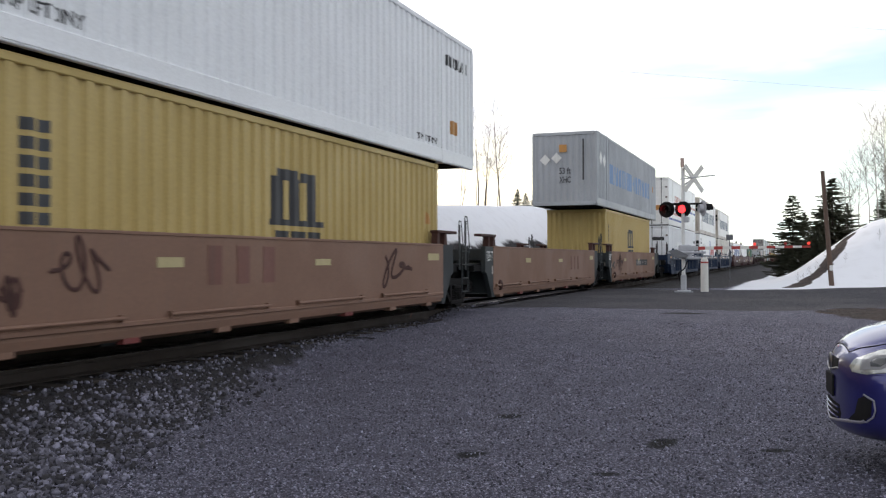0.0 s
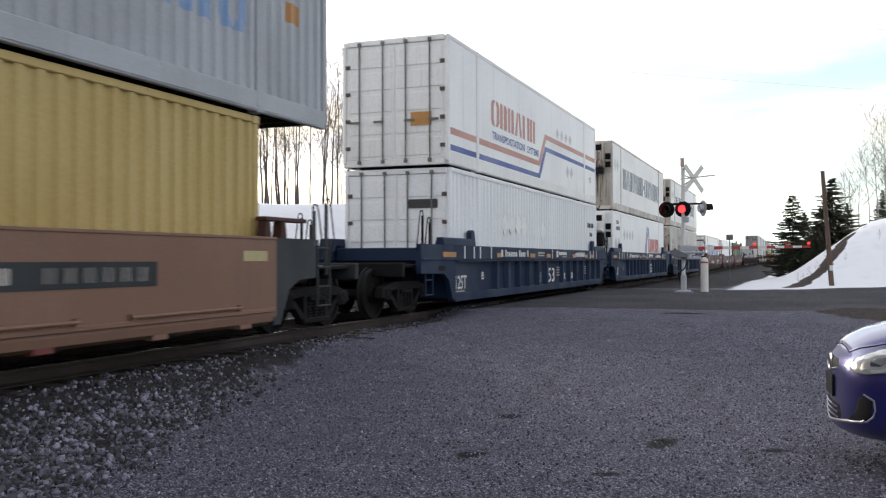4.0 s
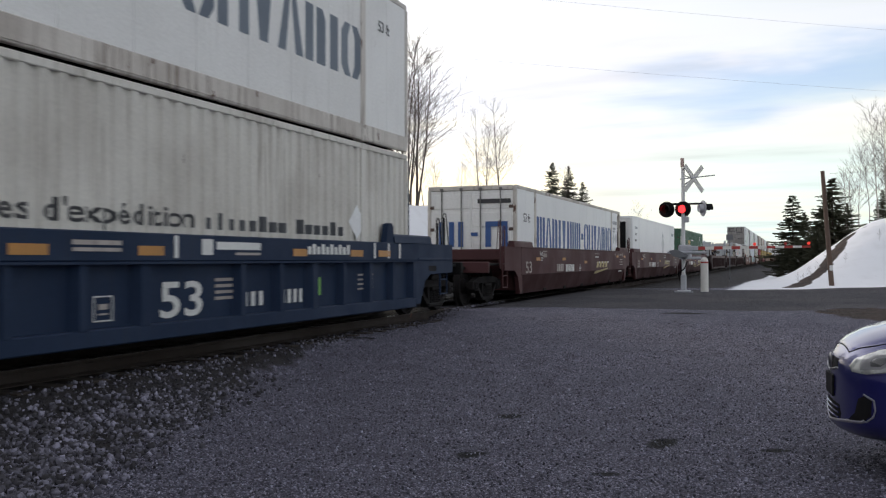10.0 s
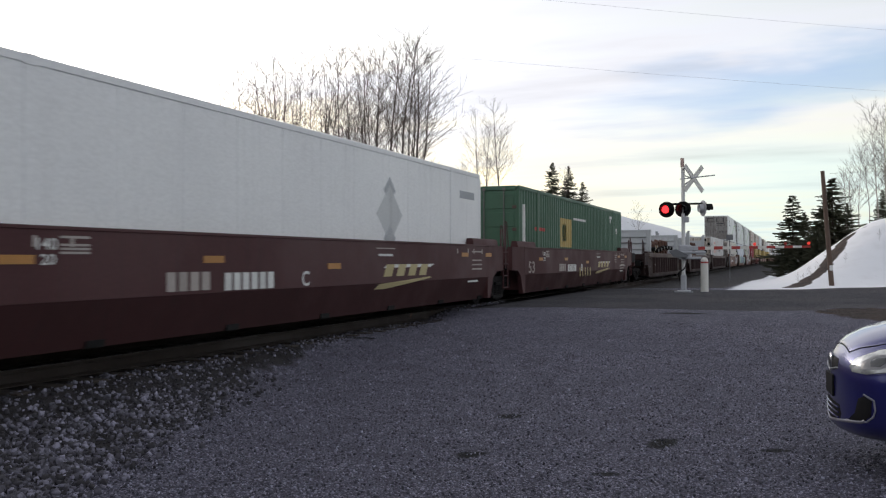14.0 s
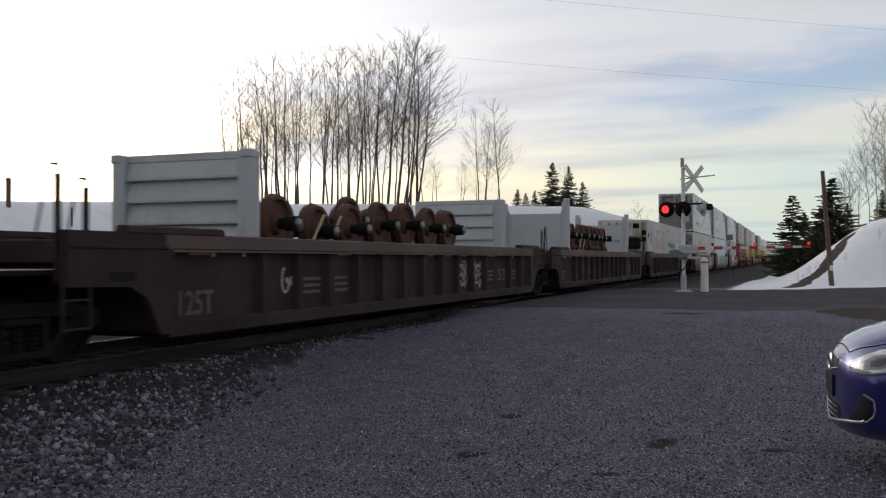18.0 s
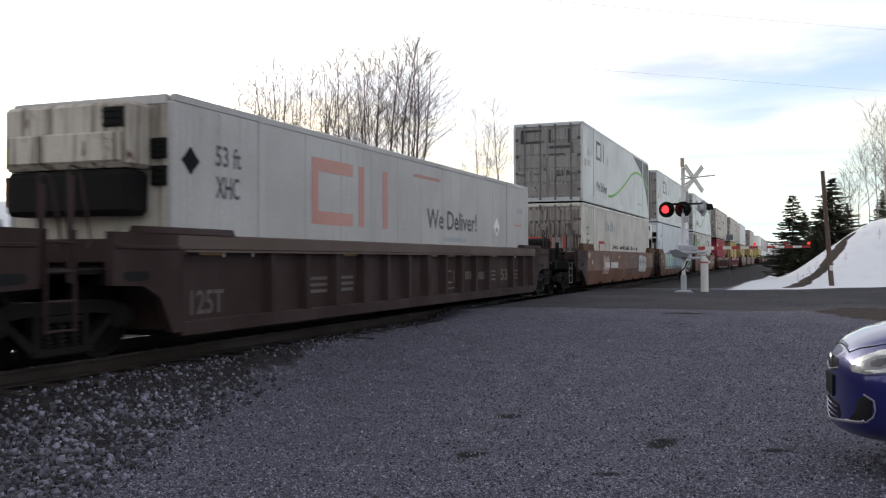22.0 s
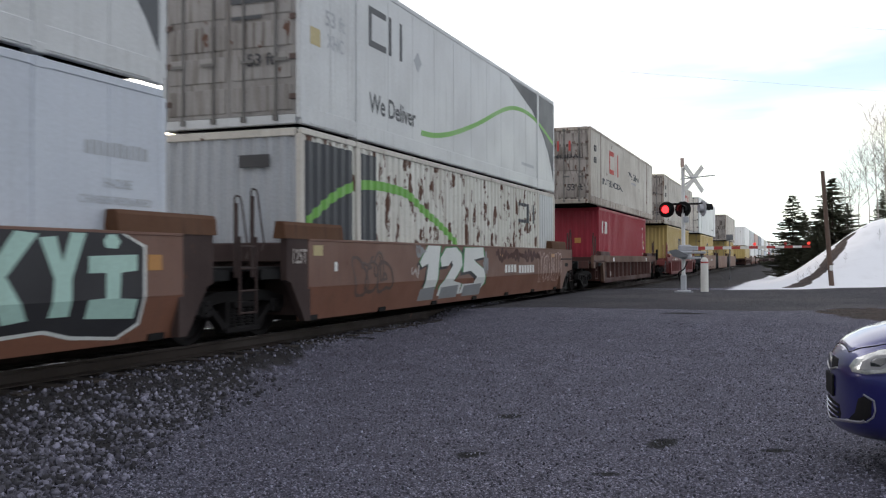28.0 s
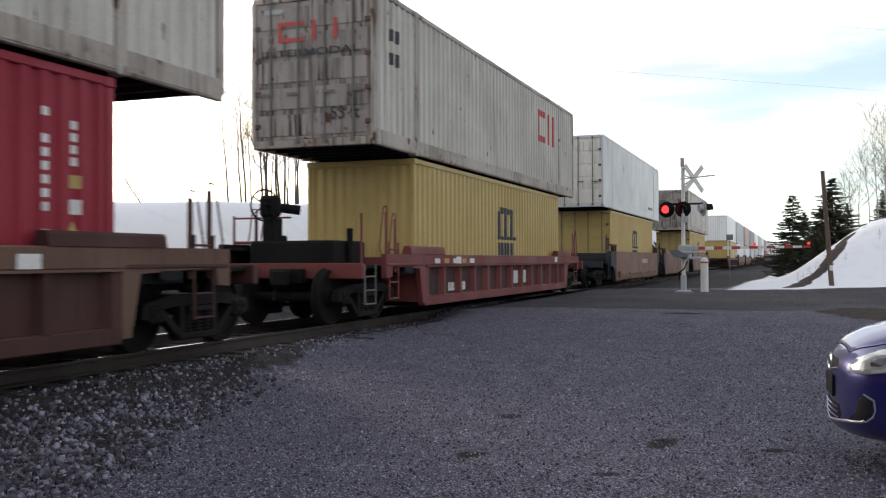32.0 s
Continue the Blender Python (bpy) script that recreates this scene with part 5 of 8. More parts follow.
    ma = "maroon well car with smooth sides and faded lettering"
    well_car("maroon", 128.3, 8.1, ma, "end", "truck", maroon_marks("A"))
    well_car("maroon", 147.82, 8.1, ma, "joint", "truck", maroon_marks("C"))
    well_car("maroon", 167.3, 8.1, ma, "joint", "end", maroon_marks("B") + [("bar", 5.45, 5.85, 1.28 - 0.09 * k, 1.31 - 0.09 * k, "fade_white") for k in range(4)] + [("bar", 6.6, 7.9, 0.84, 0.9, "fade_white"), ("bar", 6.7, 7.6, 0.74, 0.78, "fade_white")] + [("bar", -1.2 + k * 0.42, -1.08 + k * 0.42, 0.55, 0.85, "tag_sand") for k in range(5)], brake="far")
    box = container("white smooth container with large blue lettering", 128.3, LOW, L53, "white", "stained_rail", False, "door", "white_old", nose=0.62,
              marks=[("strokes", LONG_SIGN, -5.9, 6.0, 1.17, 2.12, "navy"), ("word", "53 ft", -7.3, -6.6, 1.9, 2.15, "ink"), ("diamond", 6.6, 1.72, 0.24, "pearl"), ("diamond", 7.1, 1.70, 0.24, "pearl"), *serial(6.35, 7.3, 2.3, 0.15, 9, "grey"), *serial(6.4, 7.0, 2.08, 0.10, 7, "grey"), *serial(6.4, 6.9, 1.98, 0.07, 6, "grey"),
                     ("endbar", -0.95, -0.8, 1.2, 1.9, "navy"), ("endbar", -0.65, -0.5, 1.2, 1.9, "navy"), ("endbar", -0.38, -0.23, 1.2, 1.9, "navy"), ("endbar", 0.0, 0.2, 1.5, 1.6, "navy"), ("endbar", 0.42, 0.58, 1.2, 1.9, "navy"), ("endbar", 0.9, 1.06, 1.2, 1.9, "navy"), ("endbar", 0.42, 1.06, 1.76, 1.9, "navy"), ("endbar", 0.2, 1.15, 2.4, 2.52, "ink")])
    nose_unit(box, L53 / 2, 0.62)
    container("white smooth refrigerated container with a diamond mark", 147.82, LOW, L53, "white", "white", False, "genset", "white_old",
              marks=[("diamond", 2.7, 1.7, 0.55, "pearl"), ("diamond", 2.7, 2.15, 0.25, "grey"), ("diamond", 2.7, 1.25, 0.25, "grey"), ("bar", 6.6, 7.6, 2.25, 2.42, "grey"), ("bar", -7.3, -6.6, 2.3, 2.42, "grey"), ("bar", -7.2, -6.9, 2.0, 2.12, "ink"), ("bar", -7.3, -6.9, 1.7, 1.8, "ink"), ])
    container("dark green ribbed steel container with a yellow sign", 167.3, LOW, L53, "green", "green", True, "door", "green",
              marks=[("bar", -3.2, -1.6, 1.25, 2.2, "yellow"), ("bar", -2.9, -2.3, 1.45, 2.0, "green"), ("bar", 5.5, 5.85, 2.5, 2.62, "sticker"), ("bar", 5.53, 5.62, 2.33, 2.48, "sticker"), ("bar", 5.68, 5.77, 2.33, 2.48, "sticker"), ("word", "53", 6.88, 7.2, 1.93, 2.15, "sticker"), ("bar", -1.2, 0.8, 2.2, 2.28, "sticker"), ("bar", -6.4, -5.2, 1.7, 1.8, "vermilion"), ("bar", -7.6, -7.35, 0.9, 2.4, "sticker")])

    # --- three long dark brown units
    def umber_marks(tags):
        m = [("word", "125T", -7.80, -7.08, 0.45, 0.76, "ghost"), ("word", "53", 5.2, 5.8, 0.6, 0.9, "ghost_sand")]
        for y in (-8.4, -7.6, -3.6, 0.2, 1.3, 4.4):
            m.append(("bar", y, y + 0.5, 1.2, 1.29, "amber" if y > -8 else "fade_white"))
        for y in (-7.1, -6.4, -5.9, 0.95, 6.0, 6.5, 7.0):
            m.append(("bar", y, y + 0.05, 1.18, 1.42, "sticker"))
        for z in (0.62, 0.72, 0.82):
            m += [("bar", -4.8, -4.2, z, z + 0.05, "ghost"), ("bar", -3.75, -3.25, z, z + 0.05, "ghost"), ("bar", 4.25, 4.75, z, z + 0.05, "ghost"), ("bar", 6.3, 6.75, z, z + 0.04, "ghost")]
        m += [("bar", 1.9 + k * 0.14, 2.0 + k * 0.14, 1.21, 1.3, "fade_white") for k in range(8)]
        return m + tags
    um = "dark brown well car with ribbed sides and worn lettering"
    scr = [("scrawl", 2.2, 2.8, 0.45 + 0.2 * k, 0.72 + 0.2 * k, "fade_white", 70 + k, 0.03) for k in range(3)] + [("scrawl", 3.2, 3.9, 0.45 + 0.2 * k, 0.72 + 0.2 * k, "fade_white", 75 + k, 0.03) for k in range(3)] + [("scrawl", -5.4, -4.9, 0.55, 1.05, "fade_white", 79, 0.05)]
    well_car("umber", 190.78, 8.1, "dark brown ribbed well car carrying a rack of wheelsets", "end", "truck", umber_marks(scr))
    well_car("umber", 210.48, 8.1, "dark brown ribbed well car carrying a rack of wheelsets", "joint", "truck", umber_marks([("bar", -0.9 + k * 0.11, -0.84 + k * 0.11, 1.2, 1.38, "fade_white") for k in range(14)]))
    well_car("umber", 230.17, 8.1, um, "joint", "end", umber_marks([("bar", 1.25, 1.6, 0.62, 0.66, "ghost_sand"), ("bar", 1.25, 1.29, 0.66, 0.86, "ghost_sand"), ("bar", 1.25, 1.6, 0.86, 0.9, "ghost_sand"), ("bar", 1.7, 1.74, 0.62, 0.9, "ghost_sand"), ("bar", 1.95, 1.99, 0.62, 0.9, "ghost_sand"), ("bar", 1.3, 1.8, 0.5, 0.53, "ghost")] + [("bar", 2.5 + k * 0.16, 2.6 + k * 0.16, 0.68, 0.86, "ghost_sand") for k in range(3)] + [("bar", 3.3 + k * 0.15, 3.4 + k * 0.15, 0.66, 0.84, "ghost") for k in range(5)]))
    wheel_rack(190.88, 2.42, 1)
    wheel_rack(210.53, 2.80, 2)
    container("pale grey refrigerated container with a red sign and black lettering", 230.17, LOW, L53, "dusty", "dusty", False, "reefer_low", "cream_end",
              marks=bracket_sign(-4.57, 1.42, 2.9, 1.06, "salmon", 0.2) + [("word", "We Deliver!", 0.3, 3.5, 1.50, 1.92, "charcoal"), ("bar", 1.3, 2.75, 1.24, 1.34, "grey"), ("diamond", 5.1, 1.68, 0.24, "white"), ("diamond", 5.1, 1.6, 0.1, "ink"), *serial(-0.4, 1.1, 2.5, 0.07, 16, "faded_red"), ("word", "53 ft", -7.16, -6.57, 2.08, 2.36, "charcoal"), ("word", "XHC", -7.16, -6.6, 1.66, 1.96, "charcoal"), ("bar", 6.9, 7.5, 2.1, 2.25, "grey"), ("bar", 6.7, 7.4, 1.75, 1.8, "salmon"), ("diamond", -7.7, 2.1, 0.18, "black"), ("endbar", 0.15, 0.5, 2.0, 2.3, "grey"), ("endbar", 0.75, 1.0, 1.0, 1.25, "sticker")])

    # --- three long rust-brown units with sprayed lettering
    def rust_marks(extra):
        m = [("bar", -8.0, -7.7, 1.2, 1.36, "tag_sand"), ("bar", -1.9, -1.5, 1.18, 1.27, "amber"), ("bar", 1.6, 2.0, 1.2, 1.28, "amber"), ("bar", -7.3, -7.2, 0.95, 1.1, "sticker"), ("bar", 6.9, 7.3, 1.2, 1.3, "amber")]
        return m + extra
    ru = "rust-brown well car with smooth sides and sprayed lettering"
    tag1 = []
    for k in range(4):
        y = 3.6 + k * 0.56
        tag1 += [("shape", [(y + 0.05, 0.45), (y + 0.4, 0.38 + 0.05 * (k % 2)), (y + 0.58, 0.62), (y + 0.5, 0.95), (y + 0.6, 1.2), (y + 0.42, 1.36 - 0.05 * k), (y + 0.1, 1.3), (y - 0.02, 0.9)], "tag_white", 0.001 + 0.0004 * k), ("scrawl", y + 0.08, y + 0.5, 0.75, 1.25, "tag_grey", 20 + k, 0.06)]
    tag1 += [("bubbles", 0.85, 3.3, 0.42, 1.34, "tag_grey", 30, 0.05, 4), ("bubbles", 0.9, 3.3, 0.45, 1.30, "umber_top", 33, 0.10, 4)]
    tag1 += [("shape", [(-5.2 + k * 0.3, 0.55), (-4.95 + k * 0.3, 0.5), (-4.9 + k * 0.3, 1.15), (-5.1 + k * 0.3, 1.3)], "pinkish", 0.001) for k in range(4)]
    well_car("rust", 253.66, 8.1, ru, "end", "truck", rust_marks(tag1 + [("bar", -4.85 + k * 0.25, -4.67 + k * 0.25, 0.80, 1.02, "sticker") for k in range(4)] + [("bar", -3.57 + k * 0.27, -3.38 + k * 0.27, 0.78, 1.01, "sticker") for k in range(6)]), brake=True)
    tag2 = []
    y = -6.4
    for k in range(6):        # tall pale block letters over most of the side
        w = 1.75
        tag2 += [("shape", [(y, 0.30), (y + w, 0.30), (y + w - 0.06, 1.43), (y + 0.03, 1.43)], "tag_sky" if k > 1 else "tag_mint", 0.001),
                 ("shape", [(y + w * 0.28, 0.5), (y + w * 0.34, 0.5), (y + w * (0.62 + 0.1 * (k % 2)), 1.2), (y + w * (0.56 + 0.1 * (k % 2)), 1.2)], "tag_black", 0.004),
                 ("shape", [(y + w * 0.5, 0.36), (y + w * 0.9, 0.4), (y + w * 0.9, 0.46), (y + w * 0.52, 0.42)], "rust", 0.007),
                 ("shape", [(y + 0.1, 1.3), (y + 0.22, 1.3), (y + 0.55, 0.55), (y + 0.5, 0.32), (y + 0.4, 0.32), (y + 0.42, 0.55)], "tag_sand", 0.003),
                 ("shape", [(y - 0.05, 0.29), (y + 0.03, 0.29), (y + 0.06, 1.44), (y - 0.02, 1.44)], "tag_black", 0.006)]
        y += w
    tag2 += [("shape", [(4.78, 1.445), (6.6, 1.445), (7.05, 1.445), (7.46, 1.3), (7.46, 0.40), (7.12, 0.25), (6.4, 0.31), (6.0, 0.40), (5.3, 0.37), (4.78, 0.45)], "tag_white", 0.006),
             ("shape", [(4.84, 1.43), (6.58, 1.43), (7.04, 1.43), (7.41, 1.28), (7.41, 0.43), (7.1, 0.29), (6.4, 0.35), (6.0, 0.44), (5.3, 0.41), (4.84, 0.49)], "tag_black", 0.009),
             ("shape", [(4.95, 1.40), (5.2, 1.42), (5.24, 1.05), (5.55, 1.42), (5.85, 1.40), (5.45, 0.98), (5.75, 0.55), (5.45, 0.52), (5.22, 0.86), (5.2, 0.55), (4.95, 0.55)], "tag_mint", 0.012),
             ("shape", [(5.86, 1.36), (6.08, 1.38), (6.17, 1.12), (6.28, 1.42), (6.5, 1.42), (6.30, 0.95), (6.30, 0.56), (6.02, 0.56), (6.06, 0.95)], "tag_mint", 0.012),
             ("shape", [(6.54, 1.18), (7.30, 1.2), (7.30, 1.02), (7.04, 1.0), (7.02, 0.72), (7.32, 0.7), (7.32, 0.48), (6.54, 0.52), (6.54, 0.72), (6.80, 0.73), (6.80, 1.0), (6.54, 1.0)], "tag_mint", 0.012),
             ("shape", [(6.80, 1.27), (6.97, 1.26), (7.03, 1.34), (6.95, 1.42), (6.82, 1.41), (6.76, 1.34)], "tag_mint", 0.012),
             ("bar", 7.5, 7.75, 1.02, 1.2, "amber")]
    well_car("rust", 273.18, 8.1, ru, "joint", "truck", rust_marks(tag2))
    tag3 = []
    digits = [[(0.25, 0.30), (0.75, 0.30), (0.95, 1.4), (0.45, 1.4), (0.12, 1.08), (0.2, 0.98), (0.45, 1.05)],
              [(1.15, 0.30), (2.2, 0.30), (2.15, 0.62), (1.75, 0.68), (2.15, 1.0), (2.1, 1.25), (1.85, 1.38), (1.4, 1.36), (1.15, 1.15), (1.2, 0.98), (1.5, 1.0), (1.65, 1.1), (1.7, 1.0), (1.2, 0.6)],
              [(2.4, 0.30), (3.3, 0.34), (3.6, 0.6), (3.5, 0.9), (3.1, 1.05), (2.95, 1.12), (3.5, 1.18), (3.45, 1.4), (2.5, 1.38), (2.42, 0.85), (2.8, 0.88), (3.1, 0.75), (3.0, 0.6), (2.45, 0.6)]]
    for d in digits:
        cy, cz = sum(p[0] for p in d) / len(d), 0.86
        big = [(-3.74 + 1.14 * (cy + (a - cy) * 1.34), max(0.275, min(1.44, cz + (b - cz) * 1.09))) for a, b in d]
        tag3 += [("shape", [(a - 0.10, max(0.265, b - 0.07)) for a, b in big], "tag_black", 0.0004), ("shape", big, "tag_green", 0.002), ("shape", [(-3.74 + 1.14 * (cy + (a - cy) * 1.2), max(0.285, min(1.43, cz + (b - cz) * 1.04))) for a, b in d], "tag_white", 0.005),
                 ("shape", [(-3.74 + 1.14 * min(p[0] for p in d) + 0.05, 0.31), (-3.74 + 1.14 * max(p[0] for p in d) - 0.05, 0.31), (-3.74 + 1.14 * max(p[0] for p in d) - 0.1, 0.58), (-3.74 + 1.14 * min(p[0] for p in d) + 0.05, 0.55)], "tag_grey", 0.008)]
    for k in range(3):
        y = 5.4 + k * 0.9
        tag3.append(("bubbles", y, y + 0.95, 0.46, 1.36, "pinkish", 40 + k, 0.035, 3))
    tag3 += [("bubbles", -6.6, -5.1, 0.5, 1.2, "umber_top", 71, 0.07, 3), ("scrawl", -6.3, -5.3, 0.74, 1.3, "umber_top", 72, 0.06)]
    tag3 += [("scrawl", -4.1, -3.68, 0.76, 1.04, "fade_white", 51, 0.04), ("scrawl", -3.9, -3.3, 1.18, 1.42, "tag_grey", 52, 0.05), ("scrawl", 0.3, 0.7, 0.75, 1.35, "tag_grey", 53, 0.05)] + [("scrawl", 1.3 + k * 1.05, 2.4 + k * 1.05, 1.08, 1.40, "brown", 55 + k, 0.10) for k in range(4)]
    well_car("rust", 292.57, 8.1, ru, "joint", "end", rust_marks(tag3 + [("bar", 2.08 + k * 0.27, 2.27 + k * 0.27, 0.80, 1.0, "sticker") for k in range(4)] + [("bar", 3.35 + k * 0.27, 3.54 + k * 0.27, 0.77, 0.98, "sticker") for k in range(6)] + [("word", "125T", -8.62, -8.2, 1.08, 1.30, "fade_white")]))
    pearl = "pearl-grey smooth container with a green line and dark lettering"
    for c in (253.66, 273.18, 292.57):
        container(pearl, c, HIGH, L53, "pearl", "pearl", False, "door", "pearl_end", marks=deliver())
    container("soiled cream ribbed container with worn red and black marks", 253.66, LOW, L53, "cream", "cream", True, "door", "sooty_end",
              marks=bracket_sign(-5.1, 0.82, 2.15, 0.74, "vermilion", 0.15) + [("word", "Services d'exp\u00e9dition", -2.25, 1.1, 1.20, 1.50, "ink")] + [("bar", 1.3 + k * 0.235, 1.45 + k * 0.235, 1.27, 1.40 + 0.06 * (k % 4 == 1), "charcoal") for k in range(13) if k % 8 != 7] + [("bar", -3.9 + k * 0.4, -3.7 + k * 0.4, 2.0, 2.45 - 0.1 * (k % 3), "grey") for k in range(6)] + [("word", "31", -7.3, -6.8, 1.75, 2.05, "ink"), ("word", "HC", -7.3, -6.8, 1.3, 1.6, "ink"), ("endshape", bracket(-0.75, 1.22, 0.6, 0.46, 0.07), "vermilion"), ("endbar", 0.080, 0.150, 1.220, 1.680, "vermilion"), ("endbar", 0.560, 0.630, 1.220, 1.680, "vermilion")])
    container("bluish white smooth refrigerated container with placards", 273.18, LOW, L53, "frost", "frost", False, "reefer_low", "white_old",
              marks=[("diamond", 2.5, 1.75, 0.32, "white"),  *serial(6.7, 7.75, 2.0, 0.16, 10, "grey"), ("word", "HI-CUBE", 7.0, 7.45, 1.65, 1.76, "grey"), ("word", "CHASSIS REQUIRED", 6.6, 7.8, 1.45, 1.56, "grey"), ("bar", -7.6, -7.3, 1.6, 1.9, "grey")] + serial(-7.0, -6.3, 2.1, 0.14, 6, "grey"))
    container("rust-spotted white ribbed container with a green arc", 292.57, LOW, L53, "rustwall", "weathered", True, "corr", "grey", tail="pearl",
              marks=[("bar", -7.9, -6.2, 0.3, 2.72, "charcoal"), ("bar", -5.9, -5.3, 1.2, 2.72, "charcoal")] + [("band", [p for p in ARC if p[0] < -6.14], 0.17, "leaf", 0.009), ("band", [p for p in ARC if p[0] > -5.96], 0.17, "leaf", 0.009)] + [("endbar", 0.2, 0.75, 2.3, 2.5, "ink"), ("shape", bracket(4.03, 1.88, 0.75, 0.55, 0.09), "charcoal"), ("bar", 4.95, 5.05, 1.88, 2.43, "charcoal"), ("bar", 5.53, 5.63, 1.88, 2.43, "charcoal")])

    # --- single short cars
    def short_marks(a, b):
        m = [("bar", -5.7 + k * 0.2, -5.56 + k * 0.2, 0.48, 0.64, "slate") for k in range(3)] + [("bar", -4.5 + k * 0.19, -4.36 + k * 0.19, 0.46, 0.64, a) for k in range(6)] + [ ("bar", -4.3, -4.0, 1.05, 1.2, "sticker"), ("bar", 4.6, 4.9, 1.05, 1.2, "sticker")]
        m += [("bar", 0.5 + k * 0.75, 0.95 + k * 0.75, 0.5, 0.84, b) for k in range(3)]
        return m
    well_car("brown", 314.07, 6.1, "brown well car with ribbed sides and a tan top sill", "end", "end", short_marks("fade_white", "slate"))
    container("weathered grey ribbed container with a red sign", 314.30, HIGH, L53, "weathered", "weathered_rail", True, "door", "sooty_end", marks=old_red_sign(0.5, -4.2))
    container("crimson ribbed steel container with a white sign", 314.23, LOW, L40, "red", "red", True, "corr", "red",
              marks=[("bar", -5.33, -5.02, 2.29, 2.38, "sticker"), ("bar", -5.33, -5.22, 1.98, 2.29, "sticker"), ("bar", -5.33, -5.02, 1.89, 1.98, "sticker"), ("shape", [(-4.97, 1.89), (-4.87, 1.89), (-4.72, 2.38), (-4.82, 2.38)], "sticker"), ("bar", -4.72, -4.62, 1.89, 2.38, "sticker"), ("bar", -4.52, -4.36, 1.89, 2.38, "sticker"), ("endbar", 0.25, 0.5, 1.5, 1.7, "amber")] + [("bar", 5.02, 5.11, 1.08 + 0.14 * k, 1.17 + 0.14 * k, "sticker") for k in range(10) if k not in (1, 8)]
              + [("bar", 5.46, 5.55, 1.86 + 0.13 * k, 1.95 + 0.13 * k, "sticker") for k in range(4)] + [("bar", 5.44, 5.58, 1.62, 1.76, "yellow"), ("bar", 5.44, 5.58, 1.34, 1.50, "sticker"), ("shape", [(5.36, 1.05), (5.62, 1.05), (5.49, 1.27)], "yellow")])
    well_car("carred", 335.21, 6.1, "dull red well car with ribbed sides and spray tags", "end", "end", short_marks("sticker", "tag_white") + [("bar", -5.6 + k * 0.55, -5.3 + k * 0.55, 1.06, 1.16, "amber" if k % 2 else "sticker") for k in range(5)], brake=True)
    container("weathered grey ribbed container with a red sign", 335.16, HIGH, L53, "weathered", "weathered_rail", True, "door", "sooty_end", marks=old_red_sign(None, 3.4))
    container(yel, 335.21, LOW, L40, "yellow", "yellow", True, "corr", "yellow", marks=emblem_block(-0.35) + column(-4.6, 0.10, "charcoal"))
    well_car("tan", 356.56, 6.1, tan_l + " under two stacked boxes", "end", "truck", [("bar", 0.8, 2.6, 0.95, 1.15, "fade_white")])
    container("pale smooth container, weathered, over a mustard one", 356.66, HIGH, L53, "pearl", "pearl", False, "door", "cream", marks=[("bar", 4.0, 5.6, 0.5, 0.62, "charcoal"), ("diamond", -3.3, 1.9, 0.2, "grey")])
    container(yel, 356.56, LOW, L40, "yellow", "yellow", True, "door", "yellow", marks=emblem_block(-0.35))
    well_car("tan", 372.36, 6.1, tan_l + ", empty, with grab rails", "joint", "truck", detail=False)
    well_car("tan", 388.16, 6.1, tan_l + " under two stacked boxes", "joint", "end", detail=False)
    container("weathered grey ribbed container", 388.16, HIGH, L53, "weathered", "weathered_rail", True, "door", "sooty_end")
    container(yel, 388.16, LOW, L40, "yellow", "yellow", True, "door", "yellow", marks=emblem_block(-0.35))
    tops = ["white_old", "pearl", "pinkish", "grey", "white", "cream", "white_old", "pinkish", "frost", "pearl", "green", "white", "cream", "grey"]
    lows = ["yellow", "white_old", "white", "pearl", "cream", "frost", "white", "red", "grey", "white_old", "yellow", "cream", "white"]
    kinds = ["brown", "rust", "rust", "brown", "umber", "umber", "umber", "maroon", "maroon", "maroon", "rust", "blue", "blue", "blue"]
    u = 409.9
    for i in range(24):
        u += 20.1
        a, b = tops[i % len(tops)], lows[i % len(lows)]
        well_car(kinds[i % len(kinds)], u, 8.1, "well car far up the train, with two stacked boxes", "joint", "truck", detail=False)
        container("far %s container on the upper row" % ("ribbed" if i % 2 else "smooth"), u, HIGH, L53, a, a, i % 2 == 1, "door", a, plain=True)
        container("far smooth-sided container in its well", u, LOW, L53, b, b, False, "door", b, plain=True)


def rack_wheel():
    """A loaded wheelset: deep wheels and a dark axle with bearings."""
    return Geo().lathe([(0.69, 0.14), (0.69, 0.36), (0.66, 0.40), (0.66, 0.46), (0.70, 0.47), (0.72, 0.45), (0.80, 0.44), (0.805, 0.38), (0.75, 0.34), (0.73, 0.18), (0.80, 0.13)], "x", 26)


def rack_axle():
    return Geo().lathe([(-1.13, 0.07), (-1.12, 0.115), (-0.92, 0.12), (-0.91, 0.085), (0.91, 0.085), (0.92, 0.12), (1.12, 0.115), (1.13, 0.07)], "x", 14)


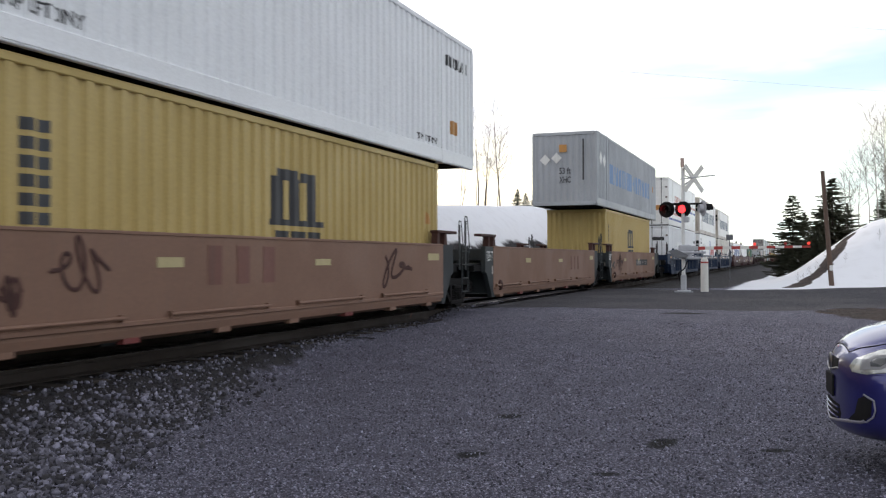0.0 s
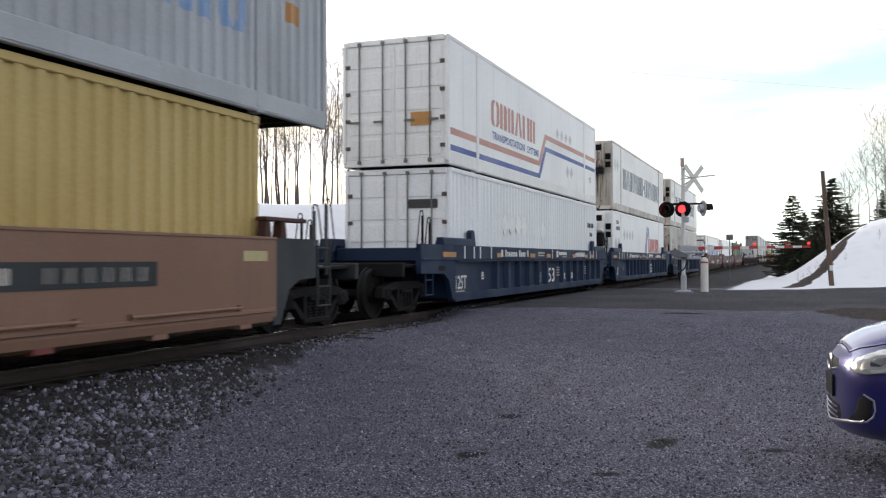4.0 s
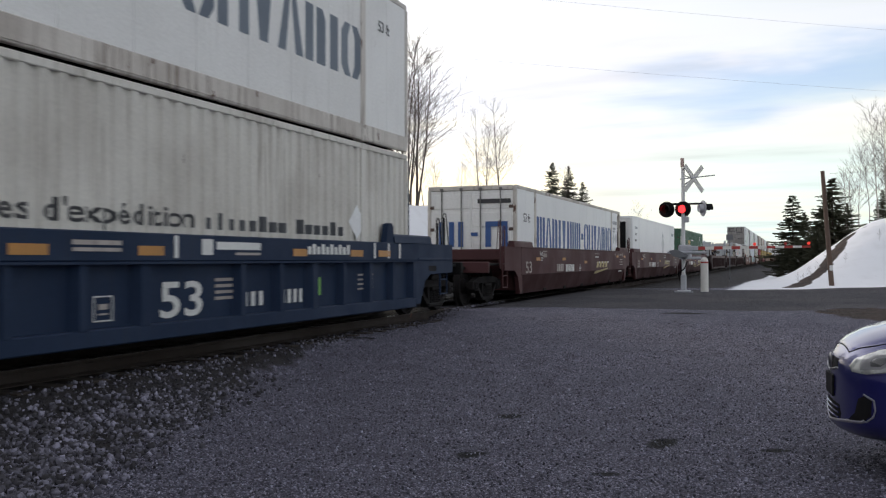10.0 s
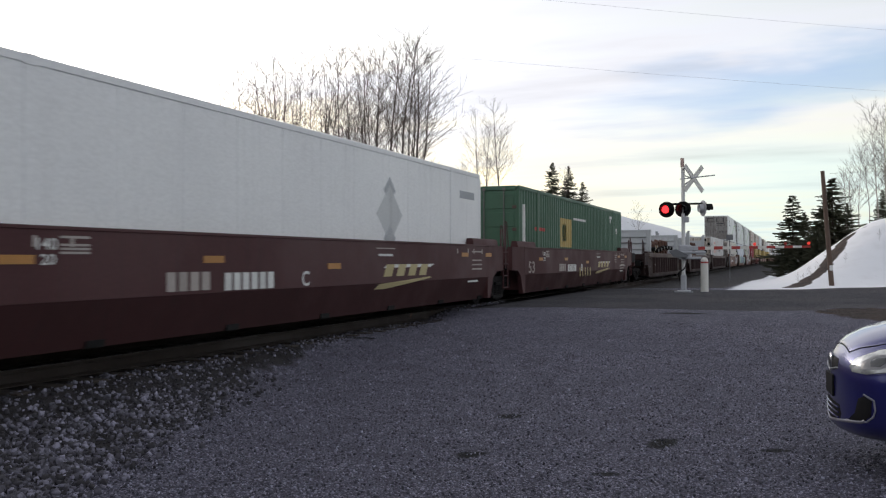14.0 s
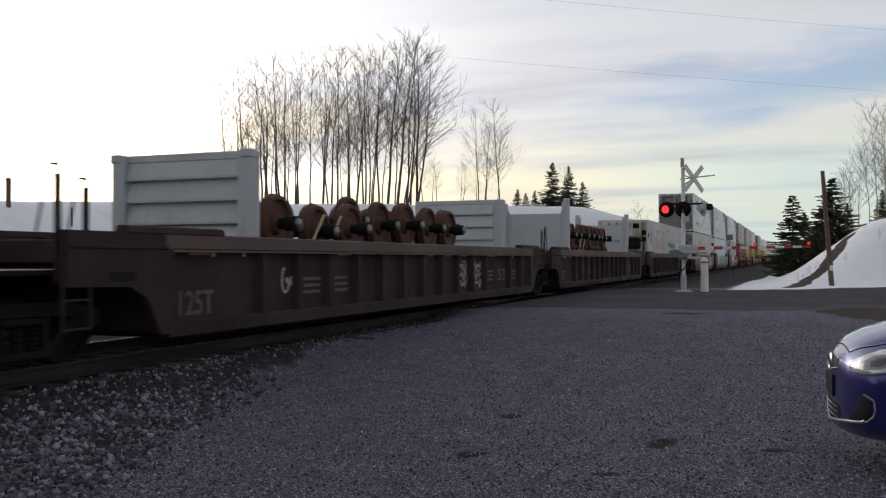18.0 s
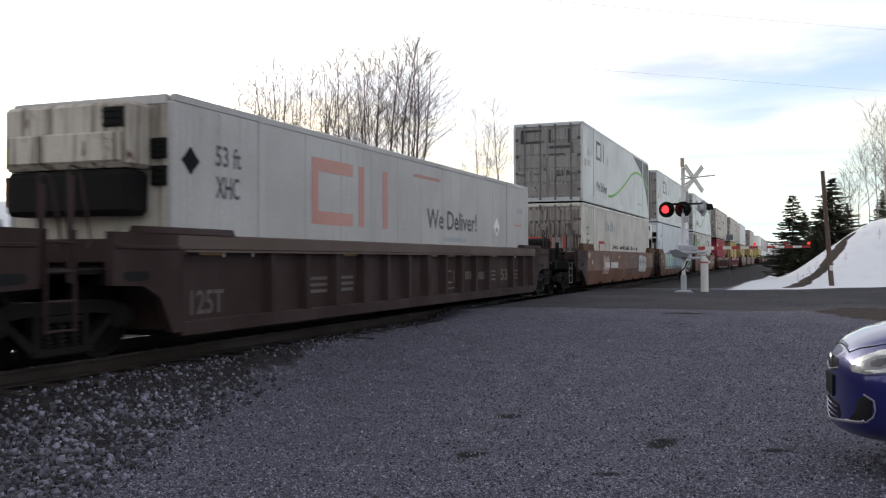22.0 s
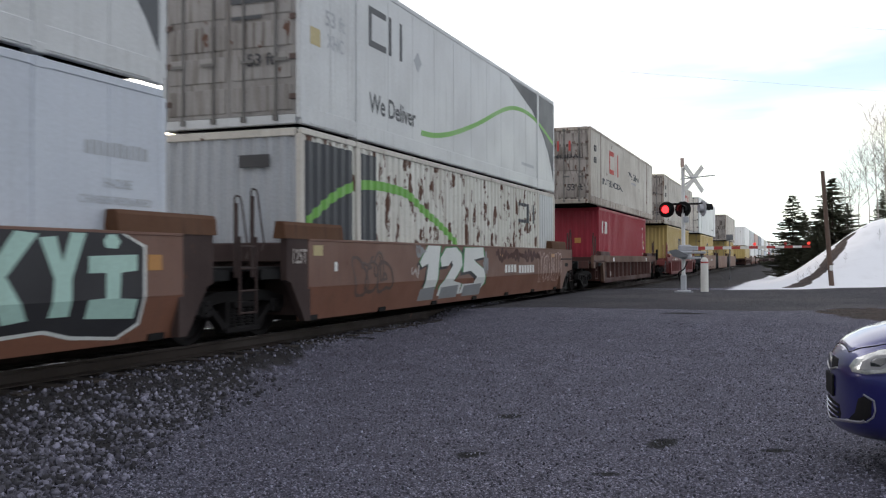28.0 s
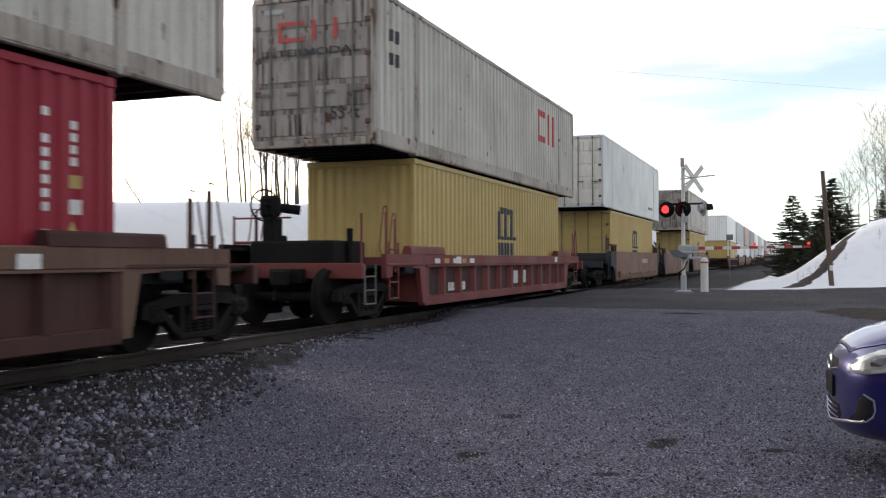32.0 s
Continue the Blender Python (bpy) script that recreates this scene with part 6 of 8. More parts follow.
def wheel_rack(u, bulk, rows):
    """A flat rack with end walls, loaded with rusty railway wheelsets. bulk: height of its end walls over its floor."""
    z0 = LOW
    ob = thing("flat_rack", "light grey flat rack with tall end walls", "flat rack", "flat racks of wheelsets")
    part("deck", Geo().cbox(-1.219, 1.219, -6.09, 6.09, 0.0, 0.62 if rows == 1 else 0.48, 0.02), "rack", ob)
    for e in (-1, 1):
        g = Geo()
        top = bulk
        if rows == 1:
            g.box(-1.0, 1.0, e * 5.9 - 0.04, e * 5.9 + 0.04, 0.6, top - 0.1)
        else:
            g.prism([(-1.0, 0.6), (1.0, 0.6), (1.0, top - 0.18), (0.9, top - 0.38), (-0.9, top - 0.38), (-1.0, top - 0.18)], "y", e * 5.9 - 0.04, e * 5.9 + 0.04)
        wall = part("end_wall", g, "rack", ob)
        if rows == 1:
            for k in range(5):
                part("wall_slat", Geo().prism([(e * 5.9 - 0.035, 0.0), (e * 5.9 - 0.14, 0.015), (e * 5.9 - 0.14, 0.05), (e * 5.9 - 0.06, 0.30), (e * 5.9 - 0.035, 0.30)], "x", -1.0, 1.0), "rack", wall, at=pose(0, 0, 0.7 + k * 0.33))
            part("wall_cap", Geo().cbox(-1.05, 1.05, e * 5.9 - 0.08, e * 5.9 + 0.08, top - 0.12, top, 0.015), "rack", wall)
        for s in (-1, 1):
            part("wall_post", Geo().cbox(s * 1.1 - 0.115, s * 1.1 + 0.115, e * 5.96 - 0.13, e * 5.96 + 0.13, 0.5, top - 0.002, 0.02), "rack", wall)
            part("corner_casting", Geo().cbox(s * 1.14 - 0.09, s * 1.14 + 0.09, e * 6.02 - 0.09, e * 6.02 + 0.09, top - (0.115 if rows == 1 else 0), top + (0.01 if rows == 1 else 0.12), 0.015), "rack", wall)
    if rows == 2:
        letters("CAUTION", -0.25, 0.25, 1.82, 1.92, 5.85, "ink", ob, flip=True)
        letters("DO NOT LOAD INTO WELL CAR", -0.85, 0.85, 1.63, 1.74, 5.85, "ink", ob, flip=True)
        part("paper_sign", Geo().box(-0.16, 0.16, 5.845, 5.855, 1.98, 2.26), "sticker", ob)
    TRAIN.append((ob, u, z0))
    shift = random.Random(rows)
    spots = [(y, 0.62 + 0.47) for y in np.arange(-4.9, 3.4, 0.63)]
    if rows == 2:
        spots = [(y, 0.48 + 0.46) for y in np.arange(-5.0, 3.4, 0.98)] + [(y + 0.49, 0.48 + 0.46 + 0.78) for y in np.arange(-5.0, 2.4, 0.98)]
    for y, z in spots:
        y, z = float(y), float(z) + (0.0 if rows == 2 else 0.44 + 0.05 * math.sin(float(y) * 2.3) - (0.17 if y < -2.2 else 0.0))
        w = thing("loaded_wheelset", "rusty railway wheelset on a dark axle, lying on a rack", "wheelset", "loaded wheelsets")
        dx = shift.uniform(-0.06, 0.06) if rows == 2 else 0.17 * math.cos(math.pi * round((y + 4.9) / 0.63))
        for s in (0, 180):
            part("wheel", rack_wheel, "load_rust", w, "rusty wheel", key=("rwheel", 0), smooth=True, at=pose(dx, 0, 0) @ pose(0, 0, 0, 0, 0, s) @ pose(0, 0, 0, shift.uniform(0, 360)))
        part("axle", rack_axle, "black", w, "dark axle with bearings", key=("raxle", 0), smooth=True, at=pose(dx, 0, 0))
        for q in (-1, 1):
            part("bearing_cap", lambda: Geo().lathe([(1.13, 0.085), (1.15, 0.08), (1.165, 0.05), (1.17, 0.02)], "x", 14), "axle_cap", w, "dull bright bearing cap", key=("rcap", 0), smooth=True, at=pose(dx, 0, 0) @ pose(0, 0, 0, 0, 0, 0 if q == 1 else 180))
        TRAIN.append((w, u + y, z0 + z))
    if rows == 1:
        c = thing("load_cradle", "dark timber cradle under the wheelsets", "cradle", "load cradles")
        part("cradle_beam", Geo().cbox(-1.0, -0.6, -5.4, 3.6, 0.62, 1.04, 0.02).cbox(0.6, 1.0, -5.4, 3.6, 0.62, 1.04, 0.02), "creosote", c)
        TRAIN.append((c, u, z0))
    c = thing("lashing_strap", "yellow lashing strap over the wheelsets", "strap", "lashing straps")
    for y in (-4.6, -4.0):
        part("strap", Geo().prism([(y, 0.7), (y + 0.07, 0.7), (y + 0.85, 1.6), (y + 0.78, 1.6)], "x", 1.15, 1.16), "tag_sand", c)
    TRAIN.append((c, u, z0))


cars_of_the_train()
# ------------------------------------------------------------------ ground
def smooth(a, b, x):
    t = np.clip((x - a) / (b - a), 0, 1)
    return t * t * (3 - 2 * t)


def ripple(x, y, size, seed=0.0):
    """Soft uneven ground."""
    return (np.sin(x / size * 2.1 + seed) * np.cos(y / size * 1.7 + seed * 2) + 0.5 * np.sin(x / size * 4.3 + y / size * 3.1 + seed) + 0.3 * np.cos(y / size * 7.7 - x / size * 5.1)) / 1.8


def lot_edge(y):
    """Where gravel lot and ballast meet, at y."""
    return np.interp(y, (-20, 4, 5.6, 7, 8.2, 11, 14.5, 18, 35.0, 37.5, 60, 120), (-3.5, -4.0, -4.8, -5.2, -5.55, -6.5, -7.3, -7.4, -7.2, -2.4, -1.6, -1.0))


def height(x, y):
    x, y = np.asarray(x, float), np.asarray(y, float)
    side = x - TX
    road = smooth(9, 21, y) * (1 - 0.55 * smooth(45, 70, y))
    lot = 0.38 * road + 0.015 * ripple(x, y, 1.7) * (1 - 0.6 * smooth(18, 22, y) * (1 - smooth(34, 36, y)))
    lot = lot + 0.02 * np.clip(x, 0, 6) * smooth(18, 30, y)
    # ballast bed and its shoulder
    crown = 0.185 + 0.175 * smooth(18.5, 20.5, y) * (1 - smooth(35, 37, y))
    d = np.abs(side)
    east = crown + (lot - crown) * smooth(1.45, np.maximum(1.9, lot_edge(y) - TX), d)
    z = np.where(side > 0, np.where(d < 1.45, crown, east), crown)
    west = crown + (-0.25 - crown) * smooth(1.5, 3.0, d)
    west = west + (2.45 + 0.05 * np.clip(y, -20, 95) + 0.06 * ripple(x, y, 4)) * smooth(5.2, 12, d) + 0.02 * np.clip(d - 12, 0, 60)
    west = west * (1 - 0.75 * smooth(150, 420, y)) * (1 - 0.9 * smooth(70, 400, d))
    z = np.where(side < -1.45, west, z)
    # bank beyond the road on the east
    beyond = smooth(0, 8.5, y - 36.2 - 0.62 * np.clip(x, -2, 8))
    z = z + beyond * (3.0 * smooth(-1.6, 4.6, x) + 0.4 * smooth(5, 14, x) + 0.10 * ripple(x, y, 2.2, 1.0) * smooth(-1, 1, x)) * (1 - smooth(150, 420, y))
    return z


def make_ground():
    def axis(stops):
        out = []
        for a, b, step in stops:
            out += list(np.arange(a, b, step))
        return np.array(out + [stops[-1][1]])
    xs = axis([(-3000, -200, 280), (-200, -40, 16), (-40, -12, 0.7), (-12, -3, 0.15), (-3, 8, 0.22), (8, 30, 1.5), (30, 200, 17), (200, 3000, 280)])
    ys = axis([(-3000, -200, 280), (-200, -20, 18), (-20, 2, 1.5), (2, 16, 0.15), (16, 50, 0.3), (50, 130, 1.6), (130, 500, 15), (500, 4000, 250)])
    X, Y = np.meshgrid(xs, ys, indexing="ij")
    Z = height(X, Y)
    nx, ny = X.shape
    me = bpy.data.meshes.new("ground")
    co = np.stack([X, Y, Z], -1).reshape(-1, 3)
    i = np.arange(nx * ny).reshape(nx, ny)
    f = np.stack([i[:-1, :-1], i[1:, :-1], i[1:, 1:], i[:-1, 1:]], -1).reshape(-1, 4)
    me.from_pydata(co.tolist(), [], f.tolist())
    me.polygons.foreach_set("use_smooth", [True] * len(me.polygons))
    x, y = co[:, 0], co[:, 1]
    d = x - TX
    rim = 36.0 + 0.62 * np.clip(x, -2, 8) + 0.35 * ripple(x, y, 1.3)
    snow = np.maximum(smooth(-0.2, 0.5, y - rim) * smooth(-2.9, -1.6, x - 0.01 * (y - 36)), smooth(8.2, 9.3, -d + 0.4 * ripple(x, y, 1.5)))
    snow = np.maximum(snow, smooth(60, 90, y) * smooth(9.0, 11.0, np.abs(d)))
    cut = np.abs(x - (-0.25 + (y - 37.0) * 0.29) + 0.12 * ripple(x, y, 0.9))
    soil = (1 - smooth(0.20, 0.46, cut)) * smooth(36.8, 38.0, y) * (1 - smooth(47, 49, y))
    mud = 1 - smooth(0.75, 1.1, np.hypot((x - 3.0) / 2.9, (y - 20.8) / 2.7) + 0.12 * ripple(x, y, 1.1))
    soil = np.maximum(soil, 0.9 * mud)
    asph = smooth(0, 1.2, y - 20.6 - 0.35 * ripple(x, y, 2.0) + 0.5 * smooth(-4, -7, x)) * (1 - smooth(0, 0.5, y - rim)) * smooth(-14, -12.5, x)
    asph = asph * (1 - mud)
    bed = (1 - smooth(-0.5, 0.35, x - lot_edge(y) - 0.25 * ripple(x, y, 0.8))) * smooth(-12.0, -11.0, d) * (1 - asph)
    # Strip under the train: oily brown bed and the train's shade in one mask.
    oily_shade = (1 - smooth(0.9, 1.75, np.abs(d - 0.1) + 0.2 * ripple(x, y, 0.7)))
    stain = np.zeros_like(x)
    for sx, sy, a, b in ((-1.07, 7.72, 0.12, 0.24), (-2.3, 6.75, 0.17, 0.12), (-2.62, 8.55, 0.16, 0.15), (-1.16, 6.45, 0.13, 0.1), (-2.15, 19.9, 0.5, 0.3), (-0.2, 7.7, 0.1, 0.12), (-6.9, 14.2, 0.3, 0.2)):
        stain = np.maximum(stain, 1 - smooth(0.6, 1.3, np.hypot((x - sx) / a, (y - sy) / b)))
    for name, val in (("stain", stain), ("snow", snow), ("soil", soil), ("asphalt", asph), ("bed", bed), ("oily_shade", oily_shade)):
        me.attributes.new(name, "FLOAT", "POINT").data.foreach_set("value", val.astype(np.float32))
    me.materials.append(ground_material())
    ob = new("ground", me)
    return tagged(ob, "grey gravel lot with ballast, asphalt road and melting snow banks", "ground", kind="structure")


def ground_material():
    m, nt, p = shader("ground")
    co = nt.nodes.new("ShaderNodeTexCoord").outputs["Object"]

    def attr(name):
        n = nt.nodes.new("ShaderNodeAttribute")
        n.attribute_name = name
        return n.outputs["Fac"]

    def vor(scale):
        v = node(nt, "ShaderNodeTexVoronoi", Scale=scale)
        nt.links.new(co, v.inputs["Vector"])
        return v

    def add(a, b, k):
        n = nt.nodes.new("ShaderNodeMath")
        n.operation = "MULTIPLY_ADD"
        nt.links.new(b, n.inputs[0])
        n.inputs[1].default_value = k
        nt.links.new(a, n.inputs[2])
        return n.outputs[0]

    def torn(name, spread):
        """A mask with an uneven rim."""
        n = noise_of(nt, co, 3.0, 5)
        s = nt.nodes.new("ShaderNodeMath")
        s.operation = "SUBTRACT"
        nt.links.new(n, s.inputs[0])
        s.inputs[1].default_value = 0.5
        return ramp(nt, add(attr(name), s.outputs[0], spread), 0.35, 0.65)
    chip, grit = vor(62), vor(95)
    large, mid = noise_of(nt, co, 0.35, 4), noise_of(nt, co, 2.2, 4)
    speck = nt.nodes.new("ShaderNodeSeparateColor")
    nt.links.new(chip.outputs["Color"], speck.inputs[0])
    speck2 = nt.nodes.new("ShaderNodeSeparateColor")
    nt.links.new(grit.outputs["Color"], speck2.inputs[0])
    gravel = blend(nt, ramp(nt, speck.outputs[0], 0.1, 1.0), (0.036, 0.035, 0.051), (0.155, 0.150, 0.210))
    gravel = blend(nt, ramp(nt, speck2.outputs[1], 0.78, 0.95, 0, 0.9), gravel, (0.52, 0.50, 0.62))
    gravel = blend(nt, ramp(nt, mid, 0.35, 0.75, 0, 0.45), gravel, (0.052, 0.049, 0.069))
    gravel = blend(nt, ramp(nt, large, 0.35, 0.65, 0, 0.35), gravel, (0.100, 0.098, 0.134))
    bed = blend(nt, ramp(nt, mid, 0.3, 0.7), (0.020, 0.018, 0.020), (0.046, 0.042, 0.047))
    # Oil-dark brown, deepened to carry the shade beneath the cars.
    bed = blend(nt, attr("oily_shade"), bed, (0.013, 0.009, 0.0075))
    road = blend(nt, ramp(nt, speck2.outputs[0], 0, 1), (0.030, 0.029, 0.037), (0.060, 0.058, 0.072))
    road = blend(nt, ramp(nt, mid, 0.4, 0.8, 0, 0.5), road, (0.062, 0.058, 0.064))
    road = blend(nt, ramp(nt, large, 0.42, 0.62, 0, 0.6), road, (0.085, 0.080, 0.088))
    soil = blend(nt, ramp(nt, mid, 0.3, 0.7), (0.020, 0.012, 0.009), (0.055, 0.033, 0.025))
    drift = blend(nt, ramp(nt, noise_of(nt, co, 1.3, 5), 0.45, 0.8, 0, 0.35), (0.86, 0.875, 0.91), (0.68, 0.68, 0.70))
    drift = blend(nt, ramp(nt, noise_of(nt, co, 9, 4, 0.7), 0.68, 0.74, 0, 0.6), drift, (0.16, 0.13, 0.10))
    gravel = blend(nt, torn("stain", 0.4), gravel, (0.006, 0.006, 0.007))
    c = blend(nt, torn("bed", 0.5), gravel, bed)
    c = blend(nt, torn("asphalt", 0.5), c, road)
    c = blend(nt, torn("snow", 0.45), c, drift)
    c = blend(nt, torn("soil", 0.95), c, soil)
    nt.links.new(c, p.inputs["Base Color"])
    p.inputs["Roughness"].default_value = 0.85
    p.inputs["Specular IOR Level"].default_value = 0.3
    h = add(chip.outputs["Distance"], noise_of(nt, co, 5, 4), 0.6)
    inv = nt.nodes.new("ShaderNodeMath")
    inv.operation = "MULTIPLY_ADD"
    nt.links.new(attr("snow"), inv.inputs[0])
    inv.inputs[1].default_value, inv.inputs[2].default_value = -0.75, 0.9
    b = node(nt, "ShaderNodeBump", Distance=0.03)
    nt.links.new(inv.outputs[0], b.inputs["Strength"])
    nt.links.new(h, b.inputs["Height"])
    nt.links.new(b.outputs[0], p.inputs["Normal"])
    return m


make_ground()


def stone_material(name, dark, light):
    m, nt, p = shader(name)
    geo = nt.nodes.new("ShaderNodeNewGeometry")
    few = nt.nodes.new("ShaderNodeMath")
    few.operation, few.inputs[1].default_value = "POWER", 2.4
    nt.links.new(geo.outputs["Random Per Island"], few.inputs[0])
    c = blend(nt, few.outputs[0], dark, light)
    c = blend(nt, ramp(nt, noise_of(nt, place(nt, shift=False), 30, 3), 0.4, 0.7, 0, 0.5), c, tuple(v * 0.55 for v in dark))
    nt.links.new(c, p.inputs["Base Color"])
    p.inputs["Roughness"].default_value = 0.8
    return m


def scatter(name, label, count, region, sizes, material, seed, sink=0.25):
    """Loose stones, each a small uneven lump, in one mesh."""
    rng = np.random.default_rng(seed)
    x, y = region(rng, count)
    n = len(x)
    base = 0.72 * np.array([(-1, -1, -1), (1, -1, -1), (1, 1, -1), (-1, 1, -1), (-0.9, -0.9, 1), (0.9, -0.9, 1), (0.9, 0.9, 1), (-0.9, 0.9, 1)], float)
    faces = np.array([(0, 2, 1), (0, 3, 2), (4, 5, 6), (4, 6, 7), (0, 1, 5), (0, 5, 4), (1, 2, 6), (1, 6, 5), (2, 3, 7), (2, 7, 6), (3, 0, 4), (3, 4, 7)])
    r = (sizes[0] + (sizes[1] - sizes[0]) * rng.random((n, 1, 1)) ** 1.8) * rng.uniform(0.42, 1.0, (n, 1, 3))
    v = base[None] * r * rng.uniform(0.6, 1.25, (n, 8, 1))
    a, b = rng.uniform(0, 6.28, n), rng.uniform(-1.0, 1.0, n)
    ca, sa, cb, sb = np.cos(a), np.sin(a), np.cos(b), np.sin(b)
    yy = v[:, :, 1] * cb[:, None] - v[:, :, 2] * sb[:, None]
    zz = v[:, :, 1] * sb[:, None] + v[:, :, 2] * cb[:, None]
    xx = v[:, :, 0] * ca[:, None] - yy * sa[:, None]
    yy = v[:, :, 0] * sa[:, None] + yy * ca[:, None]
    rise = height(x, y) + r[:, 0, 2] * (1 - 2 * sink) * rng.uniform(0.1, 1, n)
    co = np.stack([xx + x[:, None], yy + y[:, None], zz + rise[:, None]], -1).reshape(-1, 3)
    f = (faces[None] + 8 * np.arange(n)[:, None, None]).reshape(-1, 3)
    me = bpy.data.meshes.new(name)
    me.vertices.add(len(co))
    me.vertices.foreach_set("co", co.astype(np.float32).ravel())
    me.loops.add(f.size)
    me.loops.foreach_set("vertex_index", f.astype(np.int32).ravel())
    me.polygons.add(len(f))
    me.polygons.foreach_set("loop_start", np.arange(0, f.size, 3, dtype=np.int32))
    me.update(calc_edges=True)
    me.materials.append(material)
    return tagged(new(name, me), label, "stones", kind="stuff")


def bed_region(rng, n):
    y = 2.0 + 22.0 * rng.random(n) ** 1.6
    edge = lot_edge(y) + rng.normal(0.0, 0.22, n)
    x = TX + 1.0 + (edge - TX - 1.0) * (1 - rng.random(n) ** 1.25)
    d = x - TX
    worn = 0.12 + 0.88 * smooth(1.7, 3.1, d) * (1 - 0.75 * smooth(8.5, 13, y))
    patch = smooth(-0.35, 0.25, ripple(x, y, 0.9, 2.0) + 0.5 - 1.1 * smooth(0.9, 0.1, lot_edge(y) - x) * smooth(5.5, 6.5, y))
    keep = ((y < 19.5) | (x < -7)) & (rng.random(n) < worn * (0.25 + 0.75 * patch))
    return x[keep], y[keep]


def lot_region(rng, n):
    y = 3.2 + 15 * rng.random(n) ** 1.9
    x = lot_edge(y) - 0.1 + (3.6 - lot_edge(y)) * rng.random(n)
    return x, y


def west_region(rng, n):
    y = 2.0 + 60 * rng.random(n)
    return TX - 0.9 - 2.0 * rng.random(n), y


scatter("ballast_stones", "grey and rust-stained broken ballast beside the track", 80000, bed_region, (0.009, 0.045), stone_material("ballast_stone", (0.024, 0.022, 0.027), (0.33, 0.322, 0.415)), 3)
def near_bed(rng, n):
    y = -16.0 + 18.2 * rng.random(n)
    return TX + 1.2 + (lot_edge(y) + rng.normal(0.0, 0.2, n) - TX - 1.2) * rng.random(n), y


scatter("ballast_stones", "grey and rust-stained broken ballast beside the track", 16000, near_bed, (0.016, 0.06), bpy.data.materials["ballast_stone"], 6)
scatter("gravel_chips", "loose grey gravel chips on the lot", 80000, lot_region, (0.004, 0.016), stone_material("gravel_chip", (0.034, 0.034, 0.048), (0.47, 0.47, 0.60)), 4)
scatter("far_ballast_stones", "dark ballast on the far shoulder", 5000, west_region, (0.02, 0.05), stone_material("dark_ballast", (0.03, 0.027, 0.025), (0.10, 0.09, 0.085)), 5)


# ------------------------------------------------------------------ track
def make_track():
    tr = tagged(new("railway_track"), "rusty steel rails on dark wooden ties", "railway", kind="structure")
    prof = [(-0.075, 0.0), (0.075, 0.0), (0.075, 0.015), (0.012, 0.035), (0.010, 0.125), (0.036, 0.135), (0.036, 0.165), (0.028, 0.172), (-0.028, 0.172), (-0.036, 0.165), (-0.036, 0.135), (-0.010, 0.125), (-0.012, 0.035), (-0.075, 0.015)]
    for s in (-1, 1):
        c = TX + s * 0.7555
        part("rail", Geo().prism([(c + a, RZ - 0.172 + b) for a, b in prof], "y", -120, 900), "rail", tr)
        part("rail_head", Geo().box(c - 0.027, c + 0.027, -120, 900, RZ - 0.001, RZ + 0.0015), "railtop", tr, "bright worn running surface")
    tie = Geo().cbox(-1.3, 1.3, -0.115, 0.115, -0.17, 0.0, 0.015)
    rng = random.Random(8)
    y = -3.0
    while y < 66:
        if not 20.0 < y < 35.5:
            part("tie", tie, "creosote", tr, key=("tie", 0), at=pose(TX + rng.uniform(-0.03, 0.03), y, RZ - 0.172 + 0.006, 0, 0, rng.uniform(-1, 1)))
        y += 0.53
    for s in (-1, 1):
        for k in range(4):
            part("crossing_plank", lambda: Geo().cbox(-0.13, 0.13, 0, 14.0, -0.14, -0.01, 0.012), "creosote", tr, key=("cplank", 0), at=pose(TX + s * (0.16 + 0.14 * 0) + s * 0.27 * (k - 1) if k < 2 else TX + s * (0.98 + 0.27 * (k - 2)), 20.8, RZ))


make_track()
# ------------------------------------------------------------------ crossing signal
M["mast_white"] = paint("signal_mast_paint", (0.78, 0.78, 0.78), 0.45, 0.25, 0.05)
M["signal_grey"] = paint("signal_back_paint", (0.45, 0.46, 0.50), 0.5, 0.2)
M["stripe_red"] = paint("red_reflective_sheet", (0.42, 0.035, 0.03), 0.4, 0.15)
M["stripe_white"] = paint("white_reflective_sheet", (0.74, 0.72, 0.68), 0.4, 0.15)
M["dark_lens"] = paint("unlit_red_lens", (0.020, 0.006, 0.006), 0.25, 0.05)
M["red_glow"] = glowing("lit_red_lens", (1.0, 0.03, 0.035), 2.2)
M["arm_glow"] = glowing("lit_arm_lamp", (1.0, 0.06, 0.04), 0.5)
M["signal_dark"] = paint("weathered_iron_grey", (0.16, 0.165, 0.18), 0.6, 0.3)
M["pole_wood"] = paint("weathered_pole_wood", (0.13, 0.085, 0.065), 0.8, 0.5)
VANES = []


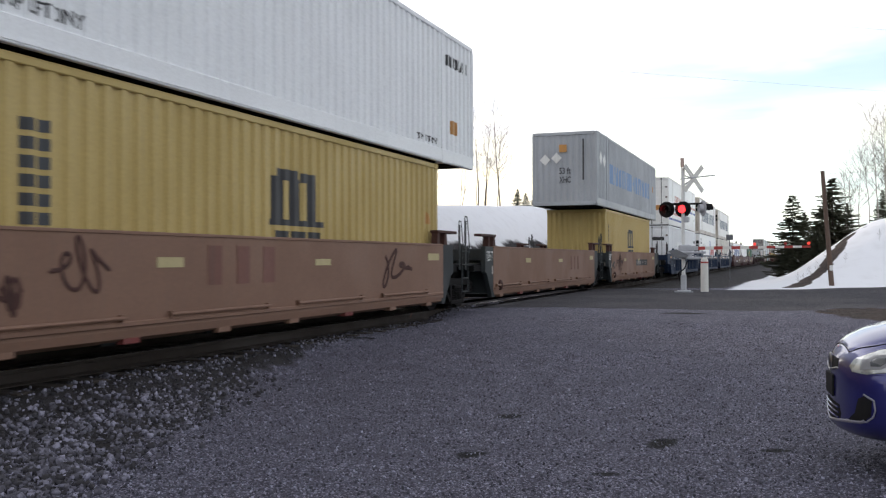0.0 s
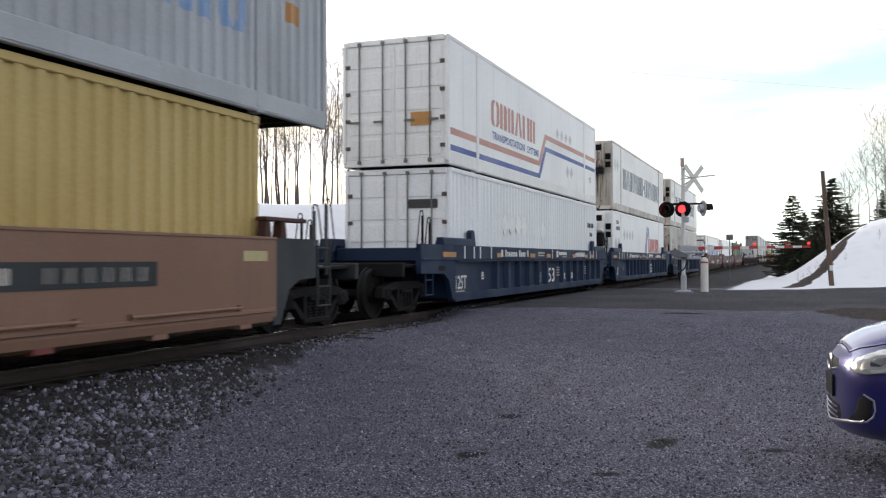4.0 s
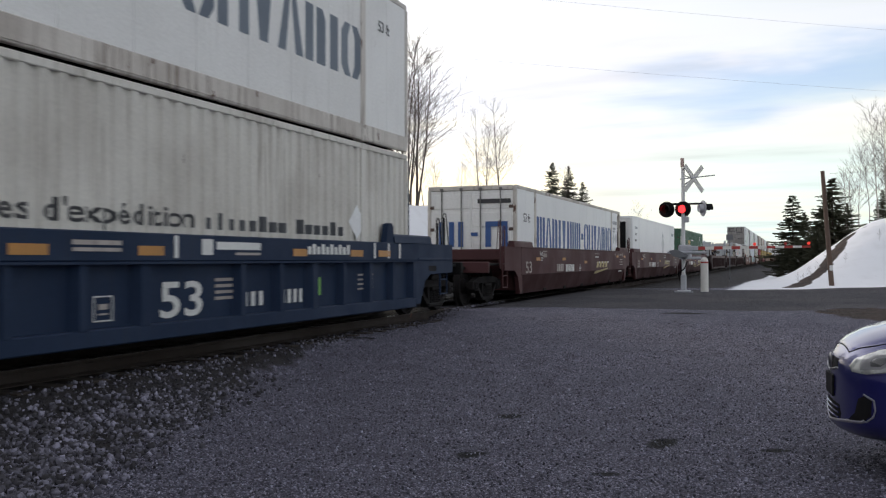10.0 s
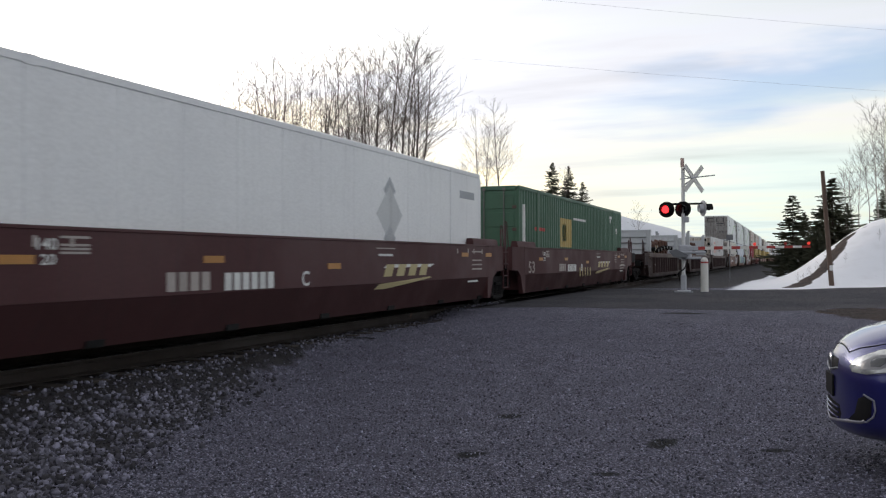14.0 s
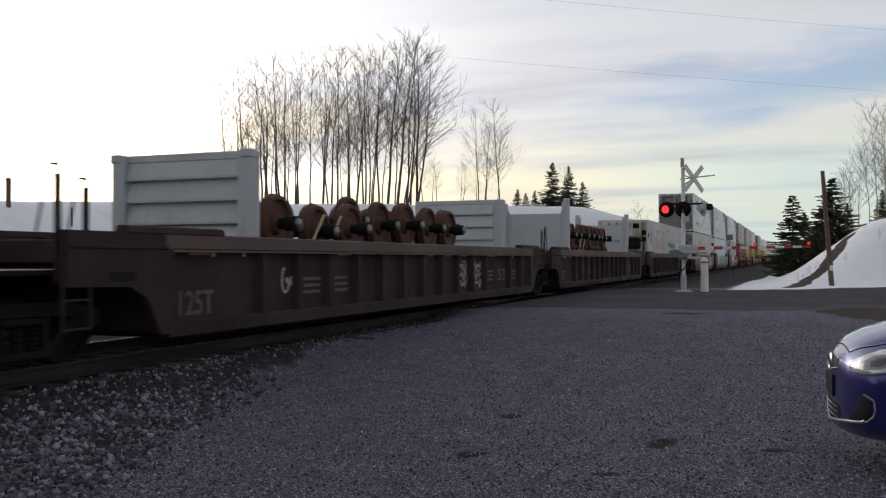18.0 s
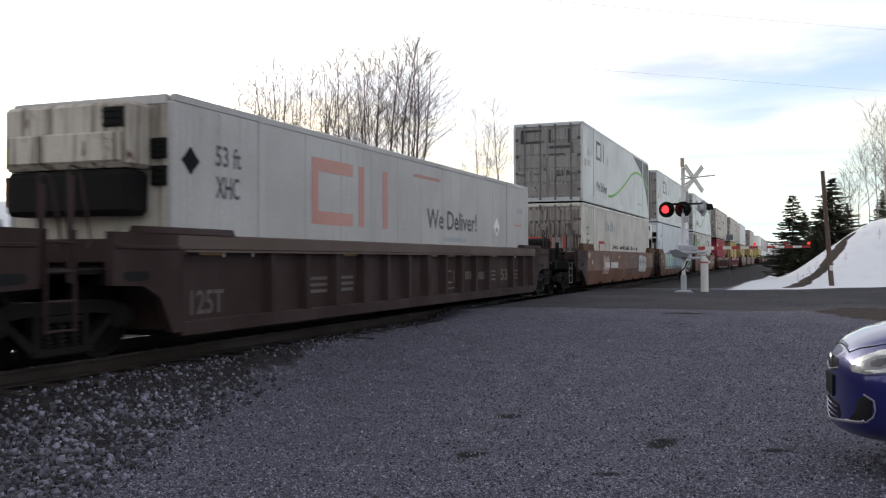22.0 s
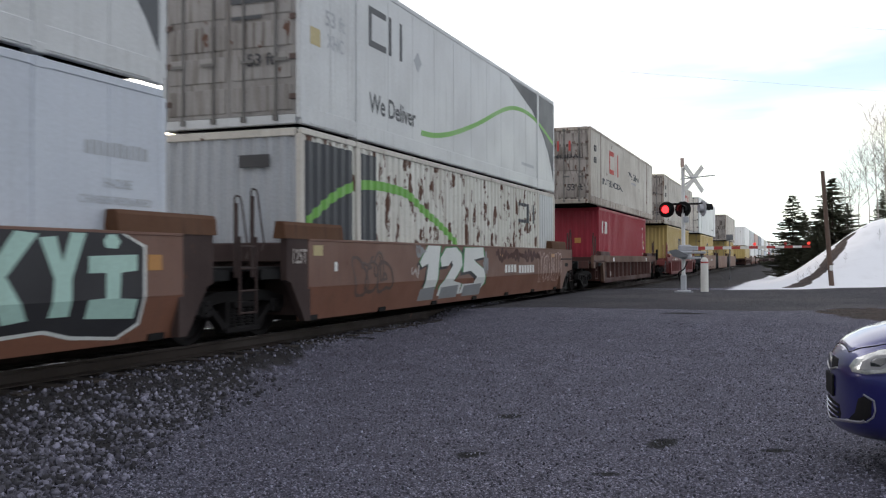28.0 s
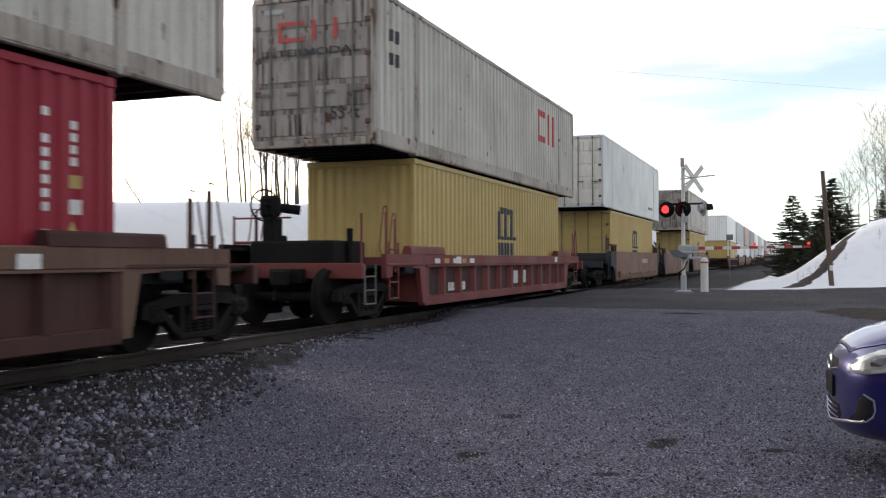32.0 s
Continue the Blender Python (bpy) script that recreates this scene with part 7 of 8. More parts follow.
def lamp_head(parent, x, z, turn, vane):
    """A round black lamp head with a hood; its lens plate turns between a lit and a dark face."""
    h = part("lamp_head", lambda: Geo().lathe([(0.10, 0.06), (0.12, 0.13), (0.0, 0.16), (-0.02, 0.27), (-0.035, 0.27), (-0.035, 0.15), (-0.06, 0.15)], "y", 24), "black" if vane is not None else "signal_grey", parent, key=("lamp", vane is None), smooth=True, at=pose(x, 0, z, 0, 0, turn))

    def hood():
        g, n = Geo(), 14
        ring = []
        for r in (0.155, 0.147):
            row = []
            for i in range(n + 1):
                a = math.pi * (-0.12 + 1.24 * i / n)
                row.append((r * math.cos(a), r * math.sin(a)))
            ring.append(row)
        outline = ring[0] + ring[1][::-1]
        return g.prism(outline, "y", -0.32, -0.03)
    part("hood", hood, "black", h, key=("hood", 0))
    if vane is None:
        return
    v = part("lens_vane", lambda: Geo().lathe([(-0.004, 0.13), (0.004, 0.13)], "y", 22), "dark_lens", h, "red signal lens", key=("lensback", 0), at=pose(0, -0.17, 0, 0, 0, 0))
    me = SHARED[("lensback", 0)]
    if len(me.materials) < 2:
        me.materials.append(M["red_glow"])
        me.materials[0] = M["dark_lens"]
        for f in me.polygons:
            f.material_index = 1 if f.center.y < -0.003 else 0
    v.material_slots[0].link = "DATA"
    part("dark_lens", lambda: Geo().lathe([(-0.035, 0.06), (-0.03, 0.125), (-0.02, 0.13)], "y", 18), "dark_lens", h, key=("dlens", 0), smooth=True)
    VANES.append((v, vane))


def crossing_signal():
    ob = thing("crossing_signal", "white railway crossing signal with red flashing lamps and a crossbuck", "railway signal", m=pose(-3.48, 32.05, 0.38))
    part("base", Geo().cbox(-0.22, 0.22, -0.22, 0.22, 0, 0.07, 0.02).cbox(-0.09, 0.09, -0.09, 0.09, 0.07, 0.6, 0.03).box(-0.3, 0.3, -0.05, 0.05, 0.0, 0.05), "signal_grey", ob)
    part("mast", Geo().tube((0, 0, 0.4), (0, 0, 4.2), 0.064, n=14), "mast_white", ob, smooth=True)
    part("mast_top", Geo().tube((0, 0, 4.2), (0, 0, 4.5), 0.065, n=14), "pinkish", ob, "faded red mast tip")
    arm = part("cross_arm", Geo().tube((-0.62, 0, 2.98), (0.75, 0, 2.98), 0.035, n=8).cbox(-0.12, 0.12, -0.1, 0.1, 2.86, 3.06, 0.03).tube((-0.5, 0, 2.98), (-0.5, 0, 2.8), 0.03, n=8), "black", ob)
    lamp_head(ob, -0.54, 2.80, -8, 0)
    lamp_head(ob, 0.0, 2.80, -8, 1)
    ob.children[-1].location.y = -0.2
    lamp_head(ob, 0.62, 2.82, 118, None)
    for s, lean in ((1, 45), (-1, -45)):
        part("crossbuck_blade", lambda: Geo().cbox(-0.6, 0.6, -0.012, 0.012, -0.085, 0.085, 0.006), "stripe_white", ob, key=("blade", 0), at=pose(0.34, 0.1 + 0.014 * s, 3.84, 0, 0, 52) @ pose(0, 0, 0, 0, lean, 0))
    part("crossbuck_bracket", Geo().tube((-0.1, 0, 3.82), (1.05, -0.2, 3.90), 0.02, n=8).tube((0, 0, 3.95), (0.3, 0.08, 3.85), 0.02, n=6).tube((0, 0, 3.6), (0.3, 0.08, 3.82), 0.02, n=6), "signal_grey", ob)
    g = part("gate_mechanism", Geo().cbox(-0.14, 0.26, -0.25, 0.12, 1.15, 1.6, 0.04).cbox(-0.5, 0.75, -0.3, -0.22, 1.3, 1.38, 0.02).cbox(-0.1, 0.6, -0.32, -0.2, 1.12, 1.2, 0.02), "signal_grey", ob, "grey gate motor case")
    part("counterweight", Geo().prism([(-0.45, 1.4), (-0.2, 1.45), (0.2, 1.25), (0.1, 1.12), (-0.3, 1.2)], "y", -0.32, -0.26), "signal_dark", g)
    part("cable", Geo().tube((0.15, -0.2, 1.05), (0.05, -0.25, 0.8), 0.022, n=6).tube((0.05, -0.25, 0.8), (-0.15, -0.2, 0.65), 0.022, n=6).tube((-0.15, -0.2, 0.65), (-0.1, -0.15, 0.4), 0.022, n=6), "black", g)
    part("small_box", Geo().cbox(0.02, 0.2, -0.16, -0.05, 2.35, 2.55, 0.02), "signal_grey", ob)
    gate = thing("crossing_gate", "lowered red and white striped crossing gate arm with lamps", "gate", m=pose(-3.04, 31.85, 0))
    tip = Vector((3.56, 1.42, 1.91)) - Vector((0, 0, 1.86))
    way = Vector((0, 0, 1.86))
    n = 13
    for i in range(n):
        p, q = way + tip * (i / n), way + tip * ((i + 1) / n)
        half = Vector((0, 0, 0.055 - 0.02 * i / n))
        part("stripe", Geo().put([tuple(v) for v in (p - half + Vector((0, -0.02, 0)), q - half + Vector((0, -0.02, 0)), q + half + Vector((0, -0.02, 0)), p + half + Vector((0, -0.02, 0)), p - half + Vector((0, 0.02, 0)), q - half + Vector((0, 0.02, 0)), q + half + Vector((0, 0.02, 0)), p + half + Vector((0, 0.02, 0)))],
             [(0, 1, 2, 3), (7, 6, 5, 4), (0, 4, 5, 1), (1, 5, 6, 2), (2, 6, 7, 3), (3, 7, 4, 0)]), "stripe_red" if i % 2 == 0 else "stripe_white", gate)
    for k in (0.51, 0.78, 0.985):
        c = way + tip * k
        part("arm_lamp", Geo().lathe([(-0.05, 0.02), (-0.04, 0.05), (0.04, 0.05), (0.05, 0.02)], "y", 12, tuple(c + Vector((0, 0, 0.11)))), "arm_glow" if k != 0.78 else "stripe_red", gate, "small red arm lamp")
    part("arm_bracket", Geo().cbox(-0.34, 0.06, -0.06, 0.06, 1.78, 1.94, 0.02), "signal_grey", gate)
    bo = thing("bollard", "white steel bollard with a red reflective ring", "bollard", m=pose(-2.86, 32.75, 0.36))
    part("post", Geo().lathe([(0, 0.13), (1.08, 0.13), (1.15, 0.11), (1.2, 0.05)], "z", 18), "stripe_white", bo, smooth=True)
    part("ring", Geo().lathe([(1.0, 0.133), (1.05, 0.133)], "z", 18), "stripe_red", bo)


crossing_signal()


def flash():
    """The two lamps take turns: half a second each."""
    def turn(t):
        k = math.floor((t - 1.44) / 1.0055)
        return 0 if (t - 1.44) - k * 1.0055 < 0.509 else 1      # which lamp is lit
    for v, mine in VANES:
        rows, t, lit = [], 0.0, None
        step = 1 / 30
        for i in range(int(CLIP * 30) + 1):
            t = i * step
            now = turn(t) == mine
            if lit is None:
                rows.append((t, pose(0, -0.17, 0, 0, 0, 0 if now else -86)))
            elif now != lit:
                a, b = (-86, 0) if now else (0, -86)
                rows += [(t - step, pose(0, -0.17, 0, 0, 0, a)), (t, pose(0, -0.17, 0, 0, 0, b))]
            lit = now
        rows.append((CLIP, pose(0, -0.17, 0, 0, 0, 0 if lit else -86)))
        clean, seen = [], set()
        for t, m in rows:
            if frame(t) not in seen:
                clean.append((t, m))
                seen.add(frame(t))
        walk(v, clean)


# ------------------------------------------------------------------ poles and wires
def poles():
    p = thing("utility_pole", "leaning weathered wooden utility pole", "pole", m=pose(1.36, 38.17, 0.3))
    part("shaft", Geo().tube((0, 0, -0.2), (-0.32, 0, 4.55), 0.10, 0.075, n=12), "pole_wood", p, smooth=True)
    part("tag", Geo().cbox(-0.10, 0.02, -0.13, -0.10, 0.75, 0.95, 0.01), "mast_white", p, "small pale sign plate")
    w = thing("overhead_wire", "thin overhead wires against the sky", "wire", m=pose(0, 0, 0))

    def span(a, b, sag, n=16):
        g, rings = Geo(), []
        for i in range(n + 1):
            t = i / n
            q = Vector(a).lerp(Vector(b), t) - Vector((0, 0, sag * 4 * t * (1 - t)))
            rings += [(q.x, q.y - 0.006, q.z - 0.004), (q.x, q.y + 0.006, q.z - 0.004), (q.x, q.y, q.z + 0.006)]
        g.put(rings, [(3 * i + k, 3 * i + (k + 1) % 3, 3 * i + 3 + (k + 1) % 3, 3 * i + 3 + k) for i in range(n) for k in range(3)])
        return g
    part("wire", span((-60, 38, 18.5), (30, 68, 9.4), 0.8), "signal_grey", w)
    part("wire", span((-60, 40, 23.6), (30, 68, 12.6), 0.8), "signal_grey", w)
    part("wire", span((1.3, 38.2, 4.75), (14, 34, 5.6), 0.3), "black", w)
    s = thing("trackside_sign", "small grey sign on a thin post beside the far track", "sign", m=pose(-3.72, 60.0, float(height(-3.72, 60.0))))
    part("post", Geo().tube((0, 0, -0.1), (0, 0, 2.75), 0.03, n=8), "signal_dark", s)
    part("plate", Geo().cbox(-0.2, 0.2, -0.05, -0.02, 2.45, 2.8, 0.01), "signal_dark", s)
    for x, y, h, lean in ((-19.4, 18.8, 0.75, 0), (-18.3, 19.9, 0.5, 0), (-20.6, 25.8, 1.1, -38)):
        s = thing("marker_post", "thin wooden marker post standing in the snow", "post", "posts in the snow", pose(x, y, float(height(x, y)) - 0.25, 0, lean, 0))
        part("stake", Geo().tube((0, 0, 0), (0, 0, h + 0.25), 0.06 if h == 0.75 else 0.025, n=8), "pole_wood", s)


poles()


# ------------------------------------------------------------------ trees
M["birch"] = paint("grey_brown_bark", (0.085, 0.068, 0.060), 0.8, 0.5)
M["white_bark"] = paint("white_birch_bark", (0.42, 0.38, 0.35), 0.8, 0.5)
M["twig"] = paint("dark_twigs", (0.085, 0.062, 0.054), 0.8, 0.3)
M["needle"] = paint("spruce_needles", (0.066, 0.074, 0.046), 0.8, 0.5, 0, (0.075, 0.052, 0.03))
M["spruce_bark"] = paint("spruce_bark", (0.07, 0.05, 0.04), 0.9, 0.4)


def bare_tree(rng, tall, lean=0.0, spread=1.0):
    """Trunk, limbs and twigs of a leafless birch; all of it strives upwards."""
    trunk, limbs, twigs = Geo(), Geo(), Geo()
    way = Vector((lean, rng.uniform(-0.05, 0.05), 1)).normalized()
    n = 14
    r0 = 0.0068 * tall * rng.uniform(0.8, 1.15)
    pts = [Vector((0, 0, -0.4))]
    for i in range(n):
        way = (way + Vector((rng.uniform(-0.05, 0.05), rng.uniform(-0.05, 0.05), 0.04))).normalized()
        pts.append(pts[-1] + way * (tall * 0.96 + 0.4) / n)
    rad = [max(0.012, r0 * (1 - 0.92 * i / n)) for i in range(n + 1)]
    for i in range(n):
        trunk.tube(pts[i], pts[i + 1], rad[i], rad[i + 1], n=6, caps=False)

    def stray(way, k):
        return (way + Vector((rng.uniform(-k, k), rng.uniform(-k, k), rng.uniform(-k * 0.4, k)))).normalized()

    def fork(way, open_by):
        a = way.orthogonal().normalized()
        b = way.cross(a)
        t = rng.uniform(0, 6.283)
        return (way + (a * math.cos(t) + b * math.sin(t)) * open_by).normalized()

    def shoot(g, p, way, length, r, depth):
        k = 6 if depth == 2 else 4 if depth else 2
        q = p
        for i in range(k):
            way = stray(way + Vector((0, 0, 0.045 if depth else 0.02)), 0.07)
            e = q + way * length / k
            g.tube(q, e, r * (1 - 0.85 * i / k), r * (1 - 0.85 * (i + 1) / k), n=3, caps=False)
            if depth and i:
                for _ in range(2 if depth == 2 and i < 4 else 1):
                    left = 1 - 0.6 * i / k
                    shoot(twigs, e, fork(way, rng.uniform(0.5, 0.9)), length * rng.uniform(0.30, 0.50) * left, max(0.0085, r * 0.5), depth - 1)
            q = e
    count = 22
    for j in range(count):
        f = 0.26 + 0.71 * ((j + rng.random()) / count)
        i = min(n - 1, int(f * n))
        p = pts[i].lerp(pts[i + 1], f * n - i)
        a = j * 2.4 + rng.uniform(-0.6, 0.6)
        out = Vector((math.cos(a), math.sin(a), rng.uniform(0.65, 1.35))).normalized()
        shoot(limbs, p, out, tall * spread * rng.uniform(0.7, 1.15) * (0.46 - 0.34 * f), max(0.014, rad[i] * 0.42), 2)
    return trunk, limbs, twigs


def spruce(rng, tall):
    """A spruce: trunk, whorls of boughs with gaps between them, each a ragged spray."""
    trunk = Geo().tube((0, 0, -0.3), (0, 0, tall), 0.014 * tall, 0.008, n=8, caps=False)
    crown = Geo()
    z = tall * 0.05
    while z < tall * 0.985:
        f = 1 - z / tall
        reach = tall * 0.36 * f ** 0.9 * rng.uniform(0.72, 1.15) + 0.05
        for k in range(rng.randint(8, 11)):
            a = rng.uniform(0, 6.283)
            out = Vector((math.cos(a), math.sin(a), 0))
            flat = Vector((-out.y, out.x, 0))
            ln = reach * rng.uniform(0.55, 1.2)
            droop = rng.uniform(0.15, 0.45)
            base = Vector((0, 0, z + rng.uniform(-0.03, 0.03) * tall * 0.5))
            steps = max(3, int(ln / 0.10))
            for i in range(steps):
                t = (i + 0.5) / steps
                c = base + out * ln * t + Vector((0, 0, -droop * ln * t + 0.30 * ln * t * t))
                wide = (0.07 + 0.26 * ln * (1 - t) * (0.4 + t)) * rng.uniform(0.6, 1.35)
                for s in (-1, 0, 1):
                    tip = c + flat * s * wide + out * (wide * 0.7 + 0.05 + 0.05 * (s == 0)) + Vector((0, 0, rng.uniform(-0.09, 0.02)))
                    b0, b1 = c - out * 0.05 - flat * 0.035, c + out * 0.05 + flat * 0.035
                    drop = (b0 + tip) / 2 + Vector((0, 0, -0.045 * rng.uniform(0.4, 1.4)))
                    crown.put([tuple(b0), tuple(b1), tuple(tip), tuple(drop)], [(0, 1, 2), (0, 2, 3)])
        z += tall * 0.031 * rng.uniform(0.7, 1.4) + 0.015
    return trunk, crown


def plain_mesh(g, name):
    me = bpy.data.meshes.new(name)
    me.from_pydata(g.v, [], g.f)
    me.materials.append(None)
    return me


def plant():
    rng = random.Random(21)
    kinds = []
    for i in range(7):
        t, l, w = bare_tree(rng, 10.0, rng.uniform(-0.06, 0.06), 1.0)
        kinds.append([plain_mesh(g, n) for g, n in ((t, "trunk"), (l, "branchwork"), (w, "fine_branchwork"))])

    def birch(x, y, tall, i, z=None, tilt=0.0, wide=1.0, bark="birch", label="bare leafless birch with a slender pale trunk"):
        ob = thing("birch_tree", label, "tree", "bare trees", pose(x, y, float(height(x, y)) if z is None else z, 0, tilt, 0) @ pose(0, 0, 0, 0, 0, rng.uniform(0, 360)))
        s = tall / 10.0
        for me, name, mat in zip(kinds[i % 7], ("trunk", "branchwork", "fine_branchwork"), (bark, "twig", "twig")):
            bit = part(name, me, mat, ob, at=Matrix.Diagonal((s * wide, s * wide, s, 1)))
            if name != "trunk":
                tagged(bit, kind="stuff")
    group = [(-30.3, 47.1, 8.6), (-27.1, 44.4, 8.2), (-28.2, 47.2, 9.0), (-29.4, 50.0, 9.2), (-25.8, 45.2, 8.4), (-27.1, 49.0, 9.4), (-28.3, 52.9, 9.8), (-25.0, 47.8, 9.0), (-26.1, 50.7, 9.8), (-23.3, 46.5, 8.8), (-25.5, 52.1, 10.2), (-23.7, 49.6, 9.8), (-22.5, 48.0, 9.6), (-23.8, 51.8, 10.3), (-22.1, 49.3, 10.2), (-20.8, 47.7, 10.2), (-22.7, 53.4, 10.8), (-24.6, 46.0, 7.0), (-26.6, 46.4, 7.4), (-29.0, 45.6, 7.0), (-29.7, 48.2, 8.2), (-30.6, 49.4, 7.6), (-28.9, 48.6, 8.0), (-21.2, 50.6, 9.6), (-20.4, 49.6, 9.2), (-21.6, 52.6, 10.0)]
    for i, (x, y, h) in enumerate(group):
        birch(x, y, h * 1.04 - (0.9 if i in (12, 13, 11, 10) else 0.4) * max(0.0, h - 9.0), i, wide=1.25 if i in (0, 2, 14, 15, 16, 20, 21, 22, 23, 24, 25) else 1.0, tilt=max(-3.5, min(3.6, 1.1 * (x + 0.5 * (y - 48) + 25.6))))
    for i in range(20):
        x, y, h = group[(i * 5) % 17]
        birch(x + rng.uniform(-1.2, 1.2), y + rng.uniform(-1.5, 2.5), h * rng.uniform(0.55, 0.95), i + 3, tilt=0.8 * (x + 26))
    for i, (x, y, h) in enumerate(((-23.9, 71.1, 8.0), (-24.3, 74.1, 7.4), (-21.9, 70.7, 8.6), (-23.9, 76.4, 7.2), (-22.4, 55.6, 3.6), (-21.4, 54.6, 2.8), (-23.2, 32.6, 2.3), (-22.4, 33.2, 1.4), (-27.0, 80.0, 3.5), (-21.5, 92.0, 4.0), (-17.0, 110.0, 5.0), (-21.3, 60.0, 3.0), (-20.9, 64.0, 3.4), (-22.0, 57.0, 3.2), (-24.6, 69.0, 3.4))):
        birch(x, y, h, i + 2, wide=1.25 if h < 8.5 else 1.1)
    for i, (x, y, h) in enumerate(((3.5, 57.9, 5.0), (4.05, 51.8, 6.2), (3.4, 61.9, 4.4), (4.2, 59.8, 4.8), (2.9, 58.5, 3.8), (5.1, 56.0, 6.0), (5.3, 60.0, 6.6), (3.1, 64.0, 4.6), (4.6, 52.6, 6.0), (4.35, 50.2, 5.6))):
        birch(x, y, h, i + 4, bark="white_bark")
    for i, (x, y, h) in enumerate(((3.95, 44.6, 0.9), (4.3, 45.2, 0.7), (2.0, 41.5, 0.5), (0.15, 38.3, 0.5), (0.55, 39.6, 0.6), (0.9, 40.7, 0.55), (1.25, 42.2, 0.65), (1.7, 43.6, 0.6), (2.2, 45.2, 0.7), (0.35, 39.0, 0.4), (3.4, 43.5, 0.5))):
        birch(x, y, h, i, label="low bare bush poking out of the snow")
    sk = []
    for i in range(4):
        t, c = spruce(rng, 5.0)
        sk.append([plain_mesh(t, "trunk"), plain_mesh(c, "crown")])

    def fir(x, y, tall, i, z=None, wide=1.0):
        ob = thing("spruce_tree", "dark green spruce with drooping boughs", "tree", "spruces", pose(x, y, float(height(x, y)) if z is None else z, 0, 0, rng.uniform(0, 360)))
        s = tall / 5.0
        part("trunk", sk[i % 4][0], "spruce_bark", ob, at=Matrix.Diagonal((s * wide, s * wide, s, 1)))
        tagged(part("crown", sk[i % 4][1], "needle", ob, at=Matrix.Diagonal((s * wide, s * wide, s, 1))), kind="stuff")
    for i, (x, y, h) in enumerate(((-0.05, 62.0, 4.8), (1.05, 58.0, 1.8), (2.1, 58.0, 4.0), (3.0, 59.9, 2.0), (4.4, 53.8, 1.8), (4.9, 50.5, 2.4), (-0.8, 66.0, 2.4), (0.7, 66.0, 3.6), (1.6, 62.0, 2.8), (2.6, 63.0, 2.4), (5.9, 54.0, 2.6), (0.3, 60.0, 2.0), (1.3, 56.4, 1.6), (-0.3, 60.6, 2.0))):
        fir(x, y, h, i, wide=1.25 if i == 0 else 1.45 if i == 2 else 1.1)
    for i, (x, y, h) in enumerate(((-29.2, 100.9, 2.4), (-28.6, 106.2, 2.6), (-24.2, 97.0, 5.0), (-23.4, 101.3, 4.9), (-29.1, 104.0, 2.2), (-26.0, 103.0, 2.4), (-22.4, 104.0, 3.4))):
        fir(x, y, h, i + 1)
    # distant woods: thousands of small crowns in one belt
    g, far = Geo(), random.Random(5)
    for i in range(900):
        y = far.uniform(430, 640)
        x = far.uniform(-240, 150)
        if abs(x - TX) < 12:
            continue
        h = far.uniform(4, 9) * (1.0 if x < 0 else 1.3)
        z = float(height(x, y))
        r = h * far.uniform(0.16, 0.3)
        n = 6
        a0 = far.uniform(0, 6)
        ring = [(x + r * math.cos(a0 + 6.283 * k / n) * far.uniform(0.7, 1.2), y + r * math.sin(a0 + 6.283 * k / n), z + h * far.uniform(0.0, 0.2)) for k in range(n)]
        mid = [(x + 0.5 * (q[0] - x), y + 0.5 * (q[1] - y), z + h * far.uniform(0.5, 0.62)) for q in ring]
        g.put(ring + mid + [(x, y, z + h)], [(k, (k + 1) % n, n + (k + 1) % n, n + k) for k in range(n)] + [(n + k, n + (k + 1) % n, 2 * n) for k in range(n)])
    me = plain_mesh(g, "distant_woods")
    me.materials[0] = M["needle"]
    tagged(new("distant_woods", me), "low dark belt of distant spruce woods", "woods", kind="stuff")


plant()
# ------------------------------------------------------------------ parked car
def car_paint():
    m, nt, p = shader("deep_blue_car_paint")
    n = noise_of(nt, place(nt), 600, 2)
    c = blend(nt, ramp(nt, n, 0.35, 0.65), (0.014, 0.014, 0.13), (0.022, 0.024, 0.19))
    dust = noise_of(nt, place(nt), 2.5, 4)
    c = blend(nt, ramp(nt, dust, 0.45, 0.8, 0, 0.12), c, (0.2, 0.18, 0.17))
    nt.links.new(c, p.inputs["Base Color"])
    p.inputs["Metallic"].default_value, p.inputs["Roughness"].default_value = 0.45, 0.30
    p.inputs["Coat Weight"].default_value, p.inputs["Coat Roughness"].default_value = 1.0, 0.06
    return m


def clear_lens():
    m, nt, p = shader("clear_headlight_lens")
    n = noise_of(nt, place(nt, (1, 1, 1)), 9, 3)
    nt.links.new(blend(nt, ramp(nt, n, 0.42, 0.62), (0.42, 0.43, 0.42), (0.78, 0.78, 0.74)), p.inputs["Base Color"])
    p.inputs["Roughness"].default_value, p.inputs["Metallic"].default_value = 0.12, 0.35
    p.inputs["Coat Weight"].default_value, p.inputs["Coat Roughness"].default_value = 1.0, 0.03
    return m


def tinted_glass():
    m, nt, p = shader("tinted_car_glass")
    p.inputs["Base Color"].default_value = (0.015, 0.018, 0.02, 1)
    p.inputs["Roughness"].default_value = 0.04
    p.inputs["Coat Weight"].default_value = 1.0
    return m


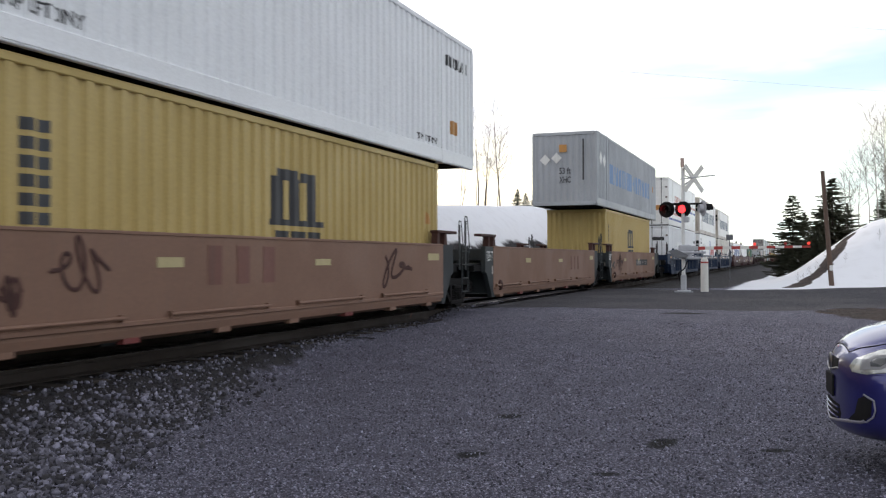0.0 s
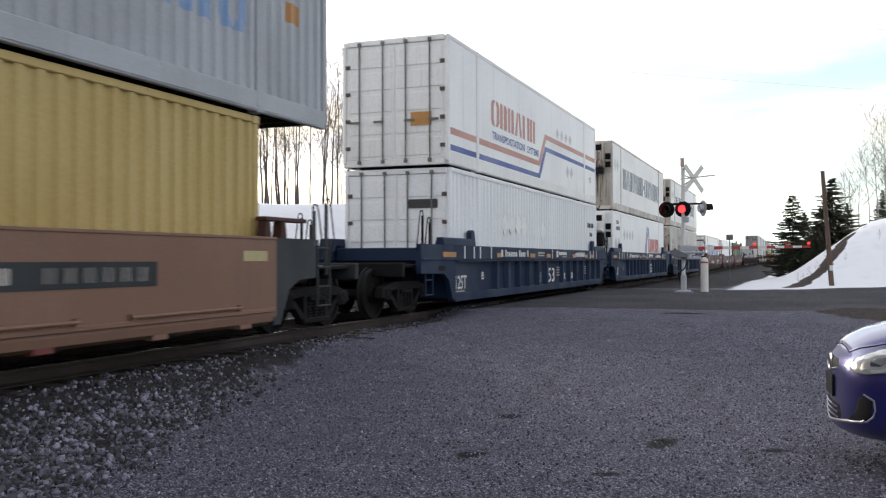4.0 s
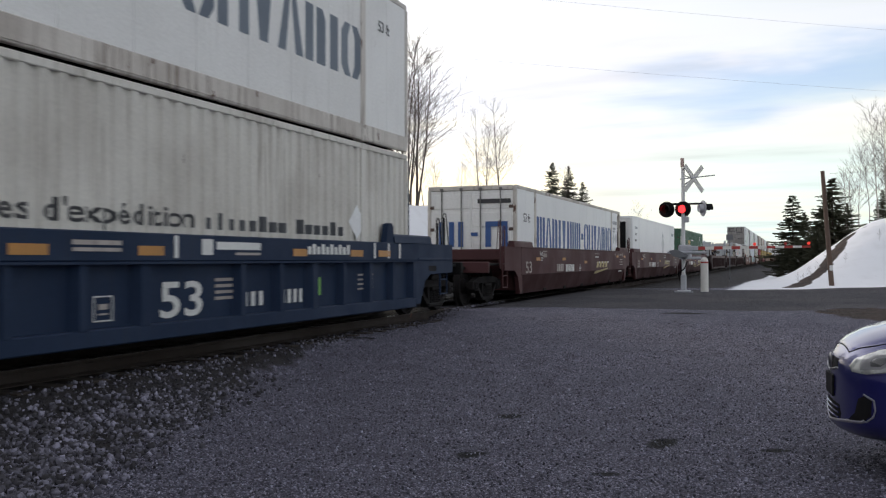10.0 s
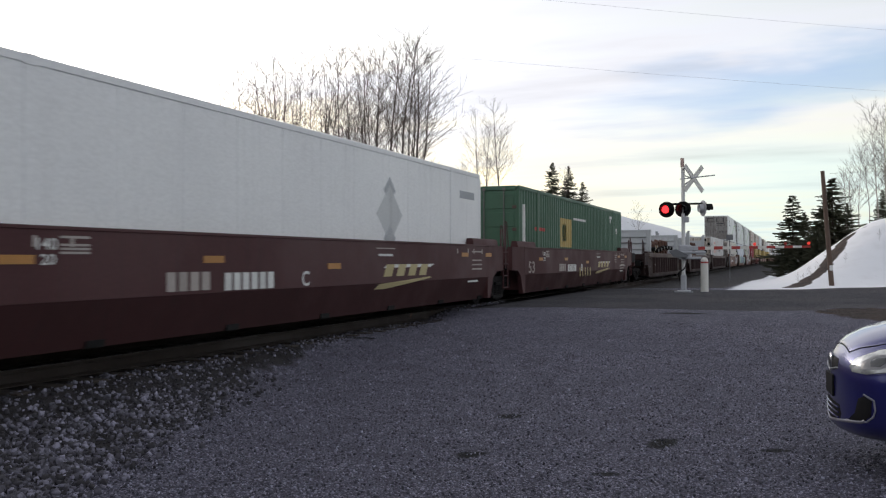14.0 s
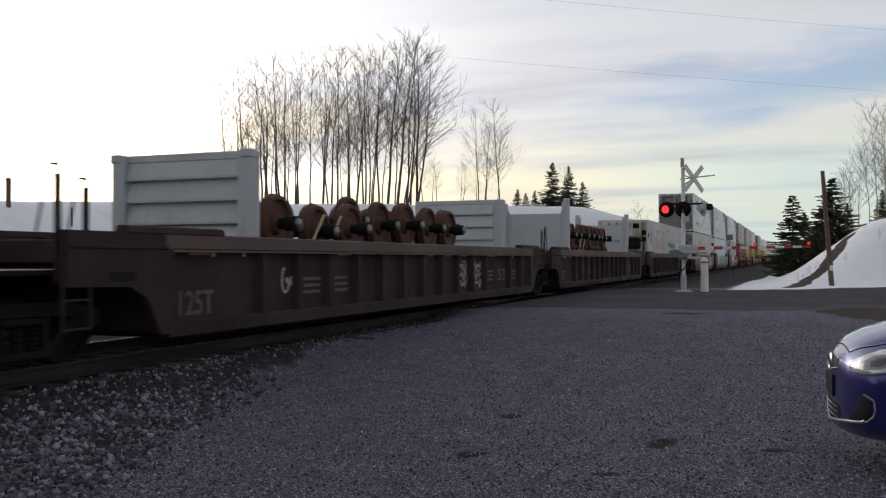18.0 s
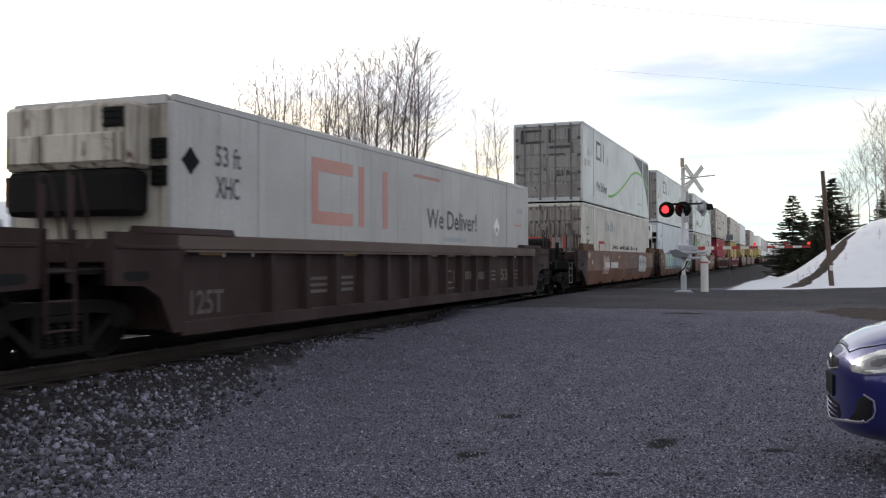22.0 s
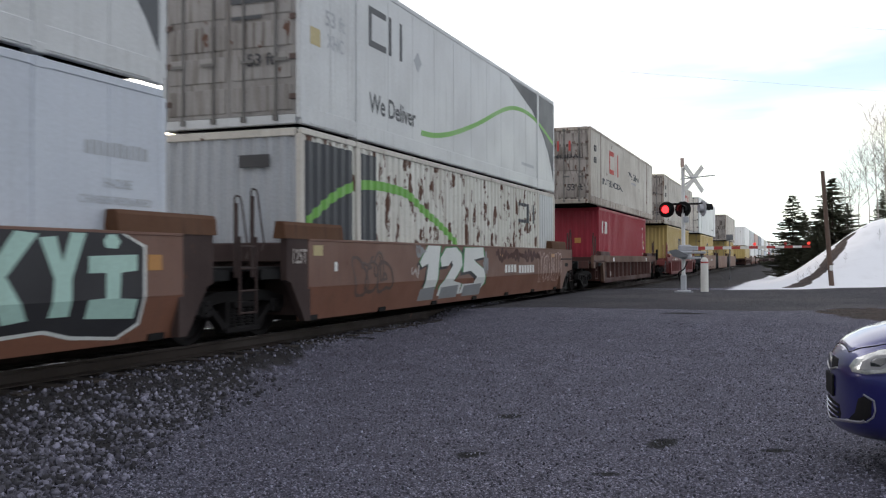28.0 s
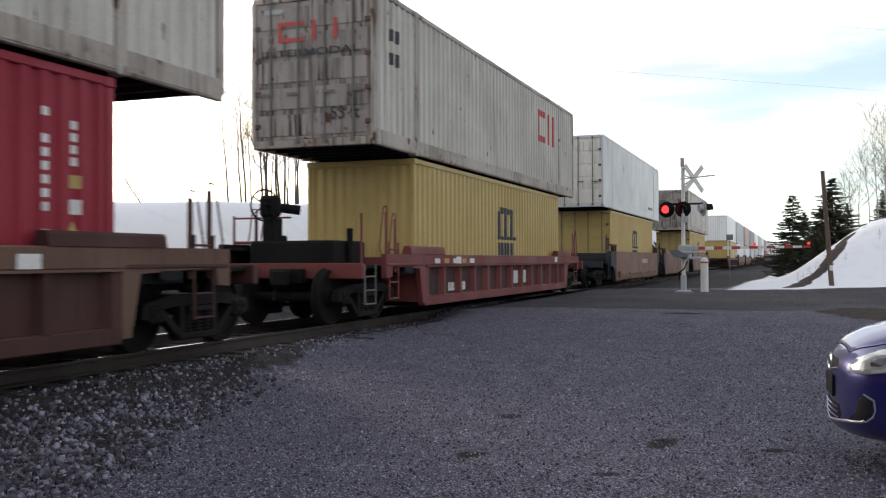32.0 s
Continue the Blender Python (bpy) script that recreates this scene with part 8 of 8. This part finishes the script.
M["car_blue"], M["car_lens"], M["car_glass"] = car_paint(), clear_lens(), tinted_glass()
M["chrome"] = paint("chrome_trim", (0.42, 0.42, 0.44), 0.3, 0.05, metal=1.0)
M["lip"] = paint("satin_lip_trim", (0.24, 0.235, 0.28), 0.4, 0.1)
M["lamp_grey"] = paint("grey_lamp_housing", (0.22, 0.22, 0.23), 0.3, 0.1)
M["plastic"] = paint("black_car_plastic", (0.010, 0.010, 0.012), 0.6, 0.15, gloss=0.15)


# the body is one closed form: its half width at a place along the car and a height
def plan_half(x):
    if x > -1.0:
        return 0.85 * max(0.0, 1 - (max(0.0, x + 1.0) / 1.03) ** 4.6) ** 0.42
    if x < -3.3:
        return 0.85 * max(0.0, 1 - ((-3.3 - x) / 0.78) ** 4) ** 0.42
    return 0.85


def top_of(x):
    return float(np.interp(x, (-4.08, -3.9, -3.5, -2.5, -1.1, -0.85, -0.6, -0.38, -0.22, -0.11, -0.04, 0.0, 0.03), (0.88, 0.98, 1.04, 1.06, 1.09, 1.085, 1.07, 1.035, 0.985, 0.925, 0.865, 0.815, 0.765)))


def bottom_of(x):
    return float(np.interp(x, (-4.08, -3.9, -3.6, -3.2, -0.7, -0.3, -0.1, 0.0, 0.03), (0.42, 0.32, 0.24, 0.20, 0.20, 0.225, 0.25, 0.285, 0.32)))


def half_at(x, z):
    zb, zt = bottom_of(x), top_of(x)
    mid = zb + 0.42 * (zt - zb)
    u = (z - mid) / (zt - mid) if z > mid else (mid - z) / (mid - zb)
    if u >= 1:
        return 0.0
    return plan_half(x) * (1 - u ** 3.4) ** (1 / 2.5)


def skin(turn, z, lift=0.0):
    """The place on the nose in the direction turn (degrees from straight ahead) at height z."""
    c, s = math.cos(radians(turn)), math.sin(radians(turn))
    lo, hi = 0.02, 1.3
    for _ in range(30):
        r = (lo + hi) / 2
        x = -1.0 + r * c
        if x > 0.03 or abs(r * s) > half_at(x, z):
            hi = r
        else:
            lo = r
    return (-1.0 + (lo + lift) * c, (lo + lift) * s, z)


def lid(x, y, lift=0.0):
    """The place on top of the hood over (x, y)."""
    zb, zt = bottom_of(x), top_of(x)
    mid = zb + 0.42 * (zt - zb)
    q = min(0.999, abs(y) / max(1e-6, plan_half(x)))
    return (x, y, mid + (zt - mid) * (1 - q ** 2.5) ** (1 / 3.4) + lift)


def body_geo():
    xs = [0.03 - 1.0 * (k / 26) ** 2 for k in range(27)] + [-1.0 - 2.3 * k / 10 for k in range(1, 11)] + [-3.3 - 0.77 * (1 - (1 - k / 10) ** 2) for k in range(1, 11)]
    g, rows, n = Geo(), [], 44
    for x in xs:
        zb, zt = bottom_of(x), top_of(x)
        mid = zb + 0.42 * (zt - zb)
        ring = []
        for i in range(n):
            a = 2 * math.pi * i / n
            ca, sa = math.cos(a), math.sin(a)
            y = plan_half(x) * math.copysign(abs(ca) ** (2 / 2.5), ca)
            z = mid + ((zt - mid) if sa > 0 else (mid - zb)) * math.copysign(abs(sa) ** (2 / 3.4), sa)
            ring.append((x, y, z))
        rows.append(ring)
    f = [(k * n + i, k * n + (i + 1) % n, (k + 1) * n + (i + 1) % n, (k + 1) * n + i) for k in range(len(rows) - 1) for i in range(n)]
    return g.put([p for r in rows for p in r], f + [tuple(range(n - 1, -1, -1)), tuple(range((len(rows) - 1) * n, len(rows) * n))])


def panel(outline, lift, depth, side=1, dent=0.0):
    """A piece let into the nose: outline in (turn, height), its face lifted off the skin, its rim reaching depth below."""
    pts = []
    m = len(outline)
    for i in range(m):
        (a, z), (b, w) = outline[i], outline[(i + 1) % m]
        for k in range(4):
            pts.append((a + (b - a) * k / 4, z + (w - z) * k / 4))
    ca, cz = sum(p[0] for p in pts) / len(pts), sum(p[1] for p in pts) / len(pts)
    v = [skin(side * a, z, lift - depth) for a, z in pts]
    for shrink, extra in ((1.0, -0.3), (0.93, 0.0), (0.62, 0.0), (0.3, 0.0)):
        v += [skin(side * (ca + (a - ca) * shrink), cz + (z - cz) * shrink, lift + extra * abs(lift) - (dent if shrink < 0.9 else 0)) for a, z in pts]
    v.append(skin(side * ca, cz, lift - dent))
    n = len(pts)
    f = [(k * n + i, k * n + (i + 1) % n, (k + 1) * n + (i + 1) % n, (k + 1) * n + i) for k in range(4) for i in range(n)]
    f += [(4 * n + i, 4 * n + (i + 1) % n, 5 * n) for i in range(n)]
    return Geo().put(v, f)


def bead(points, r):
    g = Geo()
    for a, b in zip(points, points[1:]):
        g.tube(a, b, r, n=8)
    return g


def shell(stations):
    """A closed skin over rings; each ring is half of the outline, bottom middle to top middle."""
    rows = [[(x, y, z) for y, z in half] + [(x, -y, z) for y, z in half[-2:0:-1]] for x, half in stations]
    m = len(rows[0])
    f = [(k * m + i, k * m + (i + 1) % m, (k + 1) * m + (i + 1) % m, (k + 1) * m + i) for k in range(len(rows) - 1) for i in range(m)]
    return Geo().put([p for r in rows for p in r], f + [tuple(range(m - 1, -1, -1)), tuple(range((len(rows) - 1) * m, len(rows) * m))])


def hood_geo():
    g, n, rows = Geo(), 20, []
    xs = [-0.055 - 1.0 * (k / 16) ** 1.4 for k in range(17)]
    for x in xs:
        w = plan_half(x) * float(np.interp(x, (-1.1, -0.5, -0.2, -0.055), (0.80, 0.77, 0.70, 0.58)))
        rows.append([lid(x, w * (2 * i / n - 1), 0.007 if 0 < i < n else -0.012) for i in range(n + 1)])
    rows.insert(0, [(p[0] + 0.006, p[1], p[2] - 0.025) for p in rows[0]])
    n += 1
    f = [(k * n + i, k * n + i + 1, (k + 1) * n + i + 1, (k + 1) * n + i) for k in range(len(rows) - 1) for i in range(n - 1)]
    return g.put([p for r in rows for p in r], f)


def hood_seam():
    xs = [-0.055 - 1.0 * (k / 16) ** 1.4 for k in range(17)]
    g = Geo()
    for s in (-1, 1):
        g = bead_into(g, [lid(x, s * plan_half(x) * float(np.interp(x, (-1.1, -0.5, -0.2, -0.055), (0.80, 0.77, 0.70, 0.58))), 0.001) for x in xs], 0.0042)
    x = -0.052
    w = plan_half(x) * 0.58
    return bead_into(g, [lid(x, w * k / 6, 0.001) for k in range(-6, 7)], 0.0042)


def parked_car():
    ob = thing("parked_car", "deep blue compact hatchback parked on the gravel", "car", m=pose(0.275, 7.36, 0.0, 0, 0, 185.5))
    body = part("body", body_geo(), "car_blue", ob, smooth=True)
    top = []
    for x, w, zt in ((-1.02, 0.66, 1.08), (-1.3, 0.68, 1.22), (-1.75, 0.64, 1.40), (-2.2, 0.62, 1.45), (-2.9, 0.61, 1.45), (-3.4, 0.60, 1.38), (-3.75, 0.60, 1.15), (-3.95, 0.62, 0.98)):
        top.append((x, [(0, 0.93), (w + 0.09, 0.93), (w + 0.04, 0.93 + (zt - 0.93) * 0.45), (w, 0.93 + (zt - 0.93) * 0.85), (w * 0.8, zt - 0.01), (0, zt)]))
    cab = part("cabin", shell(top), "car_glass", ob, "dark tinted windows", smooth=True)
    part("roof_panel", Geo().cbox(-3.3, -1.85, -0.56, 0.56, 1.40, 1.462, 0.03), "car_blue", cab)
    for s in (-1, 1):
        part("window_pillar", Geo().prism([(-2.42, 0.97), (-2.30, 0.97), (-2.34, 1.41), (-2.42, 1.41)], "y", s * 0.665 - 0.05, s * 0.665 + 0.05), "car_blue", cab)
    part("hood", hood_geo(), "car_blue", ob, smooth=True)
    part("hood_seam", hood_seam(), "plastic", ob, "dark shut line of the hood")
    # mouth with slats, bright lip, upper slot with badge, plate holder
    mouth = part("lower_grille", panel([(-16, 0.48), (-18, 0.42), (-16, 0.37), (0, 0.345), (16, 0.37), (18, 0.42), (16, 0.48), (0, 0.49)], 0.002, 0.03), "plastic", ob, smooth=True)
    for k in range(3):
        z = 0.385 + 0.036 * k
        part("grille_slat", bead([skin(a, z, 0.005) for a in range(-15, 16, 3)], 0.006), "car_blue", mouth)
    part("lip_trim", bead([skin(a, 0.335 + 0.0022 * abs(a) + 0.004 * max(0, abs(a) - 32) ** 1.3, 0.0) for a in range(-34, 35, 2)], 0.011), "lip", ob, "bright trim along the bumper's lower lip")
    slot = part("upper_slot", panel([(-13, 0.735), (-8, 0.705), (0, 0.695), (8, 0.705), (13, 0.735), (11.5, 0.79), (0, 0.80), (-11.5, 0.79)], 0.002, 0.03), "plastic", ob, smooth=True)
    part("slot_trim", bead([skin(a, 0.694 + 0.0028 * abs(a), 0.003) for a in range(-13, 14, 2)], 0.007), "chrome", slot)
    part("badge", Geo().lathe([(-0.02, 0.045), (0.006, 0.075), (0.016, 0.058), (0.008, 0.045)], "x", 20, (0.022, 0, 0.745)), "chrome", slot, "oval chrome badge", smooth=True)
    part("plate_holder", Geo().cbox(0.026, 0.042, -0.16, 0.16, 0.515, 0.67, 0.006), "plastic", ob)
    for s in (-1, 1):
        part("headlight_bezel", panel([(22.5, 0.765), (25.5, 0.722), (35, 0.718), (50, 0.765), (62, 0.83), (66, 0.90), (60, 0.955), (48, 0.955), (36, 0.905), (25, 0.83)], 0.004, 0.03, s), "car_blue", ob, smooth=True)
        lens = part("headlight", panel([(24, 0.765), (27, 0.732), (35, 0.73), (49, 0.775), (60, 0.84), (64, 0.90), (59, 0.943), (48, 0.943), (36, 0.893), (26, 0.82)], 0.013, 0.02, s), "car_lens", ob, "clear headlight with bright reflectors", smooth=True)
        part("lamp_surround", panel([(31, 0.75), (40, 0.77), (46, 0.82), (44, 0.88), (36, 0.86), (31, 0.81)], 0.0145, 0.004, s), "lamp_grey", lens, smooth=True)
        part("projector", panel([(36, 0.785), (40, 0.79), (42.5, 0.825), (41, 0.85), (37, 0.845), (35, 0.815)], 0.017, 0.004, s), "car_glass", lens, smooth=True)
        fog = part("fog_recess", panel([(24, 0.40), (30, 0.405), (34, 0.42), (37, 0.46), (37.5, 0.56), (34, 0.585), (31, 0.56), (29, 0.46)], 0.003, 0.03, s), "plastic", ob, smooth=True)
        part("fog_trim", bead([skin(s * a, z, 0.004) for a, z in ((23, 0.395), (30, 0.397), (35, 0.415), (38, 0.455), (39, 0.50), (38.5, 0.565), (34, 0.595))], 0.006), "lip", fog)
        part("mirror", Geo().cbox(-1.45, -1.28, s * 0.92 - 0.09, s * 0.92 + 0.09, 0.98, 1.12, 0.04), "car_blue", ob)
        part("door_seam", Geo().box(-2.41, -2.40, s * 0.853 - 0.003, s * 0.853 + 0.003, 0.4, 0.85), "plastic", ob)
        part("door_handle", Geo().cbox(-2.32, -2.12, s * 0.85 - 0.02, s * 0.85 + 0.02, 0.74, 0.78, 0.01), "car_blue", ob)
        part("tail_lamp", Geo().cbox(-4.02, -3.8, s * 0.68 - 0.08, s * 0.68 + 0.08, 0.72, 0.92, 0.03), "stripe_red", ob)
        for x in (-0.82, -3.39):
            w = part("wheel", Geo().lathe([(s * 0.66, 0.18), (s * 0.66, 0.29), (s * 0.69, 0.305), (s * 0.82, 0.305), (s * 0.855, 0.29), (s * 0.858, 0.20), (s * 0.83, 0.19)], "x", 26), "rubber", ob, smooth=True, at=pose(x, 0, 0.30, 0, 0, 90))
            rim = Geo().lathe([(s * 0.80, 0.195), (s * 0.835, 0.195), (s * 0.835, 0.18), (s * 0.815, 0.05), (s * 0.83, 0.04)], "x", 20)
            part("rim", rim, "galv", w, smooth=True)


parked_car()
# ------------------------------------------------------------------ what moves
def motions():
    times = [0.0, 2.0, 4.0, 6.0, 8.0, 10.0, 12.0, 14.0, 16.0, 18.0, 20.0, 22.0, 24.0, 26.0, 28.0, 30.0, 32.0]
    for ob, u, z in TRAIN:
        walk(ob, [(t, pose(TX, u - run(t), RZ + z)) for t in times])
    # wheels roll while they pass near by
    for ws, u, y in WHEELS:
        if u > 400:
            continue
        spin = 180 / math.pi / 0.484
        rows, first = [(0.0, pose(0, y, 0.484))], None
        for i in range(1, int(CLIP * 15) + 1):
            t = i / 15
            if 3 < u - run(t) < 34:
                first = t if first is None else first
                rows.append((t, pose(0, y, 0.484, ((run(t) - run(first)) * spin) % 360)))
        if rows[-1][0] < CLIP:
            rows.append((CLIP, rows[-1][1]))
        walk(ws, rows)
    flash()


motions()
